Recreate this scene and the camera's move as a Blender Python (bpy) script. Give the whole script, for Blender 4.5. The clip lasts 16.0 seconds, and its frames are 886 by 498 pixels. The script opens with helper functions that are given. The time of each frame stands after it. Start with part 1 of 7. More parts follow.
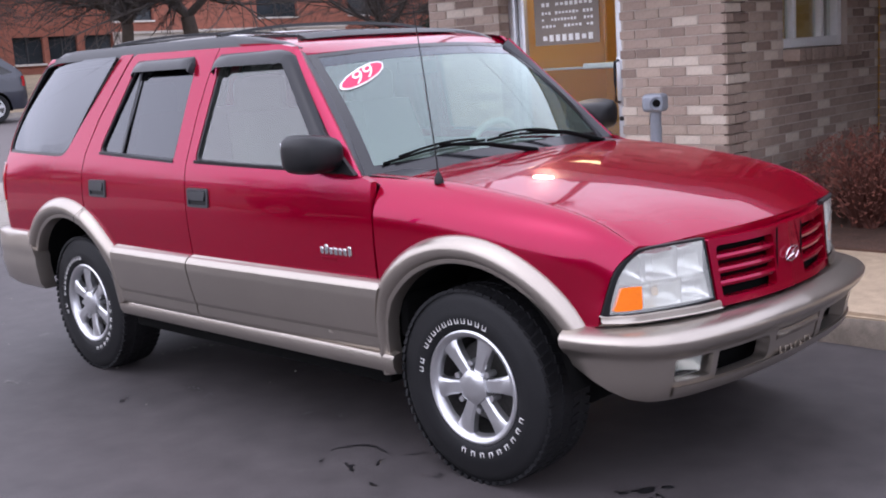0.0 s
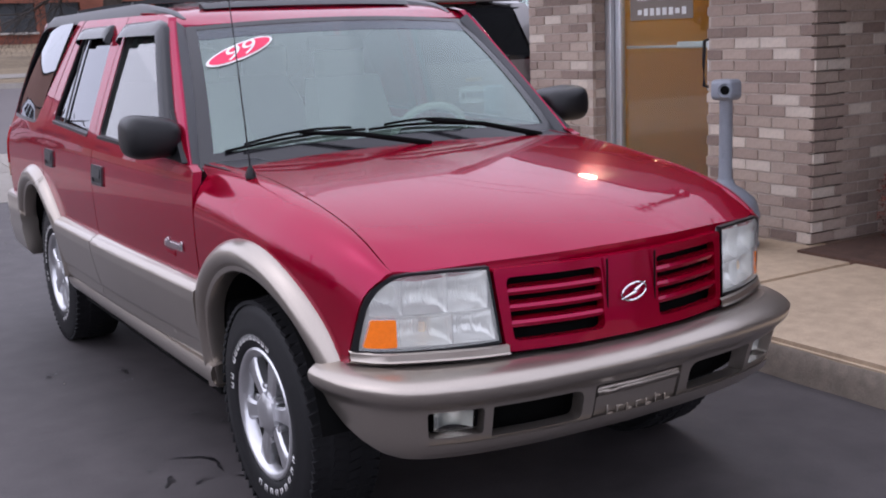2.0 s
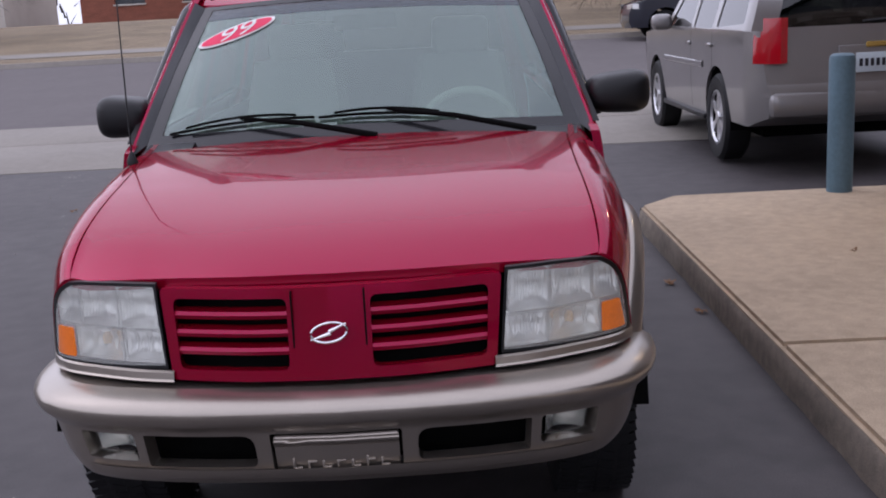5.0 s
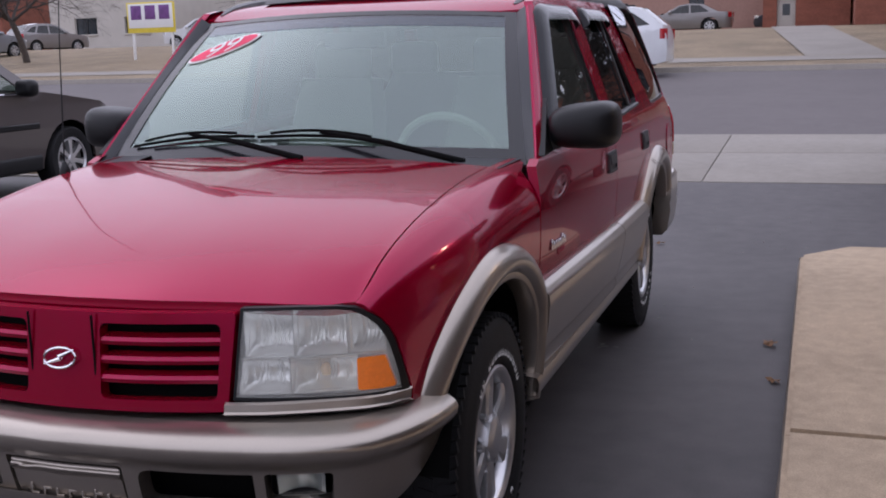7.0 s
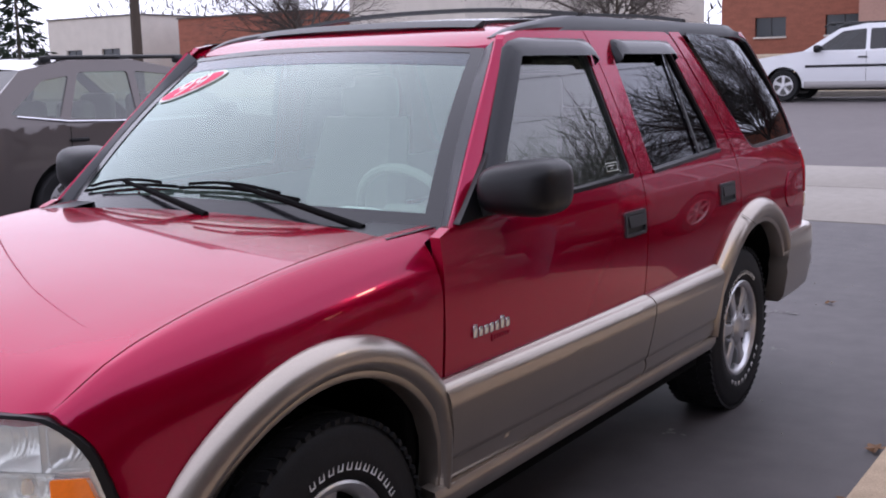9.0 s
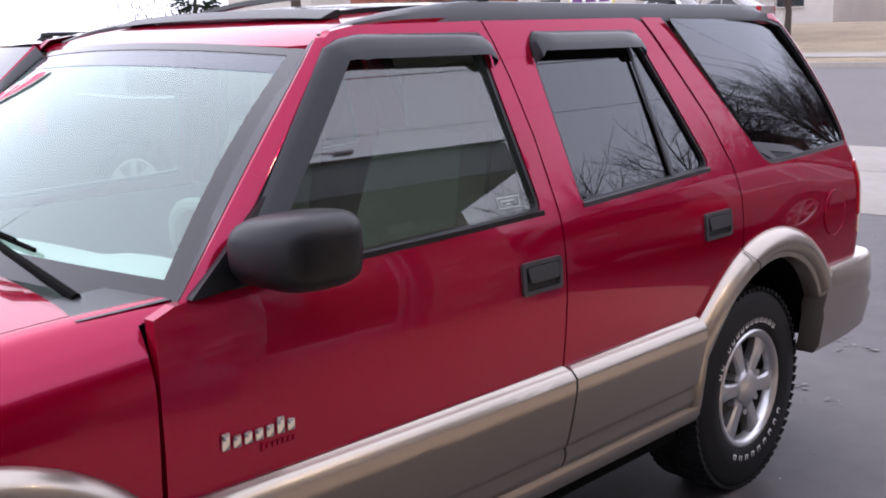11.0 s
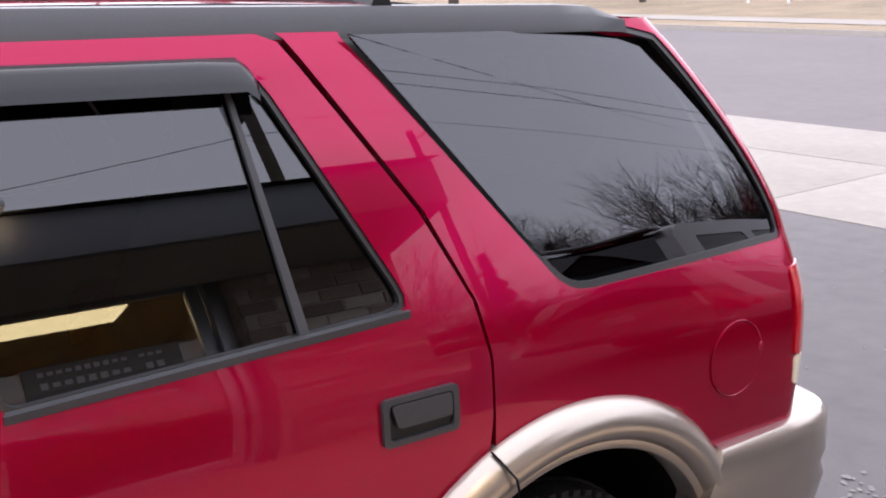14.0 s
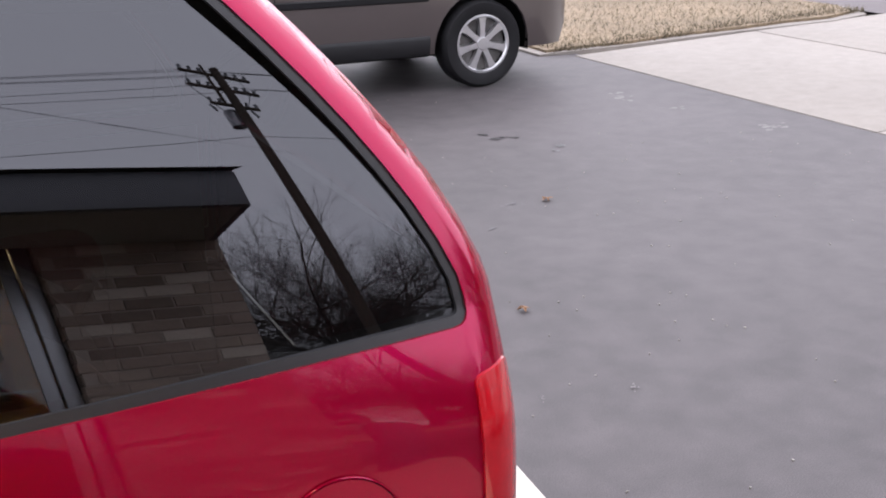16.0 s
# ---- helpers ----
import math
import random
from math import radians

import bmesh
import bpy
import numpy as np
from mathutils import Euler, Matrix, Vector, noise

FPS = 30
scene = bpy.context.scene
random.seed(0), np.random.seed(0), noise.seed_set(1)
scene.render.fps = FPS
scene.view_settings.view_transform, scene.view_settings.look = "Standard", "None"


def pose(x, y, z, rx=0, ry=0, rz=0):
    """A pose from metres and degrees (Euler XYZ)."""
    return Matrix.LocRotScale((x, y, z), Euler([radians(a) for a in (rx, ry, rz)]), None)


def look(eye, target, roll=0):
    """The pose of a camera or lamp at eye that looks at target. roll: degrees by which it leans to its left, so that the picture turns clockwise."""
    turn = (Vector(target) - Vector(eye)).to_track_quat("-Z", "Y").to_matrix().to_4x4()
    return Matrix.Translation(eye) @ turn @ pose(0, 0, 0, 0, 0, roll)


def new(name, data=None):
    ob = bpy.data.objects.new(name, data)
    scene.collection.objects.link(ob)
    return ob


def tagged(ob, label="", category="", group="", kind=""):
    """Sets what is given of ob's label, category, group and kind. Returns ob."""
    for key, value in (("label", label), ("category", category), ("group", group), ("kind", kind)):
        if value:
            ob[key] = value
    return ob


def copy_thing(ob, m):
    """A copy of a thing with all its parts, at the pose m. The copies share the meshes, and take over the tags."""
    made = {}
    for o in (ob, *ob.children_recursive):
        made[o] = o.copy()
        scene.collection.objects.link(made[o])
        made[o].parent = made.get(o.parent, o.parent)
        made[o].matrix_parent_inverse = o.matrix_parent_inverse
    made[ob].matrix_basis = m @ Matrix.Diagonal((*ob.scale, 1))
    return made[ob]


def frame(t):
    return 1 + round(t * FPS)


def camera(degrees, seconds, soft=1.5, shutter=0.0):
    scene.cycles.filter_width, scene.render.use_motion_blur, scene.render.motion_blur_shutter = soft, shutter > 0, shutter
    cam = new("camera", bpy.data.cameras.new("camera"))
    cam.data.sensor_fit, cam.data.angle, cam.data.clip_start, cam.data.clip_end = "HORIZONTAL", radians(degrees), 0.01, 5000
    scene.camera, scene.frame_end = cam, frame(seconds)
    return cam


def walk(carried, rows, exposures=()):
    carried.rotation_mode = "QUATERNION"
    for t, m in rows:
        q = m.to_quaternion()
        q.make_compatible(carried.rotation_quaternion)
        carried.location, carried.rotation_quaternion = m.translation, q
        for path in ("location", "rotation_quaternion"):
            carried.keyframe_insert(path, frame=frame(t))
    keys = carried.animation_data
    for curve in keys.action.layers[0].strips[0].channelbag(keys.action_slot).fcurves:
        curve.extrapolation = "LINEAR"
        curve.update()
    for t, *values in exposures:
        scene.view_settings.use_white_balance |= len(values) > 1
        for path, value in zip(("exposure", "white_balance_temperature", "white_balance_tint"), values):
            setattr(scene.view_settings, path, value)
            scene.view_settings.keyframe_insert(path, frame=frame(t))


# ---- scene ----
cam = camera(44.0, 16.0, soft=1.9)
PATH = [
    (0, (2.548, -3.445, 1.495), (1.16, -2.048, 1.149), -3.8),
    (0.5, (2.66, -3.093, 1.459), (1.205, -1.772, 1.089), -2.2),
    (1, (2.78, -2.722, 1.469), (1.239, -1.504, 1.092), -3.4),
    (1.5, (2.976, -2.346, 1.486), (1.372, -1.206, 1.127), -2.0),
    (2, (3.034, -1.964, 1.46), (1.356, -0.944, 1.081), -2.3),
    (2.5, (3.113, -1.592, 1.47), (1.366, -0.689, 1.108), -2.5),
    (3, (3.271, -1.188, 1.478), (1.428, -0.49, 1.137), -3.2),
    (3.2, (3.284, -1.035, 1.467), (1.424, -0.388, 1.116), -2.8),
    (5.3, (3.249, 0.562, 1.465), (1.296, 0.402, 1.065), -2.3),
    (5.5, (3.25, 0.732, 1.446), (1.303, 0.49, 1.062), -1.7),
    (6, (3.191, 1.06, 1.458), (1.266, 0.677, 1.075), -2.2),
    (6.5, (2.975, 1.312, 1.457), (1.081, 0.826, 1.04), -0.0),
    (7, (2.78, 1.601, 1.42), (0.92, 0.961, 1.059), -1.6),
    (7.5, (2.604, 1.884, 1.415), (0.782, 1.147, 1.048), -1.0),
    (8, (2.325, 2.084, 1.401), (0.567, 1.21, 1.022), -2.1),
    (8.5, (2.059, 2.218, 1.479), (0.339, 1.257, 1.136), -0.6),
    (8.7, (1.958, 2.269, 1.47), (0.275, 1.237, 1.151), -1.0),
    (10.8, (0.721, 2.491, 1.524), (-0.729, 1.167, 1.147), -1.2),
    (11, (0.604, 2.507, 1.549), (-0.819, 1.154, 1.173), -1.3),
    (11.5, (0.314, 2.455, 1.541), (-1.099, 1.087, 1.176), -0.3),
    (12, (0.009, 2.426, 1.586), (-1.366, 1.024, 1.208), -0.5),
    (12.5, (-0.36, 2.488, 1.598), (-1.674, 1.028, 1.222), 0.3),
    (13, (-0.66, 2.415, 1.614), (-1.93, 0.924, 1.208), 0.1),
    (13.5, (-0.99, 2.292, 1.659), (-2.248, 0.794, 1.241), 0.8),
    (14, (-1.364, 2.243, 1.663), (-2.534, 0.687, 1.207), 0.1),
    (14.5, (-1.708, 2.165, 1.702), (-2.807, 0.58, 1.172), 0.7),
    (15, (-2.064, 2.057, 1.7), (-3.155, 0.484, 1.124), 1.9),
    (15.5, (-2.449, 2.008, 1.676), (-3.43, 0.379, 1.067), 1.0),
    (16, (-2.803, 1.946, 1.684), (-3.632, 0.252, 1.034), -0.6),
]
EXPOSURES = [(0, 0.3, 5900, 22), (1.5, 0.0, 5900, 22), (3, -0.35, 5900, 23), (5.5, -0.55, 5900, 23), (7, -0.5, 5900, 23), (8.5, -0.2, 5900, 24), (11, 0.35, 6000, 22), (12.5, 0.74, 6100, 20), (14.5, 0.78, 6250, 20), (16, 0.68, 6250, 19)]
walk(cam, [(t, look(eye, target, roll)) for t, eye, target, roll in PATH], EXPOSURES)

# ---- light ----
SUN_DIR = (-0.25, -0.55, 0.8)
world = bpy.data.worlds.new("sky")
scene.world = world
world.use_nodes = True
wn = world.node_tree
wn.nodes.clear()
w_sky = wn.nodes.new("ShaderNodeTexSky")
w_sky.sky_type, w_sky.sun_disc = "NISHITA", False
w_sky.sun_elevation, w_sky.sun_rotation = radians(50), radians(205)
w_sky.dust_density, w_sky.air_density, w_sky.ozone_density = 4.0, 1.0, 1.0
w_hsv = wn.nodes.new("ShaderNodeHueSaturation")
w_hsv.inputs["Saturation"].default_value = 0.22
w_mix = wn.nodes.new("ShaderNodeMixRGB")
w_mix.inputs["Fac"].default_value = 0.62
w_mix.inputs["Color2"].default_value = (27.0, 27.6, 29.0, 1)
w_bg = wn.nodes.new("ShaderNodeBackground")
w_bg.inputs["Strength"].default_value = 0.085
w_out = wn.nodes.new("ShaderNodeOutputWorld")
wn.links.new(w_sky.outputs[0], w_hsv.inputs["Color"])
wn.links.new(w_hsv.outputs[0], w_mix.inputs["Color1"])
wn.links.new(w_mix.outputs[0], w_bg.inputs["Color"])
wn.links.new(w_bg.outputs[0], w_out.inputs[0])

sun = new("overcast_sun", bpy.data.lights.new("overcast_sun", "SUN"))
sun.data.energy, sun.data.angle, sun.data.color = 0.6, radians(120), (1.0, 0.97, 0.93)
sun.matrix_world = look((0, 0, 30), tuple(-30 * c for c in SUN_DIR[:2]) + (30 - 30 * SUN_DIR[2],))


# ---- materials ----
def mat(name, color, rough=0.5, metal=0.0, vary=0.12, scale=6.0, fine=60.0, bump=0.0, coat=0.0, coat_rough=0.03, spec=0.5, emit=None, strength=0.0, rand=0.0, flecks=0.0, stretch=(1, 1, 1)):
    m = bpy.data.materials.new(name)
    m.use_nodes = True
    nt = m.node_tree
    n, ln = nt.nodes, nt.links
    b = n["Principled BSDF"]
    b.inputs["Roughness"].default_value, b.inputs["Metallic"].default_value = rough, metal
    b.inputs["Specular IOR Level"].default_value = spec
    b.inputs["Coat Weight"].default_value, b.inputs["Coat Roughness"].default_value = coat, coat_rough
    tc = n.new("ShaderNodeTexCoord")
    mp = n.new("ShaderNodeMapping")
    mp.inputs["Scale"].default_value = stretch
    ln.new(tc.outputs["Object"], mp.inputs[0])
    big, small = n.new("ShaderNodeTexNoise"), n.new("ShaderNodeTexNoise")
    big.inputs["Scale"].default_value, small.inputs["Scale"].default_value = scale, fine
    big.inputs["Detail"].default_value, small.inputs["Detail"].default_value = 5, 4
    ln.new(mp.outputs[0], big.inputs["Vector"])
    ln.new(mp.outputs[0], small.inputs["Vector"])
    add = n.new("ShaderNodeMath")
    add.operation = "ADD"
    ln.new(big.outputs["Fac"], add.inputs[0])
    ln.new(small.outputs["Fac"], add.inputs[1])
    src = add.outputs[0]
    if rand:
        oi = n.new("ShaderNodeObjectInfo")
        ge = n.new("ShaderNodeNewGeometry")
        s2 = n.new("ShaderNodeMath")
        s2.operation = "ADD"
        ln.new(oi.outputs["Random"], s2.inputs[0])
        ln.new(ge.outputs["Random Per Island"], s2.inputs[1])
        s3 = n.new("ShaderNodeMath")
        s3.operation = "MULTIPLY_ADD"
        ln.new(s2.outputs[0], s3.inputs[0])
        s3.inputs[1].default_value = rand
        ln.new(src, s3.inputs[2])
        s4 = n.new("ShaderNodeMath")
        s4.operation = "SUBTRACT"
        ln.new(s3.outputs[0], s4.inputs[0])
        s4.inputs[1].default_value = rand
        src = s4.outputs[0]
    mr = n.new("ShaderNodeMapRange")
    mr.inputs["From Min"].default_value, mr.inputs["From Max"].default_value = 0.6, 1.4
    mr.inputs["To Min"].default_value, mr.inputs["To Max"].default_value = 1 - vary, 1 + vary
    ln.new(src, mr.inputs["Value"])
    vm = n.new("ShaderNodeVectorMath")
    vm.operation = "SCALE"
    vm.inputs[0].default_value = color
    ln.new(mr.outputs[0], vm.inputs["Scale"])
    out = vm.outputs[0]
    if flecks:
        fl = n.new("ShaderNodeTexNoise")
        fl.inputs["Scale"].default_value, fl.inputs["Detail"].default_value = 260, 2
        ln.new(mp.outputs[0], fl.inputs["Vector"])
        fr = n.new("ShaderNodeMapRange")
        fr.inputs["From Min"].default_value, fr.inputs["From Max"].default_value = 0.35, 0.7
        fr.inputs["To Min"].default_value, fr.inputs["To Max"].default_value = 1 - flecks, 1 + flecks
        ln.new(fl.outputs["Fac"], fr.inputs["Value"])
        v2 = n.new("ShaderNodeVectorMath")
        v2.operation = "SCALE"
        ln.new(out, v2.inputs[0])
        ln.new(fr.outputs[0], v2.inputs["Scale"])
        out = v2.outputs[0]
    ln.new(out, b.inputs["Base Color"])
    if bump:
        bp = n.new("ShaderNodeBump")
        bp.inputs["Strength"].default_value, bp.inputs["Distance"].default_value = 1.0, bump
        ln.new(add.outputs[0], bp.inputs["Height"])
        ln.new(bp.outputs[0], b.inputs["Normal"])
    if emit:
        b.inputs["Emission Color"].default_value = (*emit, 1)
        b.inputs["Emission Strength"].default_value = strength
    return m


def glass(name, tint, ior=1.5, rough=0.0, sheen=(1.0, 1.0, 1.0)):
    m = bpy.data.materials.new(name)
    m.use_nodes = True
    n, ln = m.node_tree.nodes, m.node_tree.links
    n.clear()
    t, g, mix, lw, o = (n.new("ShaderNode" + k) for k in ("BsdfTransparent", "BsdfGlossy", "MixShader", "LayerWeight", "OutputMaterial"))
    t.inputs[0].default_value = (*tint, 1)
    g.inputs["Roughness"].default_value = rough
    g.inputs["Color"].default_value = (*sheen, 1)
    lw.inputs["Blend"].default_value = 0.5
    pw, ma = n.new("ShaderNodeMath"), n.new("ShaderNodeMath")
    pw.operation, ma.operation = "POWER", "MULTIPLY_ADD"
    pw.inputs[1].default_value = 4.2
    ma.inputs[1].default_value, ma.inputs[2].default_value = 0.9, 1.9 * ((ior - 1) / (ior + 1)) ** 2
    ln.new(lw.outputs["Facing"], pw.inputs[0])
    ln.new(pw.outputs[0], ma.inputs[0])
    ln.new(ma.outputs[0], mix.inputs[0])
    ln.new(t.outputs[0], mix.inputs[1])
    ln.new(g.outputs[0], mix.inputs[2])
    ln.new(mix.outputs[0], o.inputs[0])
    return m


M_RED = mat("red_metallic_paint", (0.24, 0.0005, 0.012), 0.5, 0.0, 0.05, 3, 300, coat=0.64, coat_rough=0.006, spec=0.0)
r_nt = M_RED.node_tree
r_flake, r_mix = r_nt.nodes.new("ShaderNodeBsdfPrincipled"), r_nt.nodes.new("ShaderNodeMixShader")
r_flake.inputs["Base Color"].default_value = (0.43, 0.005, 0.088, 1)
r_flake.inputs["Metallic"].default_value, r_flake.inputs["Roughness"].default_value = 1.0, 0.18
r_flake.inputs["Coat Weight"].default_value, r_flake.inputs["Coat Roughness"].default_value = 0.64, 0.006
r_mix.inputs[0].default_value = 0.36
r_out = r_nt.nodes["Material Output"].inputs[0]
r_nt.links.new(r_nt.nodes["Principled BSDF"].outputs[0], r_mix.inputs[1])
r_nt.links.new(r_flake.outputs[0], r_mix.inputs[2])
r_nt.links.new(r_mix.outputs[0], r_out)
M_PEWTER = mat("pewter_metallic_paint", (0.40, 0.355, 0.308), 0.29, 0.86, 0.06, 4, 300, coat=0.35, coat_rough=0.05, spec=0.2)
M_BLACK = mat("black_plastic", (0.005, 0.005, 0.006), 0.42, 0, 0.15, 8, 250, bump=0.0004, spec=0.35)
M_TRIM = mat("dark_grey_trim", (0.030, 0.031, 0.035), 0.42, 0, 0.12, 8, 200)
M_VISOR = mat("smoked_visor", (0.016, 0.017, 0.020), 0.14, 0, 0.1, 5, 100, spec=0.28)
M_SEAL = mat("rubber_seal", (0.012, 0.012, 0.013), 0.38, 0, 0.15, 8, 150)
# near-black for dark parts and joints, and for shade painted into openings
M_DARK = mat("black_parts_and_shade", (0.003, 0.003, 0.003), 0.9, spec=0.1)
M_FRIT = mat("black_printed_border", (0.014, 0.014, 0.016), 0.16, coat=0.25)
M_RUBBER = mat("tyre_rubber", (0.007, 0.007, 0.008), 0.62, 0, 0.25, 12, 150, bump=0.0008, spec=0.3)
M_ALLOY = mat("machined_alloy", (0.62, 0.62, 0.63), 0.3, 0.9, 0.06, 10, 200)
M_ALLOY_DARK = mat("wheel_well_alloy", (0.12, 0.115, 0.11), 0.5, 0.6, 0.3, 10, 90)
M_WHITE = mat("white_lettering", (0.75, 0.74, 0.72), 0.5)
M_CHROME = mat("bright_chrome", (0.8, 0.8, 0.82), 0.08, 1.0, 0.02)
M_MIRROR = mat("mirror_silver", (0.85, 0.86, 0.87), 0.02, 1.0, 0.01)
M_REFLECTOR = mat("lamp_reflector", (0.90, 0.90, 0.88), 0.20, 0.72, 0.06, 20, 90)
M_AMBER = mat("amber_lens", (0.95, 0.20, 0.002), 0.15, 0, 0.08, 30, 120, coat=1)
M_REDLENS = mat("red_lens", (0.40, 0.004, 0.010), 0.14, 0, 0.08, 30, 120, coat=1)
M_CLEARLENS = mat("cream_reverse_lens", (0.75, 0.68, 0.5), 0.15, 0, 0.08, 30, 120, coat=1)
M_INTERIOR = mat("grey_beige_cloth", (0.23, 0.245, 0.205), 0.85, 0, 0.15, 8, 200, bump=0.001)
M_DASH = mat("pale_dash_vinyl", (0.62, 0.68, 0.63), 0.6, 0, 0.08, 8, 250)
M_GLASS = glass("windscreen_glass", (0.70, 0.85, 0.79), 1.85, sheen=(0.84, 0.97, 0.93))
M_GLASS_SIDE = glass("side_glass", (0.43, 0.50, 0.43), 1.62)
M_GLASS_DARK = glass("privacy_glass", (0.050, 0.054, 0.054), 1.50, sheen=(0.93, 0.95, 1.0))
M_GLASS_CAR = glass("dark_car_glass", (0.05, 0.055, 0.055), 1.42)
M_SHADE_BAND = glass("windscreen_shade_band", (0.30, 0.34, 0.42), 1.5)
M_GLASS_PLAIN = glass("clear_pane", (0.88, 0.92, 0.9), 1.5)
M_LENS = glass("headlamp_lens", (0.97, 0.98, 0.96), 1.55, 0.05)


def haze(m, color, amount):
    """A diffuse film of the colour over a pane, thicker here and there."""
    hz = m.node_tree
    h_dif, h_mix, h_noise, h_map = (hz.nodes.new("ShaderNode" + k) for k in ("BsdfDiffuse", "MixShader", "TexNoise", "MapRange"))
    h_dif.inputs[0].default_value = (*color, 1)
    h_noise.inputs["Scale"].default_value = 2.5
    h_map.inputs["To Min"].default_value, h_map.inputs["To Max"].default_value = 0.5 * amount, 1.5 * amount
    h_tc = hz.nodes.new("ShaderNodeTexCoord")
    hz.links.new(h_tc.outputs["Object"], h_noise.inputs["Vector"])
    hz.links.new(h_noise.outputs["Fac"], h_map.inputs["Value"])
    hz.links.new(h_map.outputs[0], h_mix.inputs[0])
    h_out = hz.nodes["Material Output"].inputs[0]
    hz.links.new(h_out.links[0].from_socket, h_mix.inputs[1])
    hz.links.new(h_dif.outputs[0], h_mix.inputs[2])
    hz.links.new(h_mix.outputs[0], h_out)


haze(M_LENS, (0.80, 0.81, 0.77), 0.24)
# pale green film: the windscreen's reflective sheen, put in as colour
haze(M_GLASS, (0.50, 0.66, 0.61), 0.05)
haze(M_GLASS_SIDE, (0.5, 0.55, 0.5), 0.03)
M_STICKER = mat("red_sticker", (0.75, 0.02, 0.09), 0.5)

M_ASPHALT = mat("worn_asphalt", (0.057, 0.049, 0.050), 0.64, 0, 0.42, 0.55, 6, bump=0.0008, flecks=0.38)
M_STREET = mat("street_asphalt", (0.122, 0.107, 0.106), 0.88, 0, 0.12, 0.4, 4, flecks=0.2)
M_CONCRETE = mat("weathered_concrete", (0.44, 0.338, 0.232), 0.85, 0, 0.20, 1.1, 14, bump=0.001, flecks=0.16)
M_APRON = mat("pale_concrete", (0.26, 0.236, 0.208), 0.88, 0, 0.14, 0.7, 9, bump=0.001, flecks=0.12)
M_KERB = mat("dark_kerb_concrete", (0.23, 0.19, 0.15), 0.9, 0, 0.35, 3, 20, bump=0.002, flecks=0.2)
M_GRASS = mat("dormant_grass", (0.235, 0.178, 0.112), 0.95, 0, 0.42, 0.6, 14, bump=0.01, flecks=0.5)
M_MORTAR = mat("grey_mortar", (0.42, 0.355, 0.305), 0.95, 0, 0.15, 4, 60, bump=0.001)
M_BRICKS = [mat("dark_brick", (0.215, 0.158, 0.130), 0.9, 0, 0.22, 5, 45, bump=0.0015, rand=0.35),
            mat("brown_brick", (0.300, 0.228, 0.188), 0.9, 0, 0.22, 5, 45, bump=0.0015, rand=0.35),
            mat("tan_brick", (0.37, 0.292, 0.240), 0.9, 0, 0.2, 5, 45, bump=0.0015, rand=0.35),
            mat("pale_brick", (0.53, 0.455, 0.385), 0.9, 0, 0.2, 5, 45, bump=0.0015, rand=0.3)]


# ---- mesh helpers ----
def exact_normals(me):
    """Where a panel carries the true normals of its curved surface, shade with them."""
    at = me.attributes.get("surface")
    if at is None:
        return
    nv = [0.0] * (3 * len(me.vertices))
    at.data.foreach_get("vector", nv)
    skin, way = [], 0.0
    for p in me.polygons:
        vs = [Vector(nv[3 * i:3 * i + 3]) for i in p.vertices]
        if all(v.length_squared > 0.5 for v in vs):
            skin.append(vs)
            way += p.area * sum(v.dot(p.normal) for v in vs)
        else:
            skin.append(None)
    way = 1 if way > 0 else -1
    out = []
    for p, vs in zip(me.polygons, skin):
        out += [tuple(way * v) for v in vs] if vs else [tuple(p.normal)] * len(p.vertices)
    me.attributes.remove(at)
    me.normals_split_custom_set(out)


def part(name, bm, material, parent, label="", smooth=40.0, free=True):
    me = bpy.data.meshes.new(name)
    if smooth:
        lim = radians(smooth)
        for f in bm.faces:
            f.smooth = True
        for e in bm.edges:
            if len(e.link_faces) == 2 and e.calc_face_angle(0.0) > lim:
                e.smooth = False
    bm.to_mesh(me)
    if free:
        bm.free()
    exact_normals(me)
    for m in material if isinstance(material, (list, tuple)) else [material]:
        me.materials.append(m)
    ob = new(name, me)
    if parent:
        ob.parent = parent
    if label:
        ob["label"] = label
    return ob


def thing(name, label, category, group="", kind="", at=(0, 0, 0), rz=0.0):
    ob = new(name)
    ob.empty_display_size = 0.2
    ob.matrix_world = pose(*at, 0, 0, rz)
    return tagged(ob, label, category, group, kind)


def add_box(bm, c, s, bevel=0.0, m=None, seg=2):
    r = bmesh.ops.create_cube(bm, size=1.0)
    mt = Matrix.Translation(c) @ Matrix.Diagonal((*s, 1))
    if m is not None:
        mt = m @ mt
    bmesh.ops.transform(bm, matrix=mt, verts=r["verts"])
    if bevel:
        es = list({e for v in r["verts"] for e in v.link_edges})
        bmesh.ops.bevel(bm, geom=es, offset=bevel, segments=seg, affect="EDGES", profile=0.5)
    return bm


def box(c, s, bevel=0.0, m=None, seg=2):
    return add_box(bmesh.new(), c, s, bevel, m, seg)


def add_cyl(bm, a, b, r0, r1=None, seg=16, caps=True):
    a, b = Vector(a), Vector(b)
    d = b - a
    r = bmesh.ops.create_cone(bm, cap_ends=caps, segments=seg, radius1=r0, radius2=r0 if r1 is None else r1, depth=d.length)
    bmesh.ops.transform(bm, matrix=Matrix.Translation((a + b) / 2) @ d.to_track_quat("Z", "Y").to_matrix().to_4x4(), verts=r["verts"])
    return bm


def cyl(a, b, r0, r1=None, seg=16):
    return add_cyl(bmesh.new(), a, b, r0, r1, seg)


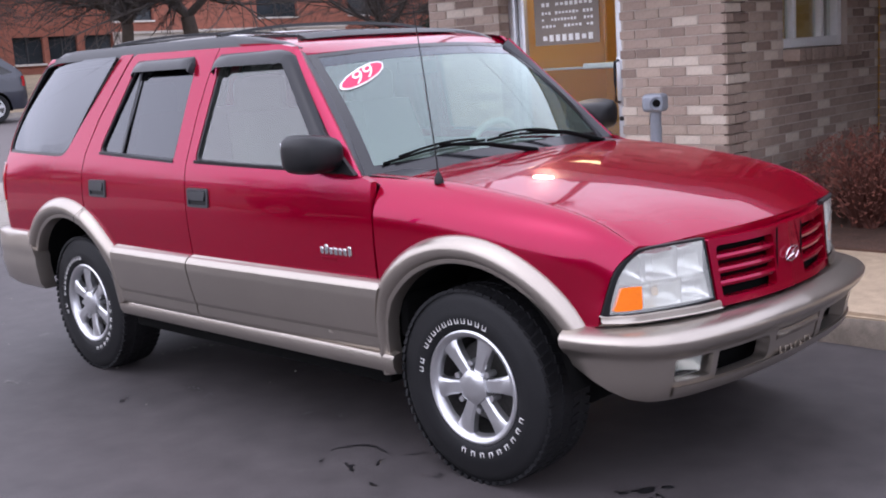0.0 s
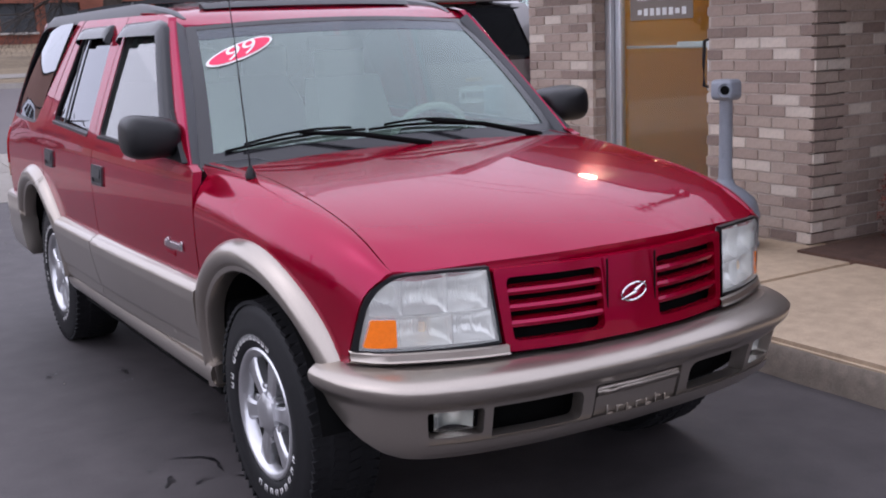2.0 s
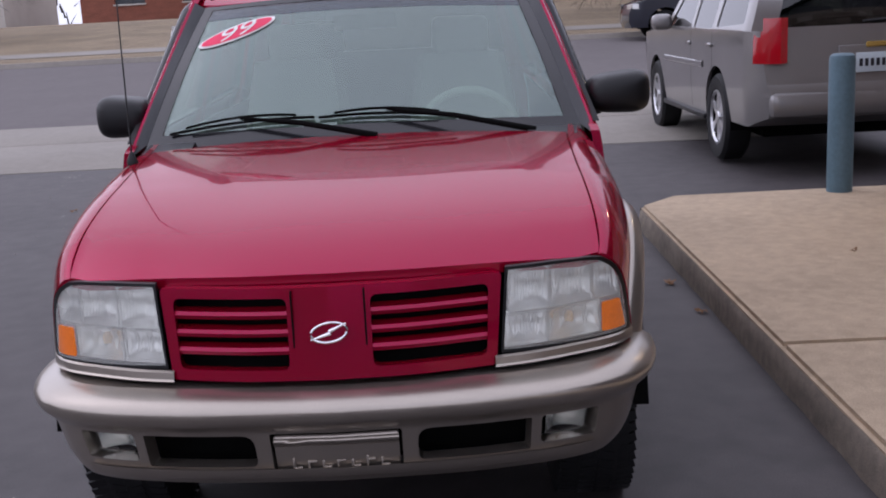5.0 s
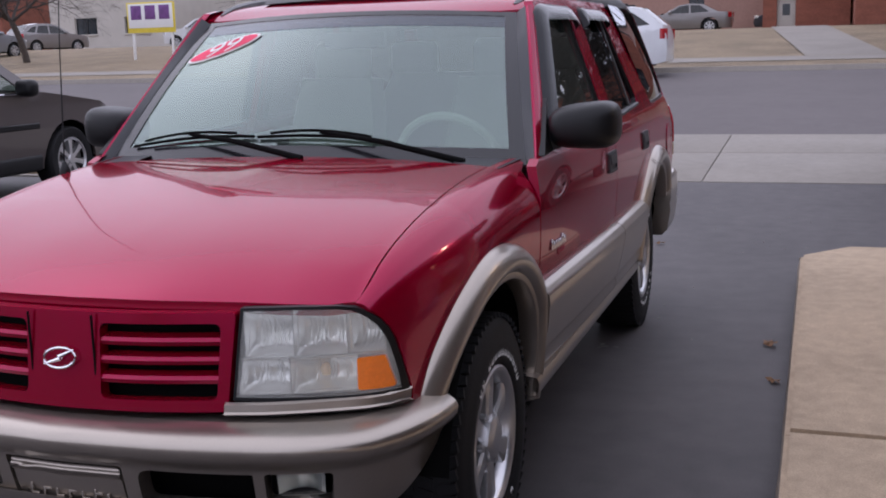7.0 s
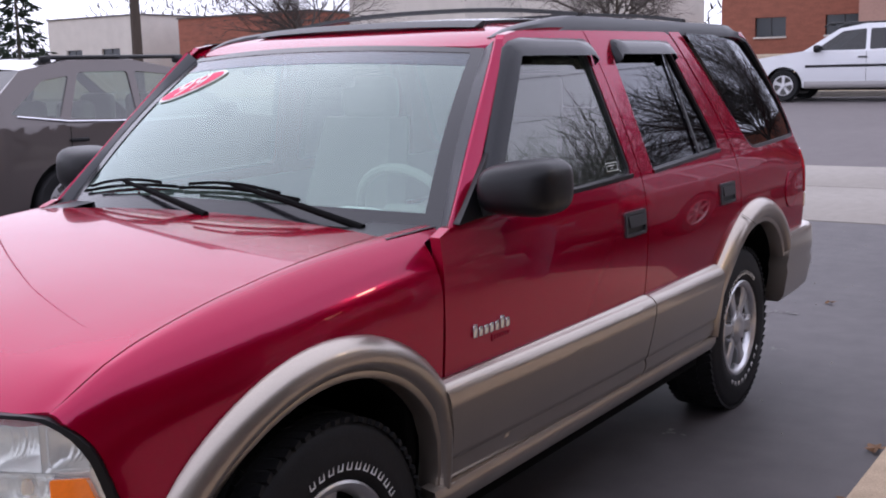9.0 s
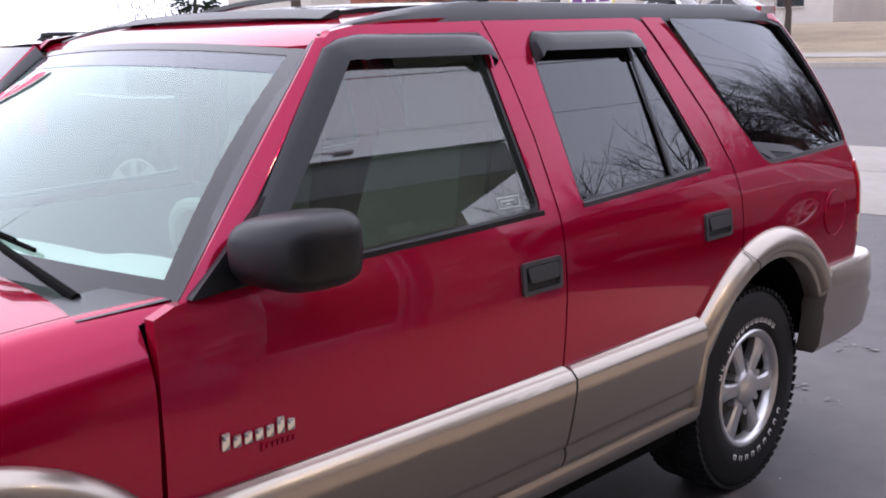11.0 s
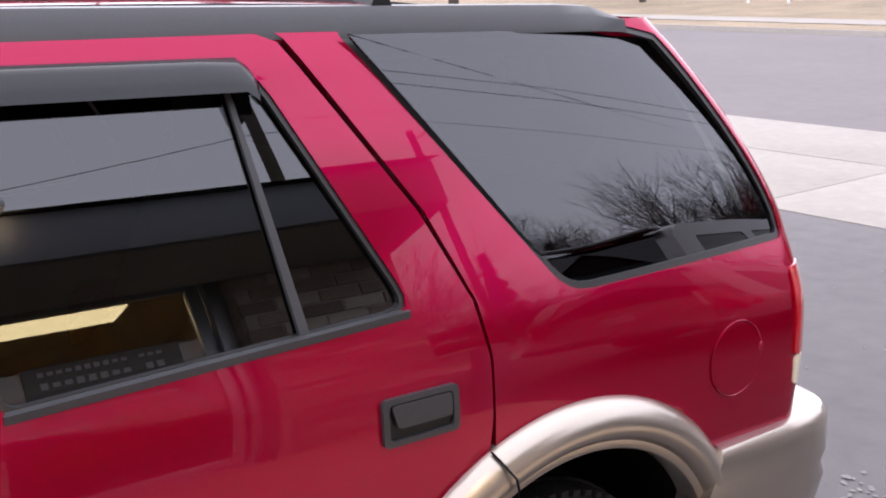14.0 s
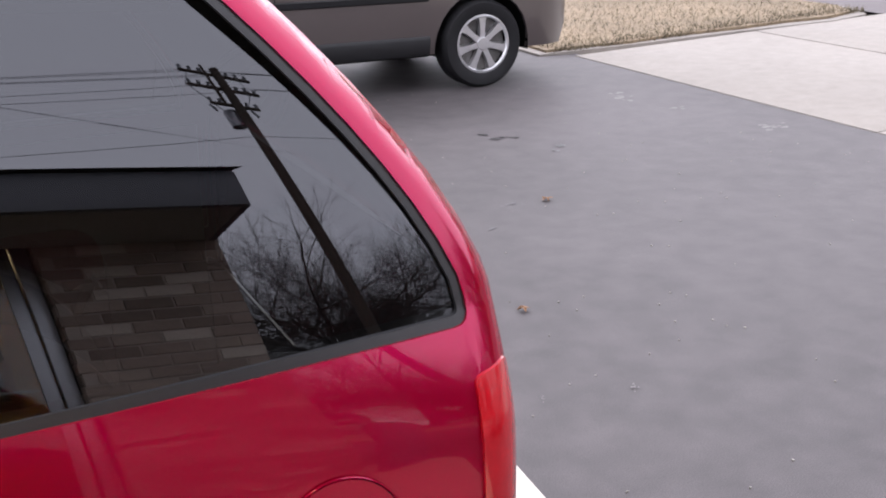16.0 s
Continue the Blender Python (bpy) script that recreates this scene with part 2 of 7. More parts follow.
def add_lathe(bm, prof, seg=40, axis="y"):
    """Turns the (radius, offset) profile round the axis through the origin."""
    rings = []
    for i in range(seg):
        a = 2 * math.pi * i / seg
        c, s = math.cos(a), math.sin(a)
        rings.append([bm.verts.new((r * c, o, r * s) if axis == "y" else (r * c, r * s, o)) for r, o in prof])
    for i in range(seg):
        p, q = rings[i], rings[(i + 1) % seg]
        for j in range(len(prof) - 1):
            vs = [p[j], q[j], q[j + 1], p[j + 1]]
            bm.faces.new(vs)
    bmesh.ops.remove_doubles(bm, verts=[v for r in rings for v in r], dist=1e-5)
    bmesh.ops.recalc_face_normals(bm, faces=bm.faces)
    return bm


def loft(rows, close=False, caps=False, bm=None):
    """A skin through rows of equally many points."""
    bm = bm or bmesh.new()
    vs = [[bm.verts.new(p) for p in r] for r in rows]
    for a, b in zip(vs, vs[1:]):
        k = len(a)
        for j in range(k if close else k - 1):
            bm.faces.new((a[j], a[(j + 1) % k], b[(j + 1) % k], b[j]))
    if caps:
        bm.faces.new(list(reversed(vs[0])))
        bm.faces.new(vs[-1])
    bmesh.ops.remove_doubles(bm, verts=bm.verts, dist=1e-5)
    bmesh.ops.recalc_face_normals(bm, faces=bm.faces)
    return bm


def tube(pts, r, seg=8, close=False):
    """A round bar along a line of points; r is one radius or one for each point."""
    pts = [Vector(p) for p in pts]
    rows = []
    for i, p in enumerate(pts):
        d = (pts[min(i + 1, len(pts) - 1)] - pts[max(i - 1, 0)]).normalized()
        q = d.to_track_quat("Z", "Y")
        rr = r[i] if isinstance(r, (list, tuple)) else r
        rows.append([p + q @ Vector((rr * math.cos(2 * math.pi * k / seg), rr * math.sin(2 * math.pi * k / seg), 0)) for k in range(seg)])
    return loft(rows, True, True)


def round_poly(pts, r, n=4):
    out = []
    k = len(pts)
    for i in range(k):
        p, a, b = Vector(pts[i]), Vector(pts[i - 1]), Vector(pts[(i + 1) % k])
        rr = r[i] if isinstance(r, (list, tuple)) else r
        if rr <= 0:
            out.append(tuple(p))
            continue
        u, v = (a - p), (b - p)
        lim = min(rr, 0.45 * u.length, 0.45 * v.length)
        s, e = p + u.normalized() * lim, p + v.normalized() * lim
        for j in range(n + 1):
            t = j / n
            out.append(tuple((1 - t) ** 2 * s + 2 * t * (1 - t) * p + t * t * e))
    return out


def inside(poly, x, y):
    c = False
    for (x0, y0), (x1, y1) in zip(poly, poly[1:] + poly[:1]):
        if (y0 > y) != (y1 > y) and x < (x1 - x0) * (y - y0) / (y1 - y0) + x0:
            c = not c
    return c


def panel(outline, f, du, dv, thick=0.02, holes=(), flip=False, roll=0.004, cuts_v=(), cuts_u=()):
    """A sheet-metal panel: the flat outline is cut into a fine grid, holes (convex) are taken out, and f(u, v, w) bends it into space.
    w is the way out of the surface; the rim is rolled over and given thickness."""
    bm = bmesh.new()
    vs = [bm.verts.new((u, v, 0)) for u, v in outline]
    bm.faces.new(vs)
    bm.normal_update()
    bmesh.ops.triangulate(bm, faces=bm.faces)
    us, vv = [p[0] for p in outline], [p[1] for p in outline]

    def cut(co, no):
        bmesh.ops.bisect_plane(bm, geom=bm.verts[:] + bm.edges[:] + bm.faces[:], dist=1e-6, plane_co=co, plane_no=no)

    k = int((max(us) - min(us)) / du)
    for i in range(1, k + 1):
        cut((min(us) + i * (max(us) - min(us)) / (k + 1), 0, 0), (1, 0, 0))
    k = int((max(vv) - min(vv)) / dv)
    for i in range(1, k + 1):
        cut((0, min(vv) + i * (max(vv) - min(vv)) / (k + 1), 0), (0, 1, 0))
    for c in cuts_v:
        cut((0, c, 0), (0, 1, 0))
    for c in cuts_u:
        cut((c, 0, 0), (1, 0, 0))
    for h in holes:
        for p, q in zip(h, h[1:] + h[:1]):
            cut((p[0], p[1], 0), (q[1] - p[1], p[0] - q[0], 0))
        dead = [fc for fc in bm.faces if inside(h, *fc.calc_center_median()[:2])]
        bmesh.ops.delete(bm, geom=dead, context="FACES")
    bmesh.ops.dissolve_degenerate(bm, dist=1e-5, edges=bm.edges)
    dead = [fc for fc in bm.faces if not inside(list(outline), *fc.calc_center_median()[:2])]
    bmesh.ops.delete(bm, geom=dead, context="FACES")
    if roll:
        bmesh.ops.recalc_face_normals(bm, faces=bm.faces)
        if bm.faces and sum(fc.normal.z for fc in bm.faces) < 0:
            bmesh.ops.reverse_faces(bm, faces=bm.faces)
    rim = [e for e in bm.edges if len(e.link_faces) == 1]
    for step, w in ((0, -roll), (1, -thick)):
        r = bmesh.ops.extrude_edge_only(bm, edges=rim)
        nv = [g for g in r["geom"] if isinstance(g, bmesh.types.BMVert)]
        rim = [g for g in r["geom"] if isinstance(g, bmesh.types.BMEdge) and all(v in set(nv) for v in g.verts)] if len(nv) < 1 else [g for g in r["geom"] if isinstance(g, bmesh.types.BMEdge)]
        for v in nv:
            v.co.z = w
    true = bm.verts.layers.float_vector.new("surface")
    e = 0.003
    for v in bm.verts:
        u, t, w = v.co
        if abs(w) < 1e-7:
            a = Vector(f(u + e, t, 0)) - Vector(f(u - e, t, 0))
            b = Vector(f(u, t + e, 0)) - Vector(f(u, t - e, 0))
            n = a.cross(b)
            v[true] = n.normalized() if n.length > 1e-9 else Vector()
        v.co = f(u, t, w)
    bmesh.ops.recalc_face_normals(bm, faces=bm.faces)
    return bm


def interp(x, table):
    if x <= table[0][0]:
        return table[0][1]
    for (a, p), (b, q) in zip(table, table[1:]):
        if x <= b:
            return p + (q - p) * (x - a) / (b - a)
    return table[-1][1]


def smooth_interp(x, table):
    """Catmull-Rom through the table's points."""
    if x <= table[0][0]:
        return table[0][1]
    if x >= table[-1][0]:
        return table[-1][1]
    i = max(j for j in range(len(table)) if table[j][0] <= x)
    i = min(i, len(table) - 2)
    (x1, y1), (x2, y2) = table[i], table[i + 1]
    x0, y0 = table[i - 1] if i else (2 * x1 - x2, 2 * y1 - y2)
    x3, y3 = table[i + 2] if i + 2 < len(table) else (2 * x2 - x1, 2 * y2 - y1)
    h = x2 - x1
    t = (x - x1) / h
    m1, m2 = (y2 - y0) / (x2 - x0) * h, (y3 - y1) / (x3 - x1) * h
    return (2 * t**3 - 3 * t**2 + 1) * y1 + (t**3 - 2 * t**2 + t) * m1 + (-2 * t**3 + 3 * t**2) * y2 + (t**3 - t**2) * m2


def text_mesh(body, size, depth=0.0):
    cu = bpy.data.curves.new("text", "FONT")
    cu.body, cu.size, cu.align_x, cu.align_y, cu.extrude = body, size, "CENTER", "CENTER", depth
    ob = bpy.data.objects.new("text", cu)
    me = bpy.data.meshes.new_from_object(ob)
    bm = bmesh.new()
    bm.from_mesh(me)
    bpy.data.objects.remove(ob)
    bpy.data.meshes.remove(me)
    return bm

# ---- the parked car: shape ----
SIDE = [(0.25, 0.775), (0.45, 0.805), (0.60, 0.822), (0.72, 0.834), (0.85, 0.842), (0.97, 0.840), (1.06, 0.828), (1.12, 0.812), (1.33, 0.744), (1.50, 0.687), (1.58, 0.657), (1.62, 0.631)]
HOOD = [(-0.55, 1.096), (-0.40, 1.090), (-0.20, 1.077), (0.0, 1.056), (0.2, 1.026), (0.4, 0.983), (0.55, 0.938), (0.65, 0.896), (0.70, 0.868), (0.74, 0.835)]
SEAM = [(-0.50, 0.700), (-0.30, 0.677), (-0.05, 0.665), (0.10, 0.662), (0.45, 0.662), (0.63, 0.657), (0.75, 0.640)]
TAPER = [(-1.7, 0.0), (-1.3, 0.003), (-0.9, 0.012), (-0.5, 0.024), (-0.2, 0.033), (0.0, 0.039), (0.1, 0.043), (0.2, 0.049), (0.3, 0.060), (0.4, 0.074), (0.46, 0.084), (0.54, 0.098), (0.64, 0.120)]


def faired(table, a, b, sigma, n=400):
    """The table as an even, softened row of heights; returns a function of x."""
    xs = [a + (b - a) * i / (n - 1) for i in range(n)]
    step = (b - a) / (n - 1)
    k = int(3 * sigma / step) + 1
    ws = [math.exp(-0.5 * (i * step / sigma) ** 2) for i in range(-k, k + 1)]
    tot = sum(ws)
    raw = [smooth_interp(x, table) for x in [a + step * i for i in range(-k, n + k)]]
    ys = [sum(w * raw[i + q] for q, w in enumerate(ws)) / tot for i in range(n)]

    def f(x):
        t = min(max((x - a) / step, 1.0), n - 2.001)
        i = int(t)
        t -= i
        p0, p1, p2, p3 = ys[i - 1], ys[i], ys[i + 1], ys[min(i + 2, n - 1)]
        return p1 + 0.5 * t * (p2 - p0 + t * (2 * p0 - 5 * p1 + 4 * p2 - p3 + t * (3 * (p1 - p2) + p3 - p0)))
    return f


SIDE_F = faired(SIDE, 0.25, 1.64, 0.022)
HOOD_F = faired([(-0.75, 1.100), *HOOD], -0.55, 0.80, 0.022)
SEAM_F = faired([(-0.7, 0.728), *SEAM], -0.6, 0.75, 0.05)
TAPER_F = faired(TAPER, -1.8, 0.70, 0.06)


def hood_z(x, y):
    crown = 0.016 - 0.013 * max(0.0, min(1.0, (x - 0.12) / 0.35))
    crown += 0.011 * max(0.0, min(1.0, (x - 0.54) / 0.12))
    return HOOD_F(x) - crown * (y / 0.68) ** 2


def rear_x(z):
    """The rear edge of the body side."""
    return -3.472 + 0.332 * (max(0.0, z - 1.155) / 0.457) ** 1.42


def side_y(x, z):
    y = SIDE_F(z) - TAPER_F(x)
    if x < -2.8:
        y -= 0.03 * ((-2.8 - x) / 0.65) ** 2 * max(0.0, min(1.0, (z - 1.0) / 0.15))
    xe = rear_x(z)
    if x < xe + 0.07:
        d = min((xe + 0.07 - x) / 0.07, 1.0)
        y -= 0.06 * (1 - math.sqrt(max(0.0, 1 - d * d)))
    return y


def pane_y(x, z):
    """The curved rear side glass."""
    y = 0.734 - 0.03 * (max(0.0, -2.8 - x) / 0.65) ** 2
    u, v = x + 2.95, z - 1.36
    return y - 0.004 + 0.03 * u - 0.358 * v + 0.12 * u * v - 0.24 * v * v


def door_glass_y(x, z):
    v = z - 1.36
    return 0.734 - 0.338 * v - 0.054 * v * v - 0.016


def side_map(sg):
    return lambda u, v, w: (u, sg * (side_y(u, v) + w), v)


FRONT = [(0.0, 0.790), (0.2, 0.775), (0.42, 0.722), (0.5, 0.700), (0.6, 0.660), (0.66, 0.628), (0.70, 0.598), (0.725, 0.565), (0.742, 0.535), (0.755, 0.49)]


def front_x(y, z):
    return smooth_interp(abs(y), FRONT) - 0.10 * (z - 0.76) * (1 if abs(y) < 0.45 else max(0, 1 - (abs(y) - 0.45) / 0.15))


def wind(u, v, w=0.0):
    """The windscreen: u from -1 (its right) to 1, v from 0 (cowl) to 1 (roof)."""
    bx, by, bz = -0.40 - 0.115 * u * u, 0.748 * u, 1.090 - 0.020 * u * u
    tx, ty, tz = -0.910 - 0.065 * u * u, 0.602 * u, 1.550 - 0.022 * u * u
    b = 0.022 * math.sin(math.pi * v)
    return (bx + (tx - bx) * v + 0.74 * (b + w), by + (ty - by) * v, bz + (tz - bz) * v + 0.67 * (b + w))


def grid(f, us, vs, bm=None):
    return loft([[f(u, v) for u in us] for v in vs], bm=bm)


def lin(a, b, n):
    return [a + (b - a) * i / (n - 1) for i in range(n)]


def hood_edge(y):
    return front_x(y, 0.87) - 0.006 - 0.030 * max(0, 1 - (y / 0.64) ** 2)


def hood_map(u, v, w):
    e = hood_edge(min(abs(v), 0.652)) - 0.672
    k = max(0.0, min(1.0, (u - 0.0) / 0.6))
    return (u, v, hood_z(u - e * k * k * (3 - 2 * k), v) + w)


ROOF_C = faired([(-3.4, 1.55), (-3.18, 1.592), (-2.8, 1.635), (-2.4, 1.650), (-2.0, 1.650), (-1.6, 1.643), (-1.35, 1.631), (-1.2, 1.614), (-1.05, 1.586), (-0.9, 1.546), (-0.8, 1.515)], -3.3, -0.85, 0.035)
ROOF_S = faired([(-3.4, 1.560), (-3.10, 1.592), (-2.8, 1.600), (-1.5, 1.600), (-1.25, 1.596), (-1.12, 1.584), (-1.03, 1.560), (-0.97, 1.530), (-0.9, 1.50)], -3.3, -0.85, 0.03)


def roof_top(x, y):
    k = (abs(y) / 0.645) ** 2.5
    return ROOF_C(x) * (1 - k) + ROOF_S(x) * k


car = thing("suv", "dark red SUV with pewter lower cladding, parked on asphalt", "car")
WIN1 = round_poly([(-0.555, 1.085), (-0.995, 1.548), (-1.475, 1.556), (-1.548, 1.112)], [0.02, 0.09, 0.06, 0.04])
WIN2 = round_poly([(-1.712, 1.112), (-1.658, 1.556), (-2.165, 1.556), (-2.392, 1.140)], [0.03, 0.05, 0.06, 0.06])
WIN3 = round_poly([(-2.735, 1.117), (-2.335, 1.602), (-3.02, 1.600)] + [(rear_x(z) + 0.060, z) for z in (1.58, 1.54, 1.49, 1.44, 1.39, 1.34, 1.29, 1.24, 1.19)] + [(-3.412, 1.130)], [0.06, 0.02, 0.06] + [0] * 9 + [0.03])
DOOR1 = [(-0.428, 0.68), (-0.422, 0.9), (-0.426, 1.060), (-0.475, 1.078), (-0.558, 1.083), (-0.99, 1.555), (-1.01, 1.572), (-1.08, 1.584), (-1.505, 1.592), (-1.55, 1.45), (-1.583, 1.30), (-1.607, 1.10), (-1.605, 0.9), (-1.600, 0.68)]
DOOR2 = [(-1.607, 0.68), (-1.611, 0.9), (-1.613, 1.10), (-1.589, 1.30), (-1.556, 1.45), (-1.511, 1.592), (-2.19, 1.598), (-2.225, 1.585), (-2.43, 1.30), (-2.51, 1.14), (-2.530, 1.04), (-2.530, 0.93), (-2.514, 0.80), (-2.403, 0.717), (-2.33, 0.66), (-2.24, 0.66)]
QUART = [(-2.536, 0.92), (-2.536, 1.04), (-2.518, 1.14), (-2.442, 1.30), (-2.238, 1.590), (-2.215, 1.605), *[(rear_x(z) + 0.003, z) for z in (1.612, 1.56, 1.50, 1.45, 1.40, 1.34, 1.275, 1.21, 1.156)], (-3.471, 0.70), (-3.12, 0.70), (-3.095, 0.687), (-2.93, 0.81), (-2.735, 0.855), (-2.536, 0.81)]
LAMP_Y = [(0.62, 0.744), (0.655, 0.742), (0.70, 0.736), (0.755, 0.727), (0.80, 0.717), (0.825, 0.706), (0.845, 0.690), (0.860, 0.670), (0.868, 0.655)]
SHOULDER = 0.165


def seam_z(x):
    return hood_map(x, SEAM_F(x), 0)[2]


def lamp_edge(z):
    """The outer edge of the headlamp at a height, as (x, y)."""
    y = smooth_interp(z, LAMP_Y)
    return front_x(y, z), y


def wing_s(x, z):
    d = (seam_z(x) - z) / SHOULDER
    return math.acos(min(1.0, 1 - d)) / (math.pi / 2) if d < 1 else d


def wing_point(x, s):
    zt, ys = seam_z(x), SEAM_F(x) + 0.003
    z = zt - SHOULDER * ((1 - math.cos(s * math.pi / 2)) if s < 1 else s)
    y = SIDE_F(z) - TAPER_F(x)
    if s < 1:
        y = ys + (y - ys) * math.sin(max(s, 0.0) * math.pi / 2)
    return y, z


def nose_gap(z):
    xl, yl = lamp_edge(z)
    return yl + 0.003 - wing_point(xl, wing_s(xl, z))[0]


NOSE_F = faired([(0.60, nose_gap(0.65))] + [(z, nose_gap(z)) for z in (0.65, 0.70, 0.74, 0.78, 0.81, 0.835)] + [(0.868, -0.010), (0.90, 0.0), (1.1, 0.0)], 0.60, 1.10, 0.014)


def wing_map(sg):
    def f(u, v, w):
        y, z = wing_point(u, v)
        if u > 0.36:
            k = (u - 0.36) / (lamp_edge(max(0.62, min(z, 0.868)))[0] - 0.36)
            y += NOSE_F(z) * min(k, 1.2) ** 2
        return (u, sg * (y + w * min(1.0, 0.3 + v)), z + w * max(0.0, 0.7 - v))
    return f


FEND = [(-0.420, 0.64), (-0.414, 0.75), (-0.414, 0.9), (-0.416, 1.0), (-0.422, 1.045), (-0.475, 1.058), (-0.53, 1.068)] + [(x, None) for x in lin(-0.53, 0.622, 20)]
FEND += [(lamp_edge(z)[0] - 0.004, z) for z in (0.858, 0.845, 0.83, 0.81, 0.78, 0.74, 0.70, 0.655)] + [(0.53, 0.63), (0.485, 0.615)]
FEND += [(0.01 + 0.50 * math.cos(radians(a)), 0.352 + 0.50 * math.sin(radians(a))) for a in range(34, 147, 8)]
FEND = [(x, 0.0 if z is None else wing_s(x, z)) for x, z in FEND]


def arc_flare(cx, cz, r_in, r_out, a0, a1, leg0, leg1, sg, n=26):
    """A wheel-arch flare; leg0, leg1: points (x, z) by which the inner edge runs on past the arc's ends, with widths."""
    path = []
    for x, z, wx, wz in leg0:
        path.append(((x, z), (x + wx, z + wz)))
    for i in range(n):
        a = radians(a0 + (a1 - a0) * i / (n - 1))
        path.append(((cx + r_in * math.cos(a), cz + r_in * math.sin(a)), (cx + r_out * math.cos(a), cz + r_out * math.sin(a))))
    for x, z, wx, wz in leg1:
        path.append(((x, z), (x + wx, z + wz)))
    rows = []
    for (xi, zi), (xo, zo) in path:
        row = []
        for t, w in ((0.0, -0.035), (0.0, 0.016), (0.03, 0.022), (0.10, 0.024), (0.19, 0.024), (0.25, 0.033), (0.34, 0.041), (0.48, 0.044), (0.64, 0.041), (0.80, 0.031), (0.92, 0.016), (0.98, 0.006), (1.0, -0.01)):
            x, z = xi + (xo - xi) * t, zi + (zo - zi) * t
            base = SIDE_F(z) - TAPER_F(x)
            row.append((x, sg * (base + w), z))
        rows.append(row)
    return loft(rows)


def clad_map(sg, z0, z1):
    prof = [(0.0, -0.02), (0.04, 0.020), (0.10, 0.030), (0.20, 0.032), (0.24, 0.026), (0.28, 0.034), (0.55, 0.044), (0.80, 0.050), (0.90, 0.046), (0.96, 0.030), (1.0, 0.004)]

    def f(u, v, w):
        t = (v - z0) / (z1 - z0)
        return (u, sg * (SIDE_F(v) - TAPER_F(u) + interp(t, prof) + w), v)
    return f


def wheel_mesh(parent, side, at):
    """A road wheel; its outer face looks to side * y."""
    R, W = 0.354, 0.232
    w = part("wheel", add_lathe(bmesh.new(), [(0.16, -0.11), (0.198, -0.11), (0.205, -0.10), (0.19, -0.09), (0.185, 0.05), (0.182, 0.075)], 40), M_ALLOY_DARK, parent)
    o = 0.5 * W
    prof = [(0.200, -0.100), (0.215, -0.112), (0.26, -0.120), (0.31, -0.115), (0.338, -0.100), (0.350, -0.085), (0.354, 0.0), (0.350, 0.085), (0.338, 0.100), (0.325, 0.108), (0.310, 0.1135), (0.270, 0.118), (0.262, 0.1205), (0.228, 0.115), (0.214, 0.112), (0.202, 0.100)]
    bm = add_lathe(bmesh.new(), prof, 64)
    tyre = part("tyre", bm, M_RUBBER, w)
    bm = bmesh.new()
    for i in range(64):
        for k, (ya, yb, sh) in enumerate(((-0.105, -0.055, 0), (-0.045, -0.005, 0.5), (0.005, 0.045, 0.2), (0.055, 0.108, 0.7))):
            a = 2 * math.pi * (i + sh) / 64
            rr = 0.350 if k in (1, 2) else 0.345
            add_box(bm, (0, 0, 0), (0.026, yb - ya, 0.012), 0.0, pose(rr * math.cos(a), (ya + yb) / 2, rr * math.sin(a), 0, 90 - math.degrees(a), 0) @ pose(0, 0, 0, 0, 0, 14 if k % 2 else -14))
    part("tread", bm, M_RUBBER, tyre)["kind"] = "stuff"
    bm = bmesh.new()
    for a0, a1, cnt, gap in ((150, 48, 14, 11), (-122, -38, 9, 99)):
        for i in range(cnt):
            if i == gap:
                continue
            a = radians(a0 + (a1 - a0) * i / (cnt - 1))
            m = pose(0.243 * math.cos(a), 0.1150, 0.243 * math.sin(a), 0, 90 - math.degrees(a), 0)
            for dx, dz, sx, sz in ((-0.0075, 0, 0.0024, 0.023), (0.0075, 0, 0.0024, 0.023), (0, 0.0105, 0.015, 0.0024), (0, -0.0105, 0.015, 0.0024)):
                add_box(bm, (dx, 0.0005, dz), (sx, 0.006, sz), 0, m)
    part("raised_lettering", bm, M_WHITE, tyre, "raised white outline lettering")["kind"] = "stuff"
    rim = add_lathe(bmesh.new(), [(0.205, 0.096), (0.206, 0.108), (0.200, 0.112), (0.190, 0.110), (0.180, 0.098), (0.174, 0.070)], 56)
    part("rim_lip", rim, M_ALLOY, w)
    bm = bmesh.new()
    for i in range(6):
        a = radians(90 + 60 * i)
        m = pose(0, 0, 0, 0, 90 - math.degrees(a), 0)
        rows = []
        for r, hw, y in ((0.04, 0.026, 0.094), (0.075, 0.024, 0.096), (0.12, 0.027, 0.098), (0.16, 0.034, 0.098), (0.186, 0.046, 0.094)):
            rows.append([m @ Vector((-hw, y - 0.035, r)), m @ Vector((-hw, y - 0.008, r)), m @ Vector((-hw * 0.72, y, r)), m @ Vector((hw * 0.72, y, r)), m @ Vector((hw, y - 0.008, r)), m @ Vector((hw, y - 0.035, r))])
        loft(rows, bm=bm)
    part("spokes", bm, M_ALLOY, w)
    bm = add_lathe(bmesh.new(), [(0.0, 0.116), (0.03, 0.1155), (0.052, 0.112), (0.066, 0.104), (0.068, 0.08)], 6)
    part("hub_cap", bm, M_ALLOY, w)
    part("brake_disc", add_lathe(bmesh.new(), [(0.0, 0.0), (0.12, 0.0), (0.15, 0.01), (0.15, -0.02), (0.0, -0.02)], 32), M_ALLOY_DARK, w)
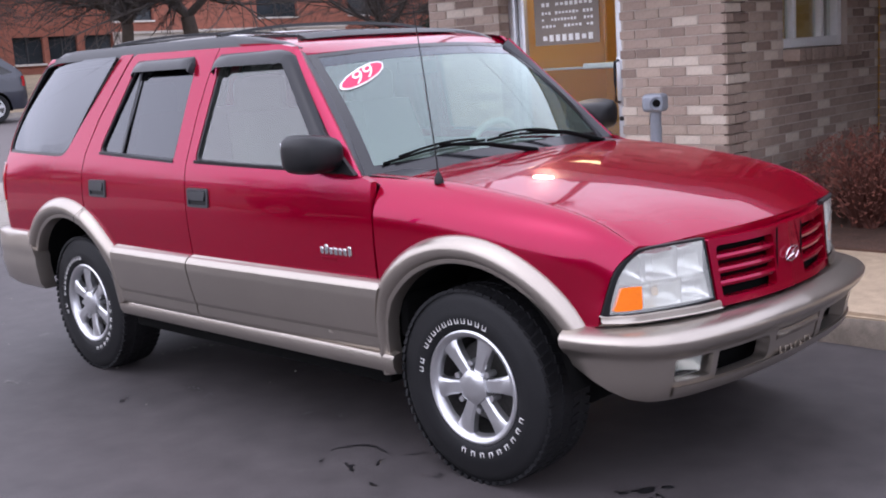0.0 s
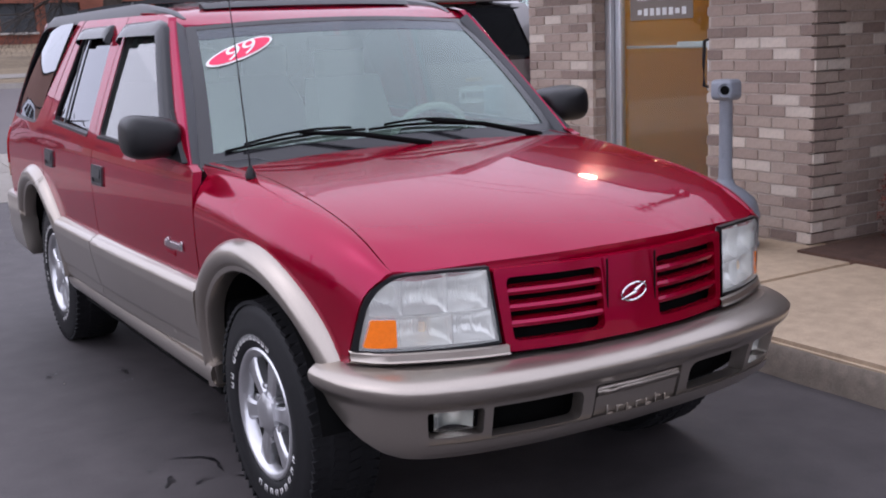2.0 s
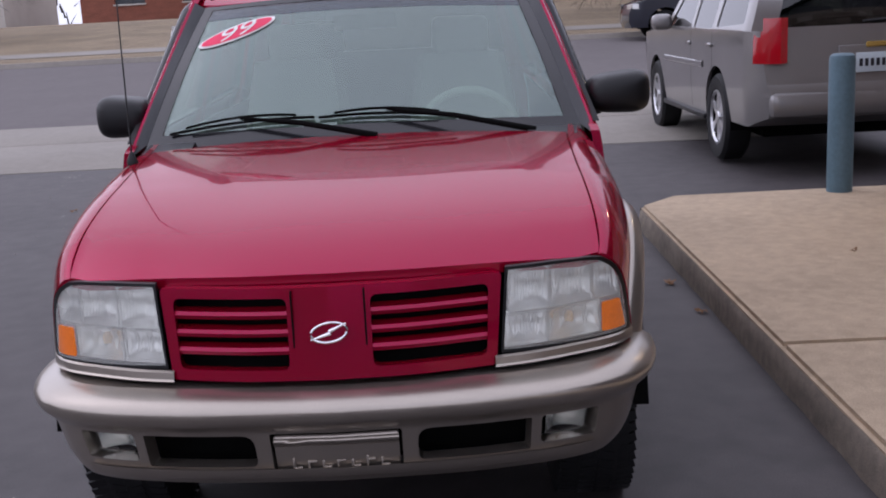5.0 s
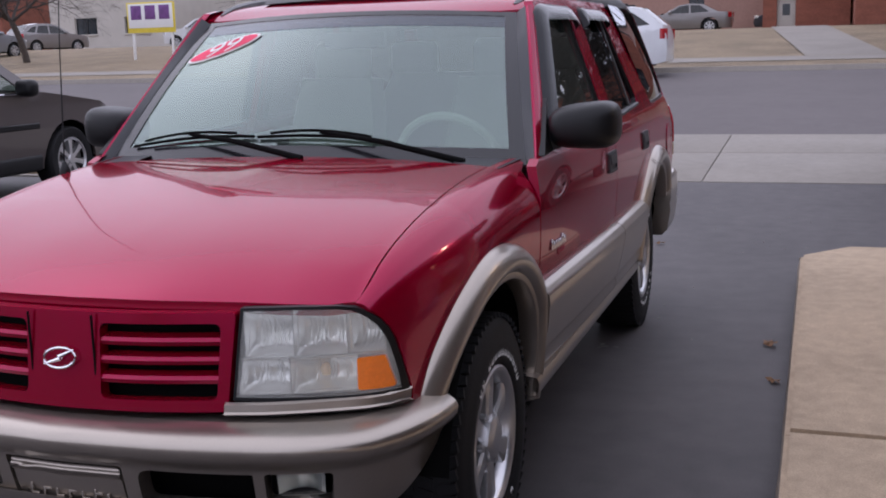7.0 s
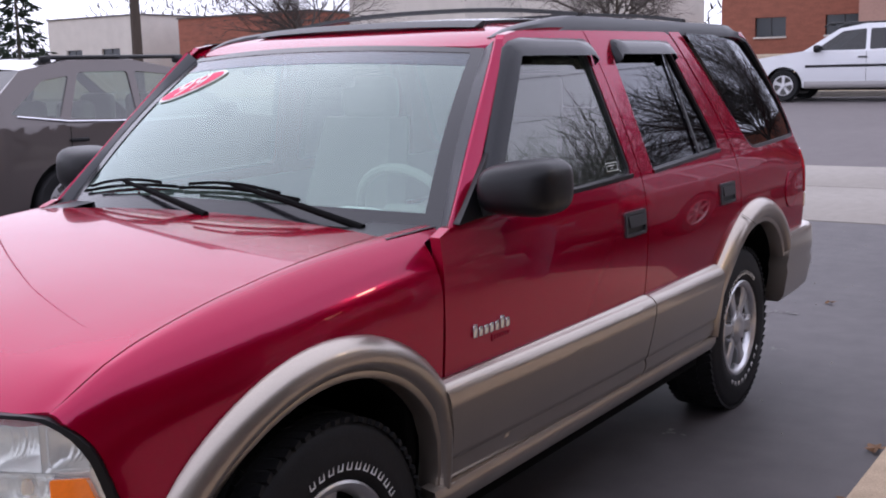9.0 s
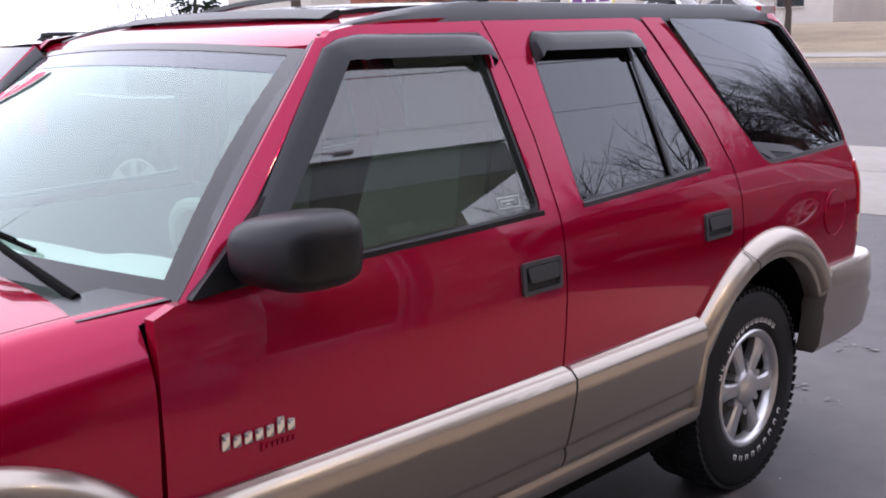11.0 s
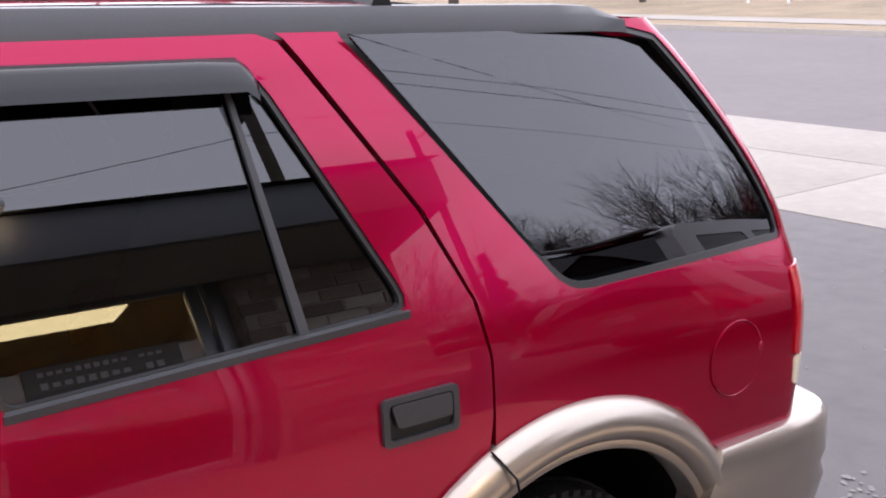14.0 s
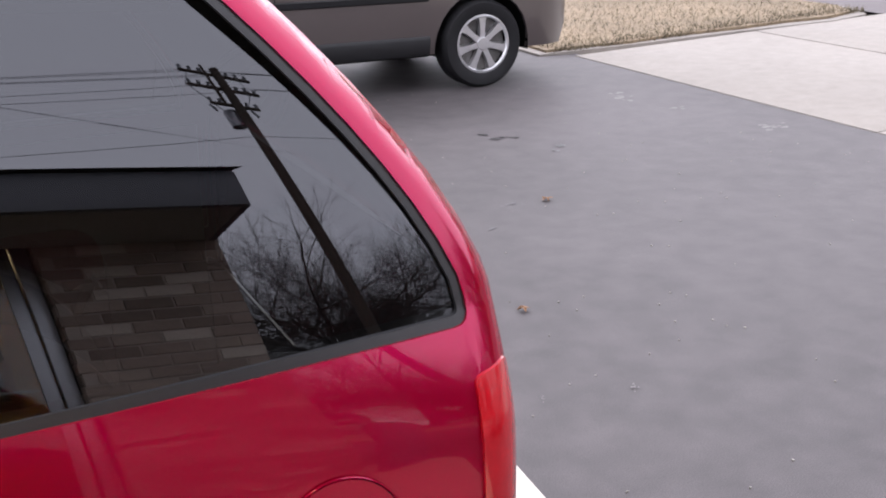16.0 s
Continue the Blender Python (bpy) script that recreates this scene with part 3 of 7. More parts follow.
    for i in range(6):
        a = radians(60 * i + 60)
        part("wheel_nut", cyl((0.085 * math.cos(a), 0.06, 0.085 * math.sin(a)), (0.085 * math.cos(a), 0.098, 0.085 * math.sin(a)), 0.013, 0.011, 8), M_ALLOY, w)
    w.matrix_local = pose(*at, 0, 0, 0 if side > 0 else 180)
    return w


first = wheel_mesh(car, 1, (0, 0.675, 0.350))


def copy_part(ob, m, parent):
    o = copy_thing(ob, m)
    o.parent = parent
    return o


for sx, sg in ((0, -1), (-2.718, 1), (-2.718, -1)):
    copy_part(first, pose(sx, sg * 0.675, 0.350, 0, 25 * (sx != 0) + 40 * (sg < 0), 0 if sg > 0 else 180), car)

for sg in (1, -1):
    sm = side_map(sg)
    # front wing, from the bonnet's seam over the shoulder to the headlamp's edge
    wing = part("front_wing", panel(FEND, wing_map(sg), 0.03, 0.09, 0.02, roll=0.002), M_RED, car)
    # front door
    d1 = part("front_door", panel(DOOR1, sm, 0.08, 0.05, 0.03, [WIN1]), M_RED, car)
    d2 = part("rear_door", panel(DOOR2, sm, 0.08, 0.05, 0.03, [WIN2]), M_RED, car)
    qp = part("quarter_panel", panel(QUART, sm, 0.05, 0.05, 0.03, [WIN3], cuts_u=[-3.41, -3.42, -3.43, -3.44, -3.448, -3.455, -3.46, -3.465]), M_RED, car)

    def shrink(poly, d):
        """The outline moved inwards by d."""
        k = len(poly)
        turn = 1 if sum(poly[q - 1][0] * poly[q][1] - poly[q][0] * poly[q - 1][1] for q in range(k)) > 0 else -1
        res = []
        for q in range(k):
            p, a, b = Vector(poly[q]), Vector(poly[q - 1]), Vector(poly[(q + 1) % k])
            e, f = (p - a).normalized(), (b - p).normalized()
            n = turn * (Vector((-e.y, e.x)) + Vector((-f.y, f.x)))
            res.append(tuple(p + n * (d / max(0.5, n.length_squared / 2))))
        return res

    # frames and panes
    for win, door, gl, fw, gname in ((WIN1, d1, M_GLASS_SIDE, 0.012, "pane"), (WIN2, d2, M_GLASS_DARK, 0.010, "pane"), (WIN3, qp, M_GLASS_DARK, 0.013, "pane")):
        part("window_seal", panel(shrink(win, -0.002), lambda u, v, w: (u, sg * (side_y(u, v) - 0.004 + w), v), 0.08, 0.06, 0.03, [shrink(win, fw)]), M_SEAL, door)
        pn = part(gname, panel(shrink(win, fw * 0.6), (lambda u, v, w: (u, sg * (door_glass_y(u, v) + w), v)) if win is not WIN3 else (lambda u, v, w: (u, sg * (pane_y(u, v) + w), v)), 0.06, 0.05, 0.003, roll=0), gl, door)
        pn.visible_shadow = False
    # smoked wind deflectors along the tops of the door windows
    def deflector(line, width, lift, door):
        rows = []
        last = len(line) - 1
        for i, ((x, z), (nx, nz)) in enumerate(line):
            k = min(1.0, 0.12 + 0.88 * min(i, last - i) / 1.0)
            row = []
            for t, w in ((0, -0.004), (0.0, 0.010), (0.25, 0.022), (0.7, 0.030), (1.0, 0.032), (1.0, 0.028)):
                px, pz = x + nx * width * t, z + nz * width * t
                row.append((px, sg * (side_y(px, pz) + (w * k if w > 0 else w) * lift), pz))
            rows.append(row)
        part("wind_deflector", loft(rows), M_VISOR, door, "smoked plastic wind deflector")
    ln1 = [((-0.60 - 0.37 * t, 1.115 + 0.42 * t), (-0.75, -0.5)) for t in lin(0, 1, 8)] + [((-1.01, 1.553), (-0.45, -0.8)), ((-1.06, 1.562), (-0.1, -1))] + [((-1.08 - 0.40 * t, 1.564), (0, -1)) for t in lin(0, 0.97, 6)] + [((-1.492, 1.548), (0, -1)), ((-1.502, 1.52), (0, -0.8))]
    deflector(ln1, 0.054, 1.0, d1)
    ln2 = [((-1.666, 1.52), (0, -0.8)), ((-1.672, 1.548), (0, -1))] + [((-1.69 - 0.45 * t, 1.564), (0, -1)) for t in lin(0, 1, 8)] + [((-2.158, 1.55), (0, -1)), ((-2.175, 1.525), (0, -0.8))]
    deflector(ln2, 0.050, 1.0, d2)
    # divider of the rear door window
    part("window_divider", loft([[(x + dx * k, sg * (side_y(x, z) - 0.010 + (0.006 if i in (1, 2) else 0)), z) for i, dx in enumerate((-1, -0.8, 0.8, 1))] for x, z, k in ((-2.180, 1.13, 0.011), (-2.15, 1.33, 0.008), (-2.118, 1.545, 0.005))]), M_TRIM, d2)
    # belt mouldings
    for x0, x1, z0, z1, dr in ((-0.60, -1.548, 1.092, 1.114, d1), (-1.715, -2.375, 1.112, 1.140, d2)):
        part("belt_moulding", loft([[(x, sg * (side_y(x, z) + w), z + dz) for dz, w in ((-0.007, 0.0), (-0.006, 0.004), (0.006, 0.004), (0.009, -0.008))] for x, z in [(x0 + (x1 - x0) * t, z0 + (z1 - z0) * t) for t in lin(0, 1, 8)]]), M_BLACK if dr is d1 else M_TRIM, dr)
    # door handles: a recessed cup with a pull flap
    for hx, hz, dr in ((-1.505, 0.962, d1), (-2.372, 0.972, d2)):
        cup = round_poly([(hx - 0.078, hz - 0.040), (hx + 0.078, hz - 0.040), (hx + 0.078, hz + 0.042), (hx - 0.078, hz + 0.042)], 0.012)
        inner = round_poly([(hx - 0.066, hz - 0.030), (hx + 0.066, hz - 0.030), (hx + 0.066, hz + 0.032), (hx - 0.066, hz + 0.032)], 0.010)
        h = part("door_handle", panel(cup, lambda u, v, w: (u, sg * (side_y(u, v) + 0.008 + w), v), 0.05, 0.05, 0.012, [inner]), M_TRIM, dr, "black plastic door handle")
        part("handle_cup", panel(inner, lambda u, v, w: (u, sg * (side_y(u, v) + 0.002 + w), v), 0.04, 0.04, 0.004), M_BLACK, h)
        flap = round_poly([(hx - 0.062, hz - 0.010), (hx + 0.050, hz - 0.010), (hx + 0.062, hz + 0.030), (hx - 0.062, hz + 0.030)], 0.008)
        part("pull_flap", panel(flap, lambda u, v, w: (u, sg * (side_y(u, v) + 0.010 - 0.25 * (hz + 0.03 - v) * 0 + w), v), 0.04, 0.02, 0.006), M_TRIM, h)
    # cladding on the doors, sill below
    for x0, x1, dr in ((-0.452, -1.602, d1), (-1.610, -2.262, d2)):
        out = round_poly([(x0, 0.405), (x0 + (0.03 if x0 > -1 else 0), 0.56), (x0 + (0.078 if x0 > -1 else 0), 0.702), (x1, 0.706), (x1, 0.405)], [0.012, 0, 0.012, 0.012, 0.012])
        part("cladding", panel(out, clad_map(sg, 0.405, 0.705), 0.12, 0.02, 0.03, cuts_v=(0.41, 0.417, 0.426, 0.477, 0.489, 0.675, 0.69, 0.697)), M_PEWTER, dr, "pewter lower door cladding")
    part("sill", loft([[(x, sg * y, z) for y, z in ((0.77, 0.425), (0.812, 0.418), (0.820, 0.400), (0.818, 0.375), (0.802, 0.348), (0.75, 0.335))] for x in lin(-0.36, -2.33, 12)]), M_PEWTER, car)
    # flares
    part("front_flare", arc_flare(0.01, 0.352, 0.445, 0.545, 27, 143, [], [(-0.378, 0.55, -0.066, 0.03), (-0.392, 0.47, -0.058, 0.0), (-0.396, 0.40, -0.056, 0.0), (-0.396, 0.335, -0.056, 0.0)], sg), M_PEWTER, car, "pewter wheel arch flare")
    part("rear_flare", arc_flare(-2.735, 0.385, 0.425, 0.530, 150, 42, [], [(-2.335, 0.55, 0.10, 0.09), (-2.318, 0.40, 0.06, 0.02)], sg), M_PEWTER, car, "pewter wheel arch flare")
    part("flare_seam", loft([[(-2.735 + r * math.cos(radians(66)) + dx, sg * (SIDE_F(0.9) + w), 0.385 + r * math.sin(radians(66))) for dx in (-0.003, 0.003)] for r, w in ((0.43, 0.036), (0.46, 0.052), (0.49, 0.059), (0.52, 0.026), (0.532, 0.008))]), M_DARK, car)
    # wheel housings
    for cx, cz, hr in ((0.01, 0.352, 0.450), (-2.735, 0.385, 0.430)):
        rows = []
        for i in range(24):
            a = radians(8 + 164 * i / 23)
            rows.append([(cx + hr * math.cos(a), sg * y, cz + hr * math.sin(a)) for y in (0.800, 0.42)])
        bm = loft(rows)
        bm.faces.new([bm.verts.new((cx + hr * math.cos(radians(a)), sg * 0.42, cz + hr * math.sin(radians(a)))) for a in range(8, 173, 12)])
        part("wheel_housing", bm, M_DARK, car)
    # A-pillar
    rows, trim = [], []
    for t in lin(-0.08, 1.03, 12):
        a1, a2 = (-0.485 - 0.470 * t, 1.074 + 0.470 * t), (-0.560 - 0.435 * t, 1.083 + 0.474 * t)
        p1, p2 = (a1[0], sg * (side_y(a1[0], a1[1]) - 0.012), a1[1]), (a2[0], sg * (side_y(*a2) - 0.001), a2[1])
        wq = wind(sg * 1.0, max(0, min(1, t)), 0.004)
        wi = wind(sg * 0.985, max(0, min(1, t)), -0.01)
        mid = (a1[0] - 0.02, sg * (side_y(a1[0], a1[1]) - 0.003), a1[1] + 0.0)
        q = tuple(a + 0.78 * (b - a) for a, b in zip(wq, p1))
        trim.append([wi, (wq[0], wq[1], wq[2] + 0.002), (q[0], q[1], q[2] + 0.002), (q[0] - 0.004, q[1], q[2] - 0.006)])
        rows.append([q, p1, mid, p2, (p2[0], p2[1] - sg * 0.03, p2[2])])
    pillar = part("a_pillar", loft(rows), M_RED, car)
    part("pillar_trim", loft(trim), M_TRIM, pillar, "dark grey trim beside the windscreen")
    # mirror
    sail = part("mirror_sail", panel(round_poly([(-0.50, 1.082), (-0.70, 1.100), (-0.735, 1.135), (-0.725, 1.255)], 0.012), lambda u, v, w: (u, sg * (side_y(u, v) + 0.012 + w), v), 0.05, 0.05, 0.02), M_BLACK, d1)
    bm = bmesh.new()
    bmesh.ops.create_uvsphere(bm, u_segments=32, v_segments=18, radius=1.0)
    for v in bm.verts:
        x, y, z = v.co
        k = lambda c, e: math.copysign(abs(c) ** e, c)
        x, y, z = k(x, 0.62), k(y, 0.55), k(z, 0.62)
        if x < -0.75:
            x = -0.75
        zz = 0.080 * z * (1.0 - 0.10 * (1 - y))
        v.co = (-0.690 + 0.120 * x * (1 - 0.15 * max(y, 0)), sg * ((0.900 if sg > 0 else 0.855) + (0.112 if sg > 0 else 0.095) * y), 1.165 + zz + 0.004 * y)
    pod = part("mirror_housing", bm, M_BLACK, d1, "black plastic door mirror")
    part("mirror_arm", loft([[(cx + dx, sg * y, cz + dz) for dx, dz in ((-0.05, -0.028), (0.05, -0.028), (0.055, 0.02), (-0.04, 0.03))] for cx, y, cz in ((-0.66, 0.775, 1.115), (-0.67, 0.83, 1.125), (-0.68, 0.86, 1.14))], True, True), M_BLACK, d1)
    part("mirror_glass", box((-0.7795, sg * (0.900 if sg > 0 else 0.855), 1.165), (0.004, 0.14, 0.095), 0.001), M_MIRROR, pod)
    # badge: short bright letters and a small script under them
    for i in range(7):
        lx = -0.552 - 0.026 * i
        tall = 0.036 if i in (0, 5) else 0.026
        part("badge_letter", box((lx, sg * (side_y(lx, 0.79) + 0.004), 0.780 + tall / 2), (0.019, 0.005, tall), 0.003), M_CHROME, d1)
    for i in range(7):
        lx = -0.640 - 0.013 * i
        part("script_stroke", box((lx, sg * (side_y(lx, 0.76) + 0.002), 0.762), (0.009, 0.003, 0.012 if i else 0.02), 0.001), M_RED, d1)
    # roof rail
    rows = []
    for i, t in enumerate(lin(0, 1, 24)):
        x = -1.03 - 2.00 * t
        h = 0.030 * min(1.0, 0.06 + (t / 0.24) ** 1.2) * (1 if t < 0.95 else max(0.12, (1 - t) / 0.05))
        yb = 0.612 - 0.030 * max(0, 1 - t / 0.25) ** 2
        zb = min(1.612, roof_top(x, yb) + 0.001 + 0.010 * min(1.0, t / 0.25))
        thin = min(1.0, 0.25 + t / 0.12)
        rows.append([(x, sg * (yb + 0.036 * thin), zb - 0.024), (x, sg * (yb + 0.030 * thin), zb + 0.25 * h), (x, sg * (yb + 0.014 * thin), zb + 0.92 * h), (x, sg * (yb - 0.004), zb + h), (x, sg * (yb - 0.026 * thin), zb + 0.7 * h), (x, sg * (yb - 0.036 * thin), zb - 0.024)])
    part("roof_rail", loft(rows, caps=True), M_TRIM, car, "dark grey roof rail")
    # tail lamp
    tl = [(-3.400, 0.872), (-3.399, 1.070), (-3.462, 1.078), (-3.462, 0.872)]
    lamp = part("tail_lamp", panel(round_poly(tl, 0.012), lambda u, v, w: (u, sg * (side_y(u, v) + 0.005 + w), v), 0.01, 0.03, 0.02), M_REDLENS, car, "red tail lamp")
    part("reverse_lens", panel(round_poly([(-3.408, 0.800), (-3.404, 0.868), (-3.460, 0.868), (-3.460, 0.800)], 0.012), lambda u, v, w: (u, sg * (side_y(u, v) + 0.004 + w), v), 0.01, 0.03, 0.02), M_CLEARLENS, lamp)
    # headlamp
    edge = [(smooth_interp(z, LAMP_Y), z) for z in (0.868, 0.860, 0.848, 0.832, 0.81, 0.78, 0.74, 0.70, 0.66)]
    out = [(0.418, 0.872), (0.53, 0.874), (0.62, 0.873)] + edge + [(0.57, 0.662), (0.400, 0.668)]
    hole = [(0.424, 0.865), (0.53, 0.867), (0.615, 0.866)] + [(y - 0.009, z - 0.006 * (z > 0.8)) for y, z in edge[:-1]] + [(0.730, 0.668), (0.57, 0.669), (0.406, 0.675)]
    fm = lambda off: (lambda u, v, w: (front_x(u, v) + off + w, sg * u, v))
    hl = part("headlamp", panel(out, fm(0.004), 0.02, 0.04, 0.02, [hole]), M_BLACK, car, "clouded clear headlamp in a black surround")
    pl = part("lens", panel(hole, fm(0.002), 0.012, 0.03, 0.003, roll=0), M_LENS, hl)
    pl.visible_shadow = False
    cells = [("high_beam_reflector", 0.422, 0.524, 0.761, 0.862, M_REFLECTOR), ("low_beam_reflector", 0.526, 0.632, 0.761, 0.864, M_REFLECTOR), ("side_reflector", 0.634, 0.704, 0.761, 0.852, M_REFLECTOR), ("lower_reflector", 0.408, 0.516, 0.676, 0.759, M_REFLECTOR), ("indicator_reflector", 0.518, 0.652, 0.676, 0.759, M_REFLECTOR)]
    for nm, y0, y1, z0, z1, mm in cells:
        def bowl(u, v):
            a, b = 2 * u - 1, 2 * v - 1
            y = y0 + (y1 - y0) * u
            rib = 0.0016 * math.cos(2 * math.pi * y / 0.0075) * max(0.0, 1 - a ** 4) * max(0.0, 1 - b ** 4)
            return (front_x(y, z0) - 0.012 - 0.055 * max(0.0, 1 - a * a) ** 0.5 * max(0.0, 1 - b * b) ** 0.5 + rib, sg * y, z0 + (z1 - z0) * v)
        part(nm, grid(bowl, lin(0, 1, 41), lin(0, 1, 9)), mm, hl)
    # ribs moulded into the lens over the indicator and the two beams
    for y0, y1, z0, z1, n in ((0.450, 0.505, 0.786, 0.830, 8), (0.552, 0.618, 0.786, 0.830, 9), (0.530, 0.645, 0.688, 0.750, 15)):
        bm = bmesh.new()
        for q in range(n):
            y = y0 + (y1 - y0) * (q + 0.5) / n
            hw = 0.42 * (y1 - y0) / n
            loft([[(front_x(y + dy, z) - 0.0016 - (0 if dy else 0.0016), sg * (y + dy), z) for dy in (-hw, 0, hw)] for z in (z0, z1)], bm=bm)
        rb = part("lens_ribs", bm, M_LENS, pl)
        rb.visible_shadow = False
        rb["kind"] = "stuff"
    part("lens_divider", loft([[(front_x(y, 0.762) + 0.0045, sg * y, 0.762 + 0.003 * math.sin(18 * y) + dz) for dz in (-0.002, 0.002)] for y in lin(0.425, 0.705, 18)]), M_LENS, pl)
    part("bulb", add_lathe(bmesh.new(), [(0.0, 0.0), (0.014, 0.004), (0.018, 0.02), (0.012, 0.04), (0, 0.045)], 12, "z"), mat("amber_bulb", (0.85, 0.58, 0.32), 0.2), hl, "amber bulb").matrix_local = pose(front_x(0.575, 0.72) - 0.045, sg * 0.575, 0.705) @ Matrix.Diagonal((0.7, 0.7, 0.7, 1))
    part("back_bowl", panel(hole, fm(-0.022), 0.03, 0.03, 0.003, [round_poly([(y0 + 0.004, z0 + 0.004), (y1 - 0.004, z0 + 0.004), (y1 - 0.004, z1 - 0.004), (y0 + 0.004, z1 - 0.004)], 0.012) for _, y0, y1, z0, z1, _ in cells], roll=0), M_REFLECTOR, hl)
    am = round_poly([(0.655, 0.678), (0.655, 0.752), (0.706, 0.752), (0.722, 0.676)], 0.006)
    part("side_marker", panel(am, fm(0.0035), 0.01, 0.02, 0.01), M_AMBER, hl, "amber side marker lens")
    # filler strip under the headlamp
    part("filler_strip", loft([[(front_x(y, 0.66) + dx, sg * y, z) for dx, z in ((0.004, 0.664), (0.012, 0.660), (0.014, 0.644), (0.02, 0.640), (0.0, 0.630))] for y in lin(0.385, 0.745, 12)]), M_PEWTER, car)

# hood
HP = [(x, SEAM_F(x) - 0.002) for x in lin(-0.33, 0.60, 20)] + [(hood_edge(y) - 0.008 * (abs(y) > 0.63), y) for y in lin(0.652, 0.0, 14)]
HP = HP + [(x, -y) for x, y in reversed(HP[:-1])] + [(-0.33 - 0.06 * (1 - (y / 0.7) ** 2), y) for y in lin(-0.6, 0.6, 9)]
part("bonnet", panel(HP, hood_map, 0.04, 0.05, 0.025, roll=0.003), M_RED, car, "glossy red bonnet")
M_COWL = mat("faded_cowl_plastic", (0.028, 0.028, 0.032), 0.4, 0, 0.2, 9, 120)
# ends of the cowl beside the wings
for sg in (1, -1):
    def wing_top(u, v):
        yq = 0.56 + 0.165 * u
        a = (-0.325, yq * 0.985, hood_z(-0.33, yq) - 0.002)
        b = wind(yq / 0.745, 0.005, 0.002)
        return tuple(p + (q - p) * v for p, q in zip(a, (b[0], yq * 1.012, b[2])))
    part("cowl_end", grid(lambda u, v: (wing_top(u, v)[0], sg * wing_top(u, v)[1], wing_top(u, v)[2]), lin(0, 1, 6), lin(0, 1, 5)), M_COWL, car)
# cowl and wipers
part("cowl", grid(lambda u, v: (-0.30 - 0.10 * u * u * 0 - 0.20 * v - 0.10 * u * u * v, 0.72 * u, 1.068 + 0.012 * v - 0.012 * u * u - 0.03 * (1 - v)), lin(-1, 1, 25), lin(0, 1, 5)), M_BLACK, car)
scr = part("windscreen", grid(lambda u, v: wind(u, v), lin(-0.985, 0.985, 25), lin(0.02, 0.985, 13)), M_GLASS, car, "pale green tinted windscreen")
scr.visible_shadow = False
bm = bmesh.new()
grid(lambda u, v: wind(u, v, 0.003), lin(-1, 1, 25), lin(-0.03, 0.06, 3), bm)
grid(lambda u, v: wind(u, v, 0.003), lin(-1, 1, 25), lin(0.972, 1.01, 3), bm)
for sg in (1, -1):
    grid(lambda u, v: wind(sg * u, v, 0.003), lin(0.935, 1.0, 3), lin(0, 1, 13), bm)
sb_ = part("shade_band", grid(lambda u, v: wind(u, v, 0.0015), lin(-0.94, 0.94, 25), lin(0.885, 0.975, 5)), M_SHADE_BAND, scr, "dark tinted band along the top")
sb_.visible_shadow = False
part("screen_border", bm, M_FRIT, scr, "black printed glass border")
# year sticker
st = part("sticker", grid(lambda u, v: wind(-0.715 + 0.205 * u * math.sqrt(max(0, 1 - v * v)), 0.757 + 0.068 * v + 0.086 * u * math.sqrt(max(0, 1 - v * v)), 0.0045), lin(-1, 1, 13), lin(-1, 1, 21)), M_WHITE, scr)
part("sticker_field", grid(lambda u, v: wind(-0.715 + 0.188 * u * math.sqrt(max(0, 1 - v * v)), 0.757 + 0.055 * v + 0.079 * u * math.sqrt(max(0, 1 - v * v)), 0.0065), lin(-1, 1, 13), lin(-1, 1, 21)), M_STICKER, st, "red oval field")
bm = text_mesh("99", 0.12)
for v in bm.verts:
    x, y = v.co.x, v.co.y
    v.co = wind(-0.715 + (x + 0.15 * y) / 0.60, 0.757 + y / 0.76 + x * 0.70, 0.0085)
part("sticker_digits", bm, M_WHITE, st, "white digits", smooth=0)
for p0, b0, b1 in (((-0.350, 0.06, 1.088), (-0.89, 0.055), (-0.21, 0.105)), ((-0.395, 0.585, 1.076), (-0.19, 0.10), (0.44, 0.075))):
    p2 = wind((b0[0] + b1[0]) / 2, (b0[1] + b1[1]) / 2 + 0.02, 0.034)
    p1 = tuple(0.45 * a + 0.55 * b + c for a, b, c in zip(p0, p2, (0.02, 0, 0.012)))
    wp = part("wiper", tube([p0, p1, p2], [0.011, 0.009, 0.006], 8), M_DARK, car, "black windscreen wiper")
    pts = [wind(b0[0] + (b1[0] - b0[0]) * t, b0[1] + (b1[1] - b0[1]) * t + 0.02 * math.sin(math.pi * t), 0.012) for t in lin(0, 1, 9)]
    part("wiper_blade", tube(pts, 0.0055, 6), M_DARK, wp)
    pts = [wind(b0[0] + (b1[0] - b0[0]) * t, b0[1] + (b1[1] - b0[1]) * t + 0.02 * math.sin(math.pi * t), 0.022 + 0.018 * math.sin(math.pi * t)) for t in lin(0.12, 0.88, 9)]
    part("blade_bow", tube(pts, 0.005, 6), M_DARK, wp)
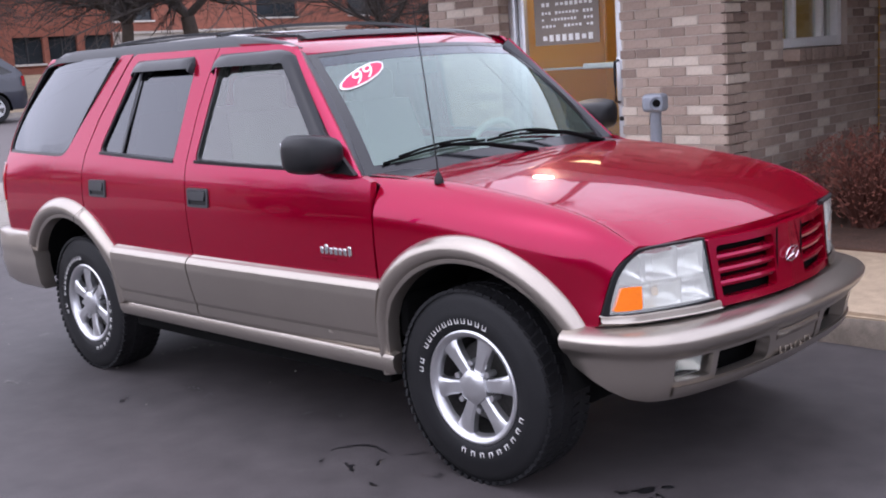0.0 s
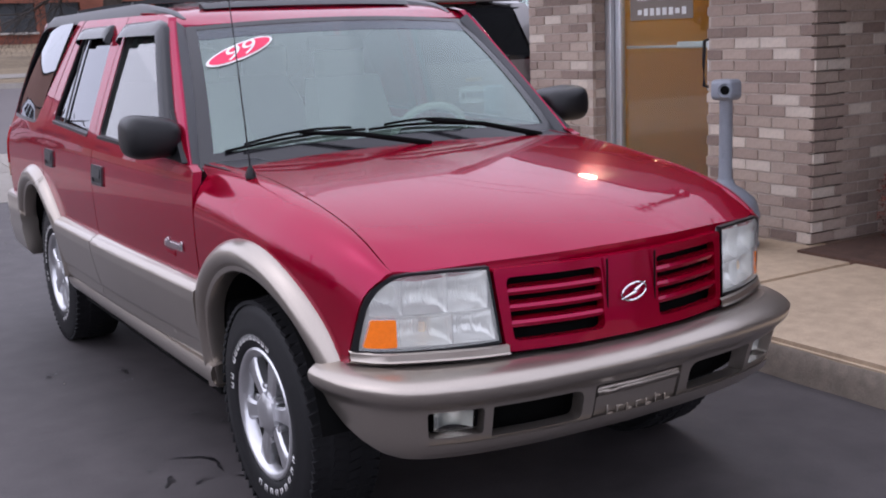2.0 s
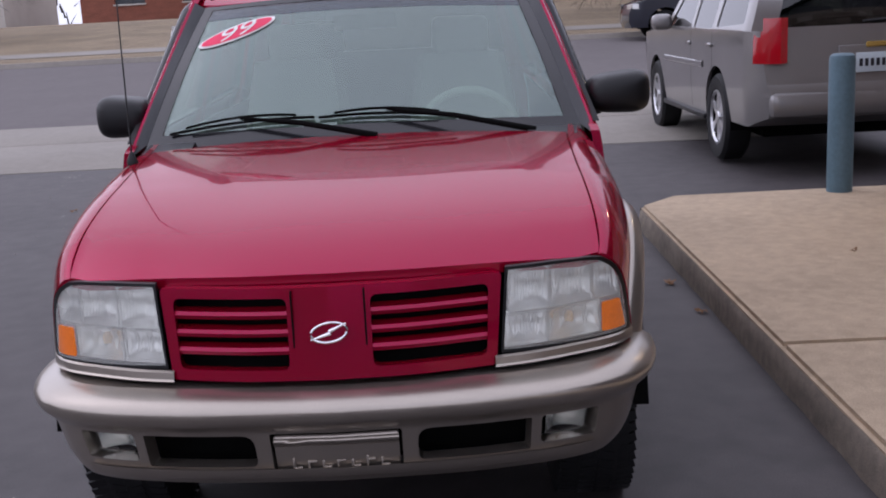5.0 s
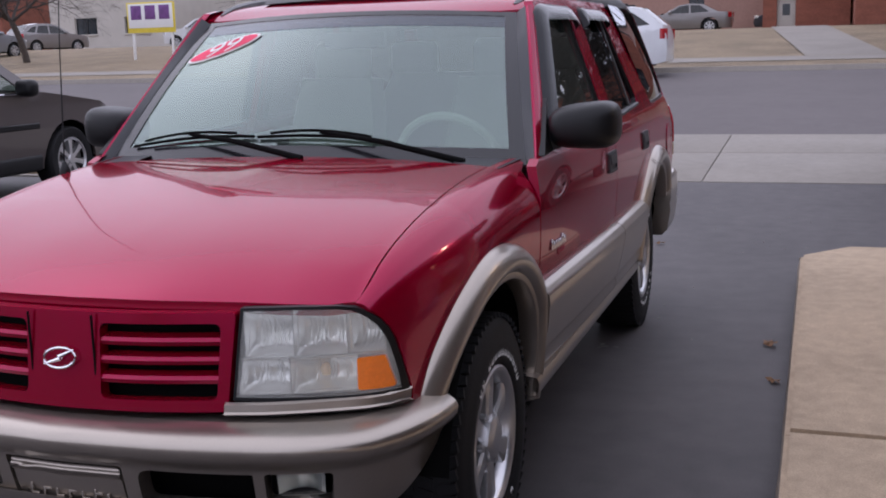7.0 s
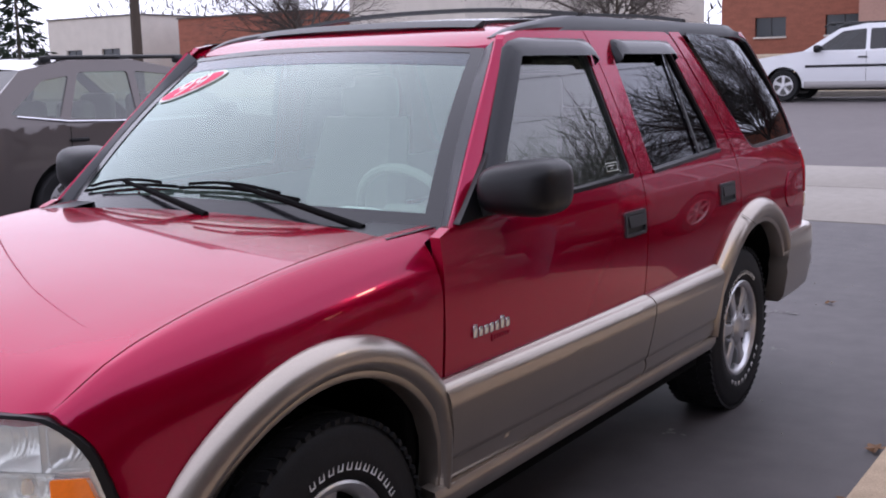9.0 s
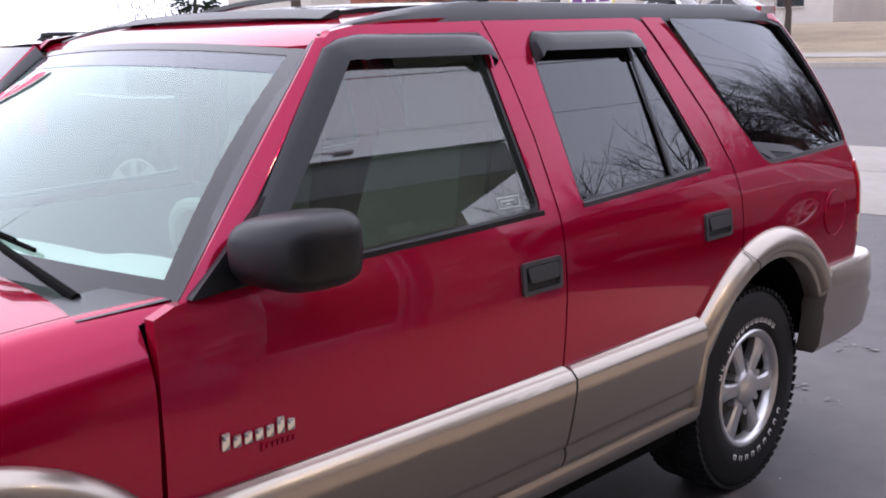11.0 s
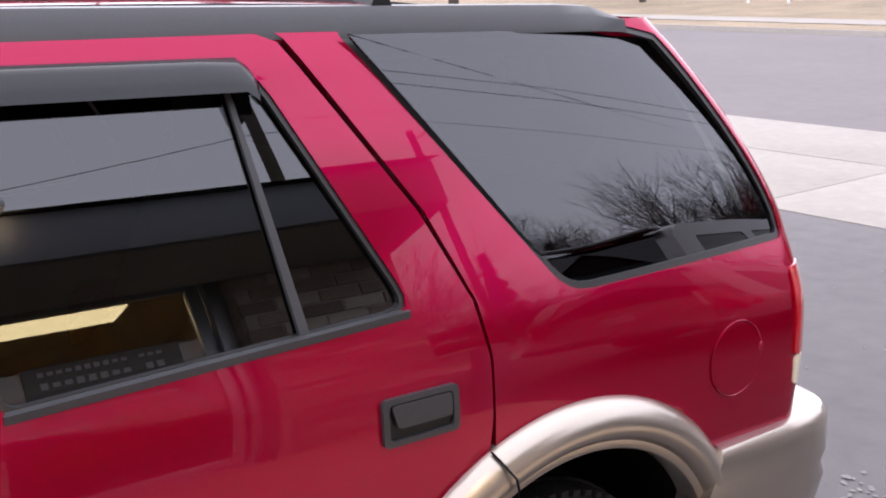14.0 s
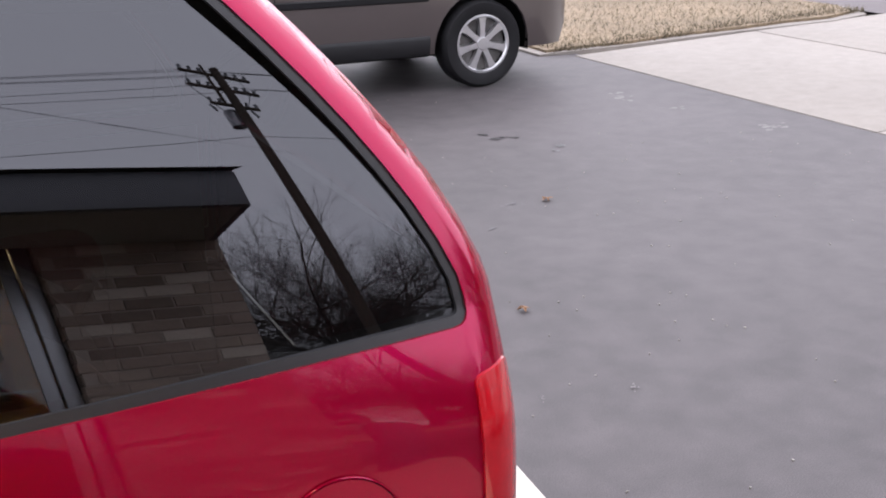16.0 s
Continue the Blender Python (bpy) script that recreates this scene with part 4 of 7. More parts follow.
# roof
part("roof", panel([(-0.912 - 0.065 * (y / 0.602) ** 2 - 0.35 * max(0.0, abs(y) - 0.602), y) for y in lin(-0.645, 0.645, 15)] + [(-3.09 - 0.09 * (1 - (y / 0.65) ** 2), y) for y in lin(0.635, -0.635, 13)], lambda u, v, w: (u, v, roof_top(u, v) + w), 0.06, 0.05, 0.02), M_RED, car)
for x in (-1.55, -2.45):
    part("rack_bar", loft([[(x + dx, y, roof_top(x, y) + 0.034 + dz) for dx, dz in ((-0.022, 0), (-0.015, 0.014), (0.015, 0.014), (0.022, 0))] for y in lin(-0.62, 0.62, 12)], True, True), M_BLACK, car, "black roof rack cross bar")
part("sunroof", panel(round_poly([(-1.22, -0.41), (-1.22, 0.41), (-1.72, 0.41), (-1.72, -0.41)], 0.06), lambda u, v, w: (u, v, roof_top(u, v) + 0.012 + w), 0.08, 0.08, 0.012), M_FRIT, car, "dark glass sunroof panel")
part("sunroof_deflector", loft([[(-1.17 - 0.02 * (1 - (y / 0.46) ** 2) * -1 + dx, y, roof_top(-1.19, y) + dz) for dx, dz in ((0.03, 0.0), (-0.02, 0.020), (-0.035, 0.022), (-0.03, 0.0))] for y in lin(-0.46, 0.46, 15)], True, True), M_BLACK, car, "black sunroof wind deflector")
for y in (-0.4, -0.2, 0, 0.2, 0.4):
    part("roof_strip", loft([[(x, y + dy, roof_top(x, y) + dz) for dy, dz in ((-0.010, 0.0), (-0.007, 0.007), (0.007, 0.007), (0.010, 0.0))] for x in lin(-1.80, -2.9, 9)]), M_BLACK, car)
# grille
gm = lambda u, v, w: (front_x(u, v) + 0.004 + w, u, v)
holes = []
for sg in (1, -1):
    q = [(sg * 0.098, 0.838), (sg * 0.376, 0.838), (sg * 0.366, 0.668), (sg * 0.098, 0.668)]
    holes.append(round_poly(q, 0.018))
go = [(-0.408, 0.862), (0.408, 0.862), (0.388, 0.642), (-0.388, 0.642)]
gr = part("grille", panel(round_poly(go, 0.012), gm, 0.04, 0.04, 0.03, holes), M_RED, car, "red slatted grille")
for sg in (1, -1):
    for k in range(3):
        z = 0.796 - 0.0425 * k
        part("slat", loft([[(front_x(y, z) + dx, sg * y, z + dz) for dx, dz in ((-0.03, 0.016), (-0.003, 0.010), (0.002, 0.002), (-0.001, -0.007), (-0.008, -0.011), (-0.03, -0.008))] for y in lin(0.094, 0.374, 9)]), M_RED, gr)
    part("grille_joint", box((front_x(0.085, 0.75) + 0.005, sg * 0.085, 0.752), (0.004, 0.004, 0.21)), M_DARK, gr)
# black sheet behind the slats, standing in for the shade in there
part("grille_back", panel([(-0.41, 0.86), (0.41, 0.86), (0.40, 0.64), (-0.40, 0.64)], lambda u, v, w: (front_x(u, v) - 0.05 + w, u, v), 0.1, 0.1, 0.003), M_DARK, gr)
bm = bmesh.new()
ring = [(front_x(0, 0.757) + 0.012, 0.042 * math.cos(a) + 0.008 * math.sin(a), 0.757 + 0.024 * math.sin(a)) for a in lin(0, 2 * math.pi, 25)]
part("emblem_ring", tube(ring, 0.0030, 6), M_CHROME, gr, "chrome oval emblem")
part("emblem_bolt", tube([(front_x(0, 0.757) + 0.012, -0.044, 0.740), (front_x(0, 0.757) + 0.014, 0.004, 0.756), (front_x(0, 0.757) + 0.014, 0.000, 0.760), (front_x(0, 0.757) + 0.012, 0.040, 0.778)], [0.002, 0.0052, 0.0052, 0.002], 6), M_CHROME, gr)
# front bumper: u runs round the nose by width, v is height
BP = [(0.0, 0.868), (0.3, 0.850), (0.5, 0.815), (0.62, 0.775), (0.70, 0.725), (0.75, 0.660), (0.78, 0.590), (0.80, 0.50), (0.806, 0.42)]
BZ = [(0.375, -0.092), (0.40, -0.072), (0.44, -0.054), (0.50, -0.038), (0.530, -0.028), (0.545, -0.012), (0.562, 0.004), (0.580, 0.011), (0.594, 0.009), (0.606, -0.004), (0.616, -0.024), (0.622, -0.044), (0.626, -0.070)]
ARC = []
acc = 0.0
for i in range(81):
    y = 0.0 + 0.806 * math.sin(math.pi / 2 * i / 80)
    x = smooth_interp(y, BP)
    if ARC:
        acc += math.hypot(x - ARC[-1][1], y - ARC[-1][2])
    ARC.append((acc, x, y))
S_END = ARC[-1][0]


def bump_map(u, v, w):
    s = min(abs(u), S_END)
    x, y = interp(s, [(a, b) for a, b, _ in ARC]), interp(s, [(a, c) for a, _, c in ARC])
    x1, y1 = interp(min(s + 0.01, S_END), [(a, b) for a, b, _ in ARC]), interp(min(s + 0.01, S_END), [(a, c) for a, _, c in ARC])
    x0, y0 = interp(max(s - 0.01, 0), [(a, b) for a, b, _ in ARC]), interp(max(s - 0.01, 0), [(a, c) for a, _, c in ARC])
    tx, ty = x1 - x0, y1 - y0
    l = math.hypot(tx, ty) or 1
    n = (ty / l, -tx / l)
    o = smooth_interp(v, BZ) + w
    return (x + n[0] * o, math.copysign(y + n[1] * o, u) if abs(u) > 1e-6 else n[1] * 0, v)


sb = S_END
low = [(u, 0.378 + 0.13 * max(0, (abs(u) - 0.80) / (sb - 0.80)) ** 1.5) for u in lin(-sb, sb, 31)]
bo = low + [(sb, 0.626), (-sb, 0.626)]
bh = [round_poly([(sg * 0.195, 0.432), (sg * 0.195, 0.520), (sg * 0.475, 0.520), (sg * 0.475, 0.432)], [0.02, 0.035, 0.005, 0.005]) for sg in (1, -1)]
bh += [round_poly([(sg * 0.500, 0.446), (sg * 0.500, 0.522), (sg * 0.660, 0.522), (sg * 0.660, 0.446)], 0.012) for sg in (1, -1)]
bh += [round_poly([(-0.158, 0.398), (-0.158, 0.524), (0.158, 0.524), (0.158, 0.398)], 0.008)]
fb = part("front_bumper", panel(bo, bump_map, 0.03, 0.02, 0.05, bh, cuts_v=(0.60, 0.612, 0.619, 0.6235, 0.385)), M_PEWTER, car, "pewter front bumper with fog lamps")
# black sheet behind the openings, painting the shade of their depth
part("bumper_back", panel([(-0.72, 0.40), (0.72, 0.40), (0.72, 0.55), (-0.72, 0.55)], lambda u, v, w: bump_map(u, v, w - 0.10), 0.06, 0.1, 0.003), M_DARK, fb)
pb = part("plate_panel", panel(round_poly([(-0.150, 0.405), (-0.150, 0.517), (0.150, 0.517), (0.150, 0.405)], 0.01), lambda u, v, w: bump_map(u, v, w - 0.004 + (0.010 if 0.492 < v < 0.505 else 0)), 0.05, 0.012, 0.02), M_PEWTER, fb)
bm = bmesh.new()
for i in range(7):
    y = -0.105 + 0.035 * i
    t = 0.028 if i in (0, 5) else 0.020
    add_box(bm, (bump_map(0.1, 0.44, 0)[0] - 0.001, y, 0.425 + t / 2), (0.006, 0.006, t), 0.001)
    add_box(bm, (bump_map(0.1, 0.44, 0)[0] - 0.001, y + 0.010, 0.428 + (0.014 if i % 2 else 0)), (0.006, 0.018, 0.005), 0.001)
part("embossed_lettering", bm, M_PEWTER, pb)
part("lower_lip", loft([[bump_map(u, v, w) for v, w in ((0.425, 0.002), (0.428, 0.010), (0.40, 0.012), (0.385, 0.0), (0.37, -0.03))] for u in lin(-0.66, 0.66, 25)]), M_PEWTER, fb)
for sg in (1, -1):
    fl = part("fog_lamp", panel(round_poly([(sg * 0.522, 0.457), (sg * 0.522, 0.513), (sg * 0.640, 0.513), (sg * 0.640, 0.457)], 0.01), lambda u, v, w: bump_map(u, v, w - 0.022), 0.02, 0.02, 0.003, roll=0), M_GLASS_PLAIN, fb, "clear fog lamp")
    part("reflector", panel([(sg * 0.522, 0.457), (sg * 0.522, 0.513), (sg * 0.640, 0.513), (sg * 0.640, 0.457)], lambda u, v, w: bump_map(u, v, w - 0.03 - 0.04 * (1 - ((abs(u) - 0.581) / 0.059) ** 2)), 0.015, 0.012, 0.003, roll=0), M_REFLECTOR, fl)
# rear: bumper, tailgate, glass
RB = [(0.0, -3.668), (0.45, -3.660), (0.65, -3.643), (0.73, -3.630), (0.78, -3.614), (0.812, -3.594), (0.834, -3.568), (0.848, -3.535), (0.857, -3.48), (0.862, -3.40), (0.868, -3.13)]
rb_rows = []
for y, x in [(-a, b) for a, b in reversed(RB)] + RB[1:]:
    front = abs(y) > 0.866
    prof = [(x if x > -3.5 else -3.47, y * 0.90, 0.712), (x + 0.02 * (x < -3.5), y * 0.955, 0.716), (x + 0.006, y * 0.985, 0.710), (x, y * 1.0, 0.692), (x, y * 1.004, 0.60), (x + 0.008, y * 0.998, 0.57), (x, y * 1.004, 0.54), (x + 0.02, y * 0.985, 0.43), (x + 0.06 * (not front), y * 0.95, 0.395)]
    if front:
        prof = [(interp(q[2], [(0.395, -3.105), (0.43, -3.090), (0.50, -3.085), (0.54, -3.087), (0.60, -3.095), (0.66, -3.13), (0.72, -3.16)]), q[1], q[2]) for q in prof]
        lip = [(q[0] - 0.004, q[1] * 0.90, q[2]) for q in prof]
        rb_rows += [lip, prof] if y < 0 else [prof, lip]
    else:
        rb_rows.append(prof)
part("rear_bumper", loft(rb_rows), M_PEWTER, car, "pewter rear bumper")
tg = part("tailgate", loft([[(x, y, z) for y in lin(-0.715, 0.715, 9)] for x, z in ((-3.47, 0.72), (-3.475, 0.95), (-3.462, 1.14), (-3.43, 1.17))]), M_RED, car)
rg = part("rear_glass", loft([[(x - 0.03 * (1 - (y / 0.7) ** 2), y * (1 - 0.28 * (z - 1.15)), z) for y in lin(-0.65, 0.65, 11)] for x, z in ((-3.43, 1.16), (-3.31, 1.35), (-3.13, 1.60))]), M_GLASS_DARK, car)
for sg in (1, -1):
    part("rear_pillar", loft([[(rear_x(z) + dx, sg * (side_y(rear_x(z) + 0.002, z) + dy), z) for dx, dy in ((0.004, 0.0), (-0.004, -0.012), (-0.010, -0.04), (-0.008, -0.10))] for z in lin(0.70, 1.612, 16)]), M_RED, car)
fd = part("fuel_flap", panel([(-3.200 + 0.080 * math.cos(a), 0.905 + 0.080 * math.sin(a)) for a in lin(0, 2 * math.pi, 33)[:-1]], lambda u, v, w: (u, side_y(u, v) + 0.0035 + w, v), 0.03, 0.03, 0.004, roll=0.003), M_RED, car, "round red fuel filler flap")
part("flap_gap", panel([(-3.200 + 0.0815 * math.cos(a), 0.905 + 0.0815 * math.sin(a)) for a in lin(0, 2 * math.pi, 33)[:-1]], lambda u, v, w: (u, side_y(u, v) + 0.0006 + w, v), 0.03, 0.03, 0.002, roll=0), M_DARK, fd)
# thin ring added to give the groove round the flap its highlight
part("flap_lip", tube([(-3.200 + 0.0825 * math.cos(a), side_y(-3.200 + 0.0825 * math.cos(a), 0.905 + 0.0825 * math.sin(a)) + 0.0026, 0.905 + 0.0825 * math.sin(a)) for a in lin(0, 2 * math.pi, 49)[:-1] + [0.0]], 0.0016, 6), M_RED, fd)
bm = bmesh.new()
bmesh.ops.create_uvsphere(bm, u_segments=12, v_segments=8, radius=1.0, matrix=Matrix.Translation((-3.279, side_y(-3.279, 0.917) + 0.002, 0.917)) @ Matrix.Diagonal((0.010, 0.004, 0.011, 1)))
part("finger_notch", bm, M_RED, fd)
# inner panels, floor
for sg in (1, -1):
    part("inner_side", panel([(-3.44, 0.40), (-3.44, 1.09), (-0.60, 1.06), (-0.40, 0.90), (-0.40, 0.40)], lambda u, v, w: (u, sg * (smooth_interp(v, SIDE) - 0.06  + w), v), 0.3, 0.15, 0.01, [round_poly([(-3.18, 0.3), (-3.18, 0.86), (-2.30, 0.86), (-2.30, 0.3)], 0.1)]), M_INTERIOR, car)
part("floor_pan", box((-1.55, 0, 0.34), (3.70, 1.0, 0.16), 0.02), M_DARK, car)
part("side_floor", box((-1.37, 0, 0.34), (1.85, 1.52, 0.12), 0.02), M_DARK, car)
part("engine_bay", box((0.18, 0, 0.66), (0.95, 0.9, 0.5), 0.05), M_DARK, car)
part("firewall", box((-0.36, 0, 0.75), (0.05, 1.5, 0.56), 0.02), M_DARK, car)
part("headliner", panel([(-1.03, -0.57), (-1.03, 0.57), (-3.1, 0.60), (-3.1, -0.60)], lambda u, v, w: (u, v, roof_top(u, v) - 0.035 - 0.02 * (v / 0.6) ** 2 + w), 0.3, 0.15, 0.01), M_INTERIOR, car)
part("antenna_base", add_lathe(bmesh.new(), [(0.017, -0.01), (0.017, 0.004), (0.011, 0.018), (0.006, 0.030), (0.0, 0.032)], 12, "z"), M_BLACK, car).matrix_local = pose(-0.175, -0.702, 1.062)
part("antenna", tube([(-0.175, -0.702, 1.085), (-0.21, -0.708, 1.45), (-0.26, -0.716, 1.86)], [0.0028, 0.0022, 0.0014], 6), M_BLACK, car, "thin black whip antenna")
# cabin
part("dashboard", loft([[(x, y, z - 0.02 * (y / 0.7) ** 2 + (0.035 * math.exp(-((y - 0.36) / 0.17) ** 2) if 1 < i < 4 else 0)) for y in lin(-0.70, 0.70, 15)] for i, (x, z) in enumerate(((-0.40, 1.045), (-0.55, 1.055), (-0.68, 1.06), (-0.76, 1.04), (-0.80, 0.95), (-0.76, 0.70)))]), M_DASH, car, "pale grey dashboard")
sw = part("steering_wheel", tube([(0, 0.185 * math.cos(a), 0.185 * math.sin(a)) for a in lin(0, 2 * math.pi, 29)], 0.015, 8), M_INTERIOR, car)
sw.matrix_local = pose(-0.90, 0.37, 1.02, 0, 24, 0)
part("wheel_boss", box((0.01, 0, 0), (0.05, 0.16, 0.12), 0.02), M_INTERIOR, sw)
part("wheel_spoke", box((0.005, 0, -0.02), (0.02, 0.35, 0.04), 0.008), M_INTERIOR, sw)


def seat(y, x, wd):
    s = part("seat", box((x, y, 0.66), (0.50, wd, 0.17), 0.05, seg=3), M_INTERIOR, car, "grey-beige seat")
    part("seat_back", loft([[(x - 0.22 - 0.17 * t + dx, y + dy * wd * (1 - 0.25 * t * t), 0.72 + 0.58 * t) for dx, dy in ((0.0, -0.5), (0.07, -0.42), (0.055, 0.0), (0.07, 0.42), (0.0, 0.5), (-0.07, 0.4), (-0.07, -0.4))] for t in lin(0, 1, 7)], True, True), M_INTERIOR, s)
    for hy in ([0] if wd < 0.7 else [-0.36, 0.36]):
        part("headrest", box((x - 0.41, y + hy, 1.37), (0.09, 0.25, 0.17), 0.04, seg=3), M_INTERIOR, s)


seat(0.36, -1.25, 0.50)
seat(-0.36, -1.25, 0.50)
seat(0.0, -2.15, 1.25)
def glass_sticker(x0, x1, z0, z1):
    bm = bmesh.new()
    yo = lambda x, z: side_y(x, z) - 0.0125
    for a, b, c, d in ((x0, x1, z0, z0 + 0.003), (x0, x1, z1 - 0.003, z1), (x0, x0 - 0.003, z0, z1), (x1 + 0.003, x1, z0, z1), (x0 - 0.012, x1 + 0.02, z0 + 0.016, z0 + 0.020), (x0 - 0.03, x1 + 0.035, z0 + 0.008, z0 + 0.011)):
        bm.faces.new([bm.verts.new((x, yo(x, z), z)) for x, z in ((a, c), (b, c), (b, d), (a, d))])
    part("window_sticker", bm, mat("pale_green_print", (0.34, 0.38, 0.34), 0.5), d_left, "small white printed sticker", smooth=0)


d_left = next(o for o in bpy.data.objects if o.name == "front_door")
glass_sticker(-1.400, -1.482, 1.138, 1.166)
part("rear_view_mirror", box((-0.96, 0.0, 1.455), (0.025, 0.24, 0.06), 0.012), M_DARK, car)
part("visor", box((-1.11, 0.33, 1.515), (0.16, 0.40, 0.015), 0.006, pose(0, 0, 0)), M_INTERIOR, car)

# ---- ground ----
def ground_z(x, y):
    d = max(0.0, -8.55 - x)
    return 0.036 * min(d, 20.0) + 0.062 * max(0.0, min(d - 20.0, 17.0))


def strip(name, f, us, vs, material, label, cat, kind="structure", parent=None):
    bm = grid(f, us, vs)
    if bm.faces and sum(fc.normal.z for fc in bm.faces) < 0:
        bmesh.ops.reverse_faces(bm, faces=bm.faces)
    return tagged(part(name, bm, material, parent), label, cat, kind=kind)


def flat(x0, x1, y0, y1, lift, nx=2, ny=2):
    return (lambda u, v: (u, v, ground_z(u, v) + lift)), lin(x0, x1, nx), lin(y0, y1, ny)


XS = [60, 20, 0, -6, -8.55, -12.6, -18, -26, -28.9, -33, -37, -41, -45.9, -60, -100, -240]
strip("ground", lambda u, v: (u, v, ground_z(u, v) - 0.05), XS, lin(-220, 220, 23), M_GRASS, "dormant straw-coloured grass ground", "ground")
strip("parking_lot", *flat(-8.65, 26, -48, 34, 0.0, 20, 24), M_ASPHALT, "dark patched asphalt parking lot", "parking lot")
strip("street", *flat(-26, -12.6, -200, 200, 0.0, 6, 30), M_STREET, "grey asphalt street", "road")


def slab(name, x0, x1, y0, y1, z0, z1, material, label, cat, bevel=0.012, parent=None, follow=False):
    bm = box(((x0 + x1) / 2, (y0 + y1) / 2, (z0 + z1) / 2), (abs(x1 - x0), abs(y1 - y0), z1 - z0), bevel)
    if follow:
        for v in bm.verts:
            v.co.z += ground_z(v.co.x, v.co.y)
    ob = part(name, bm, material, parent)
    return tagged(ob, label, cat, kind="structure") if not parent else ob


apron = tagged(new("driveway_apron"), "pale concrete driveway apron in slabs", "driveway", kind="structure")
for i, (ya, yb) in enumerate(((-6.9, -3.2), (-3.2, 0.5), (0.5, 4.2), (4.2, 7.9), (7.9, 11.6))):
    for xa, xb in ((-12.6, -10.76), (-10.74, -8.55)):
        slab("slab", xa + 0.006, xb - 0.006, ya + 0.006, yb - 0.006, -0.06, 0.012, M_APRON, "", "", 0.006, apron, True)


def blob_sheet(name, pts, z0, z1, material, label, cat, follow=True, kind="structure"):
    bm = bmesh.new()
    lo = [bm.verts.new((x, y, z0 + (ground_z(x, y) if follow else 0))) for x, y in pts]
    hi = [bm.verts.new((x, y, z1 + (ground_z(x, y) if follow else 0))) for x, y in pts]
    k = len(pts)
    for i in range(k):
        bm.faces.new((lo[i], lo[(i + 1) % k], hi[(i + 1) % k], hi[i]))
    bm.faces.new(hi)
    bmesh.ops.recalc_face_normals(bm, faces=bm.faces)
    return tagged(part(name, bm, material, None), label, cat, kind=kind)


isl = [(-8.25, -7.05), (-9.2, -7.0), (-10.6, -6.95), (-11.8, -6.85), (-12.35, -6.95), (-12.6, -7.35), (-12.65, -8.2), (-12.65, -60), (-8.6, -60), (-8.3, -9)]
blob_sheet("kerb_island", [(x + (-0.0 if x < -12 else 0.0), y) for x, y in isl], -0.1, 0.022, M_APRON, "low concrete kerb round a grass verge", "kerb")
isl2 = [(-8.35, -7.10), (-8.8, -7.13), (-9.3, -7.05), (-9.9, -7.10), (-10.7, -7.02), (-11.3, -7.04), (-11.8, -6.96), (-12.25, -7.08), (-12.48, -7.5), (-12.5, -8.4), (-12.45, -60), (-8.75, -60), (-8.47, -9)]
blob_sheet("verge", isl2, 0.0, 0.05, M_GRASS, "dormant grass verge beside the driveway", "grass")
strip("far_kerb", lambda u, v: (u, v, ground_z(-26, v) + (0.0 if u > -26.05 else 0.13)), [-26.0, -26.06, -26.22, -26.24], lin(-200, 200, 30), M_APRON, "pale concrete kerb of the street", "kerb")
strip("far_verge", lambda u, v: (u, v, ground_z(u, v) + 0.11), [-26.22, -28.4], lin(-200, 200, 30), M_GRASS, "dormant grass between kerb and footway", "grass")
strip("far_footway", lambda u, v: (u, v, ground_z(u, v) + 0.125), [-28.4, -29.9], lin(-200, 200, 60), M_APRON, "pale concrete footway along the street", "pavement")
strip("lawn", lambda u, v: (u, v, ground_z(u, v) + 0.10 + 0.03 * noise.noise((u * 0.08, v * 0.08, 0))), lin(-29.9, -45.8, 9), lin(-120, 120, 60), M_GRASS, "wide dormant lawn in front of a school", "lawn")
strip("school_path", lambda u, v: (u, 1.2 + 4.0 * v + (-29.9 - u) * -0.10, ground_z(u, 0) + 0.13), lin(-29.9, -45.6, 8), [0, 0.55], M_APRON, "pale concrete path across the lawn", "path")

# walk by the shop
walk_slabs = tagged(new("footway"), "tan weathered concrete footway with a worn kerb", "pavement", kind="structure")
for xa, xb in ((-4.02, -0.812), (-0.808, 2.203), (2.207, 5.2)):
    out = [(xa, 1.53 if xa > -4 else 1.85), (xb, 1.53), (xb, 3.9), (xa, 3.9)]
    if xa < -4:
        out = [(-3.92, 1.53), (xb, 1.53), (xb, 3.9), (-4.25, 3.9), (-4.25, 1.80)]
    bm = bmesh.new()
    f0 = bm.faces.new([bm.verts.new((x, y, 0.16)) for x, y in out])
    r = bmesh.ops.extrude_face_region(bm, geom=[f0])
    for g in r["geom"]:
        if isinstance(g, bmesh.types.BMVert):
            g.co.z = -0.05
    bmesh.ops.recalc_face_normals(bm, faces=bm.faces)
    bmesh.ops.bevel(bm, geom=[e for e in bm.edges if all(v.co.z > 0.1 for v in e.verts)], offset=0.018, segments=2, affect="EDGES")
    part("slab", bm, M_CONCRETE, walk_slabs)
# worn kerb face, in a darker mottled concrete than the top
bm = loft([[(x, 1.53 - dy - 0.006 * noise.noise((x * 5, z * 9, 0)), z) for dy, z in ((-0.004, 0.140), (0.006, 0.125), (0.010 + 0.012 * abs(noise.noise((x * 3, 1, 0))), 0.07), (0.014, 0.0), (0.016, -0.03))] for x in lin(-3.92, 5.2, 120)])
part("kerb_face", bm, M_KERB, walk_slabs, "darker worn kerb face")
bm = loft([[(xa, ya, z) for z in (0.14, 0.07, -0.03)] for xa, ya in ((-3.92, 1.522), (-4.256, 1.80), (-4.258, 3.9))])
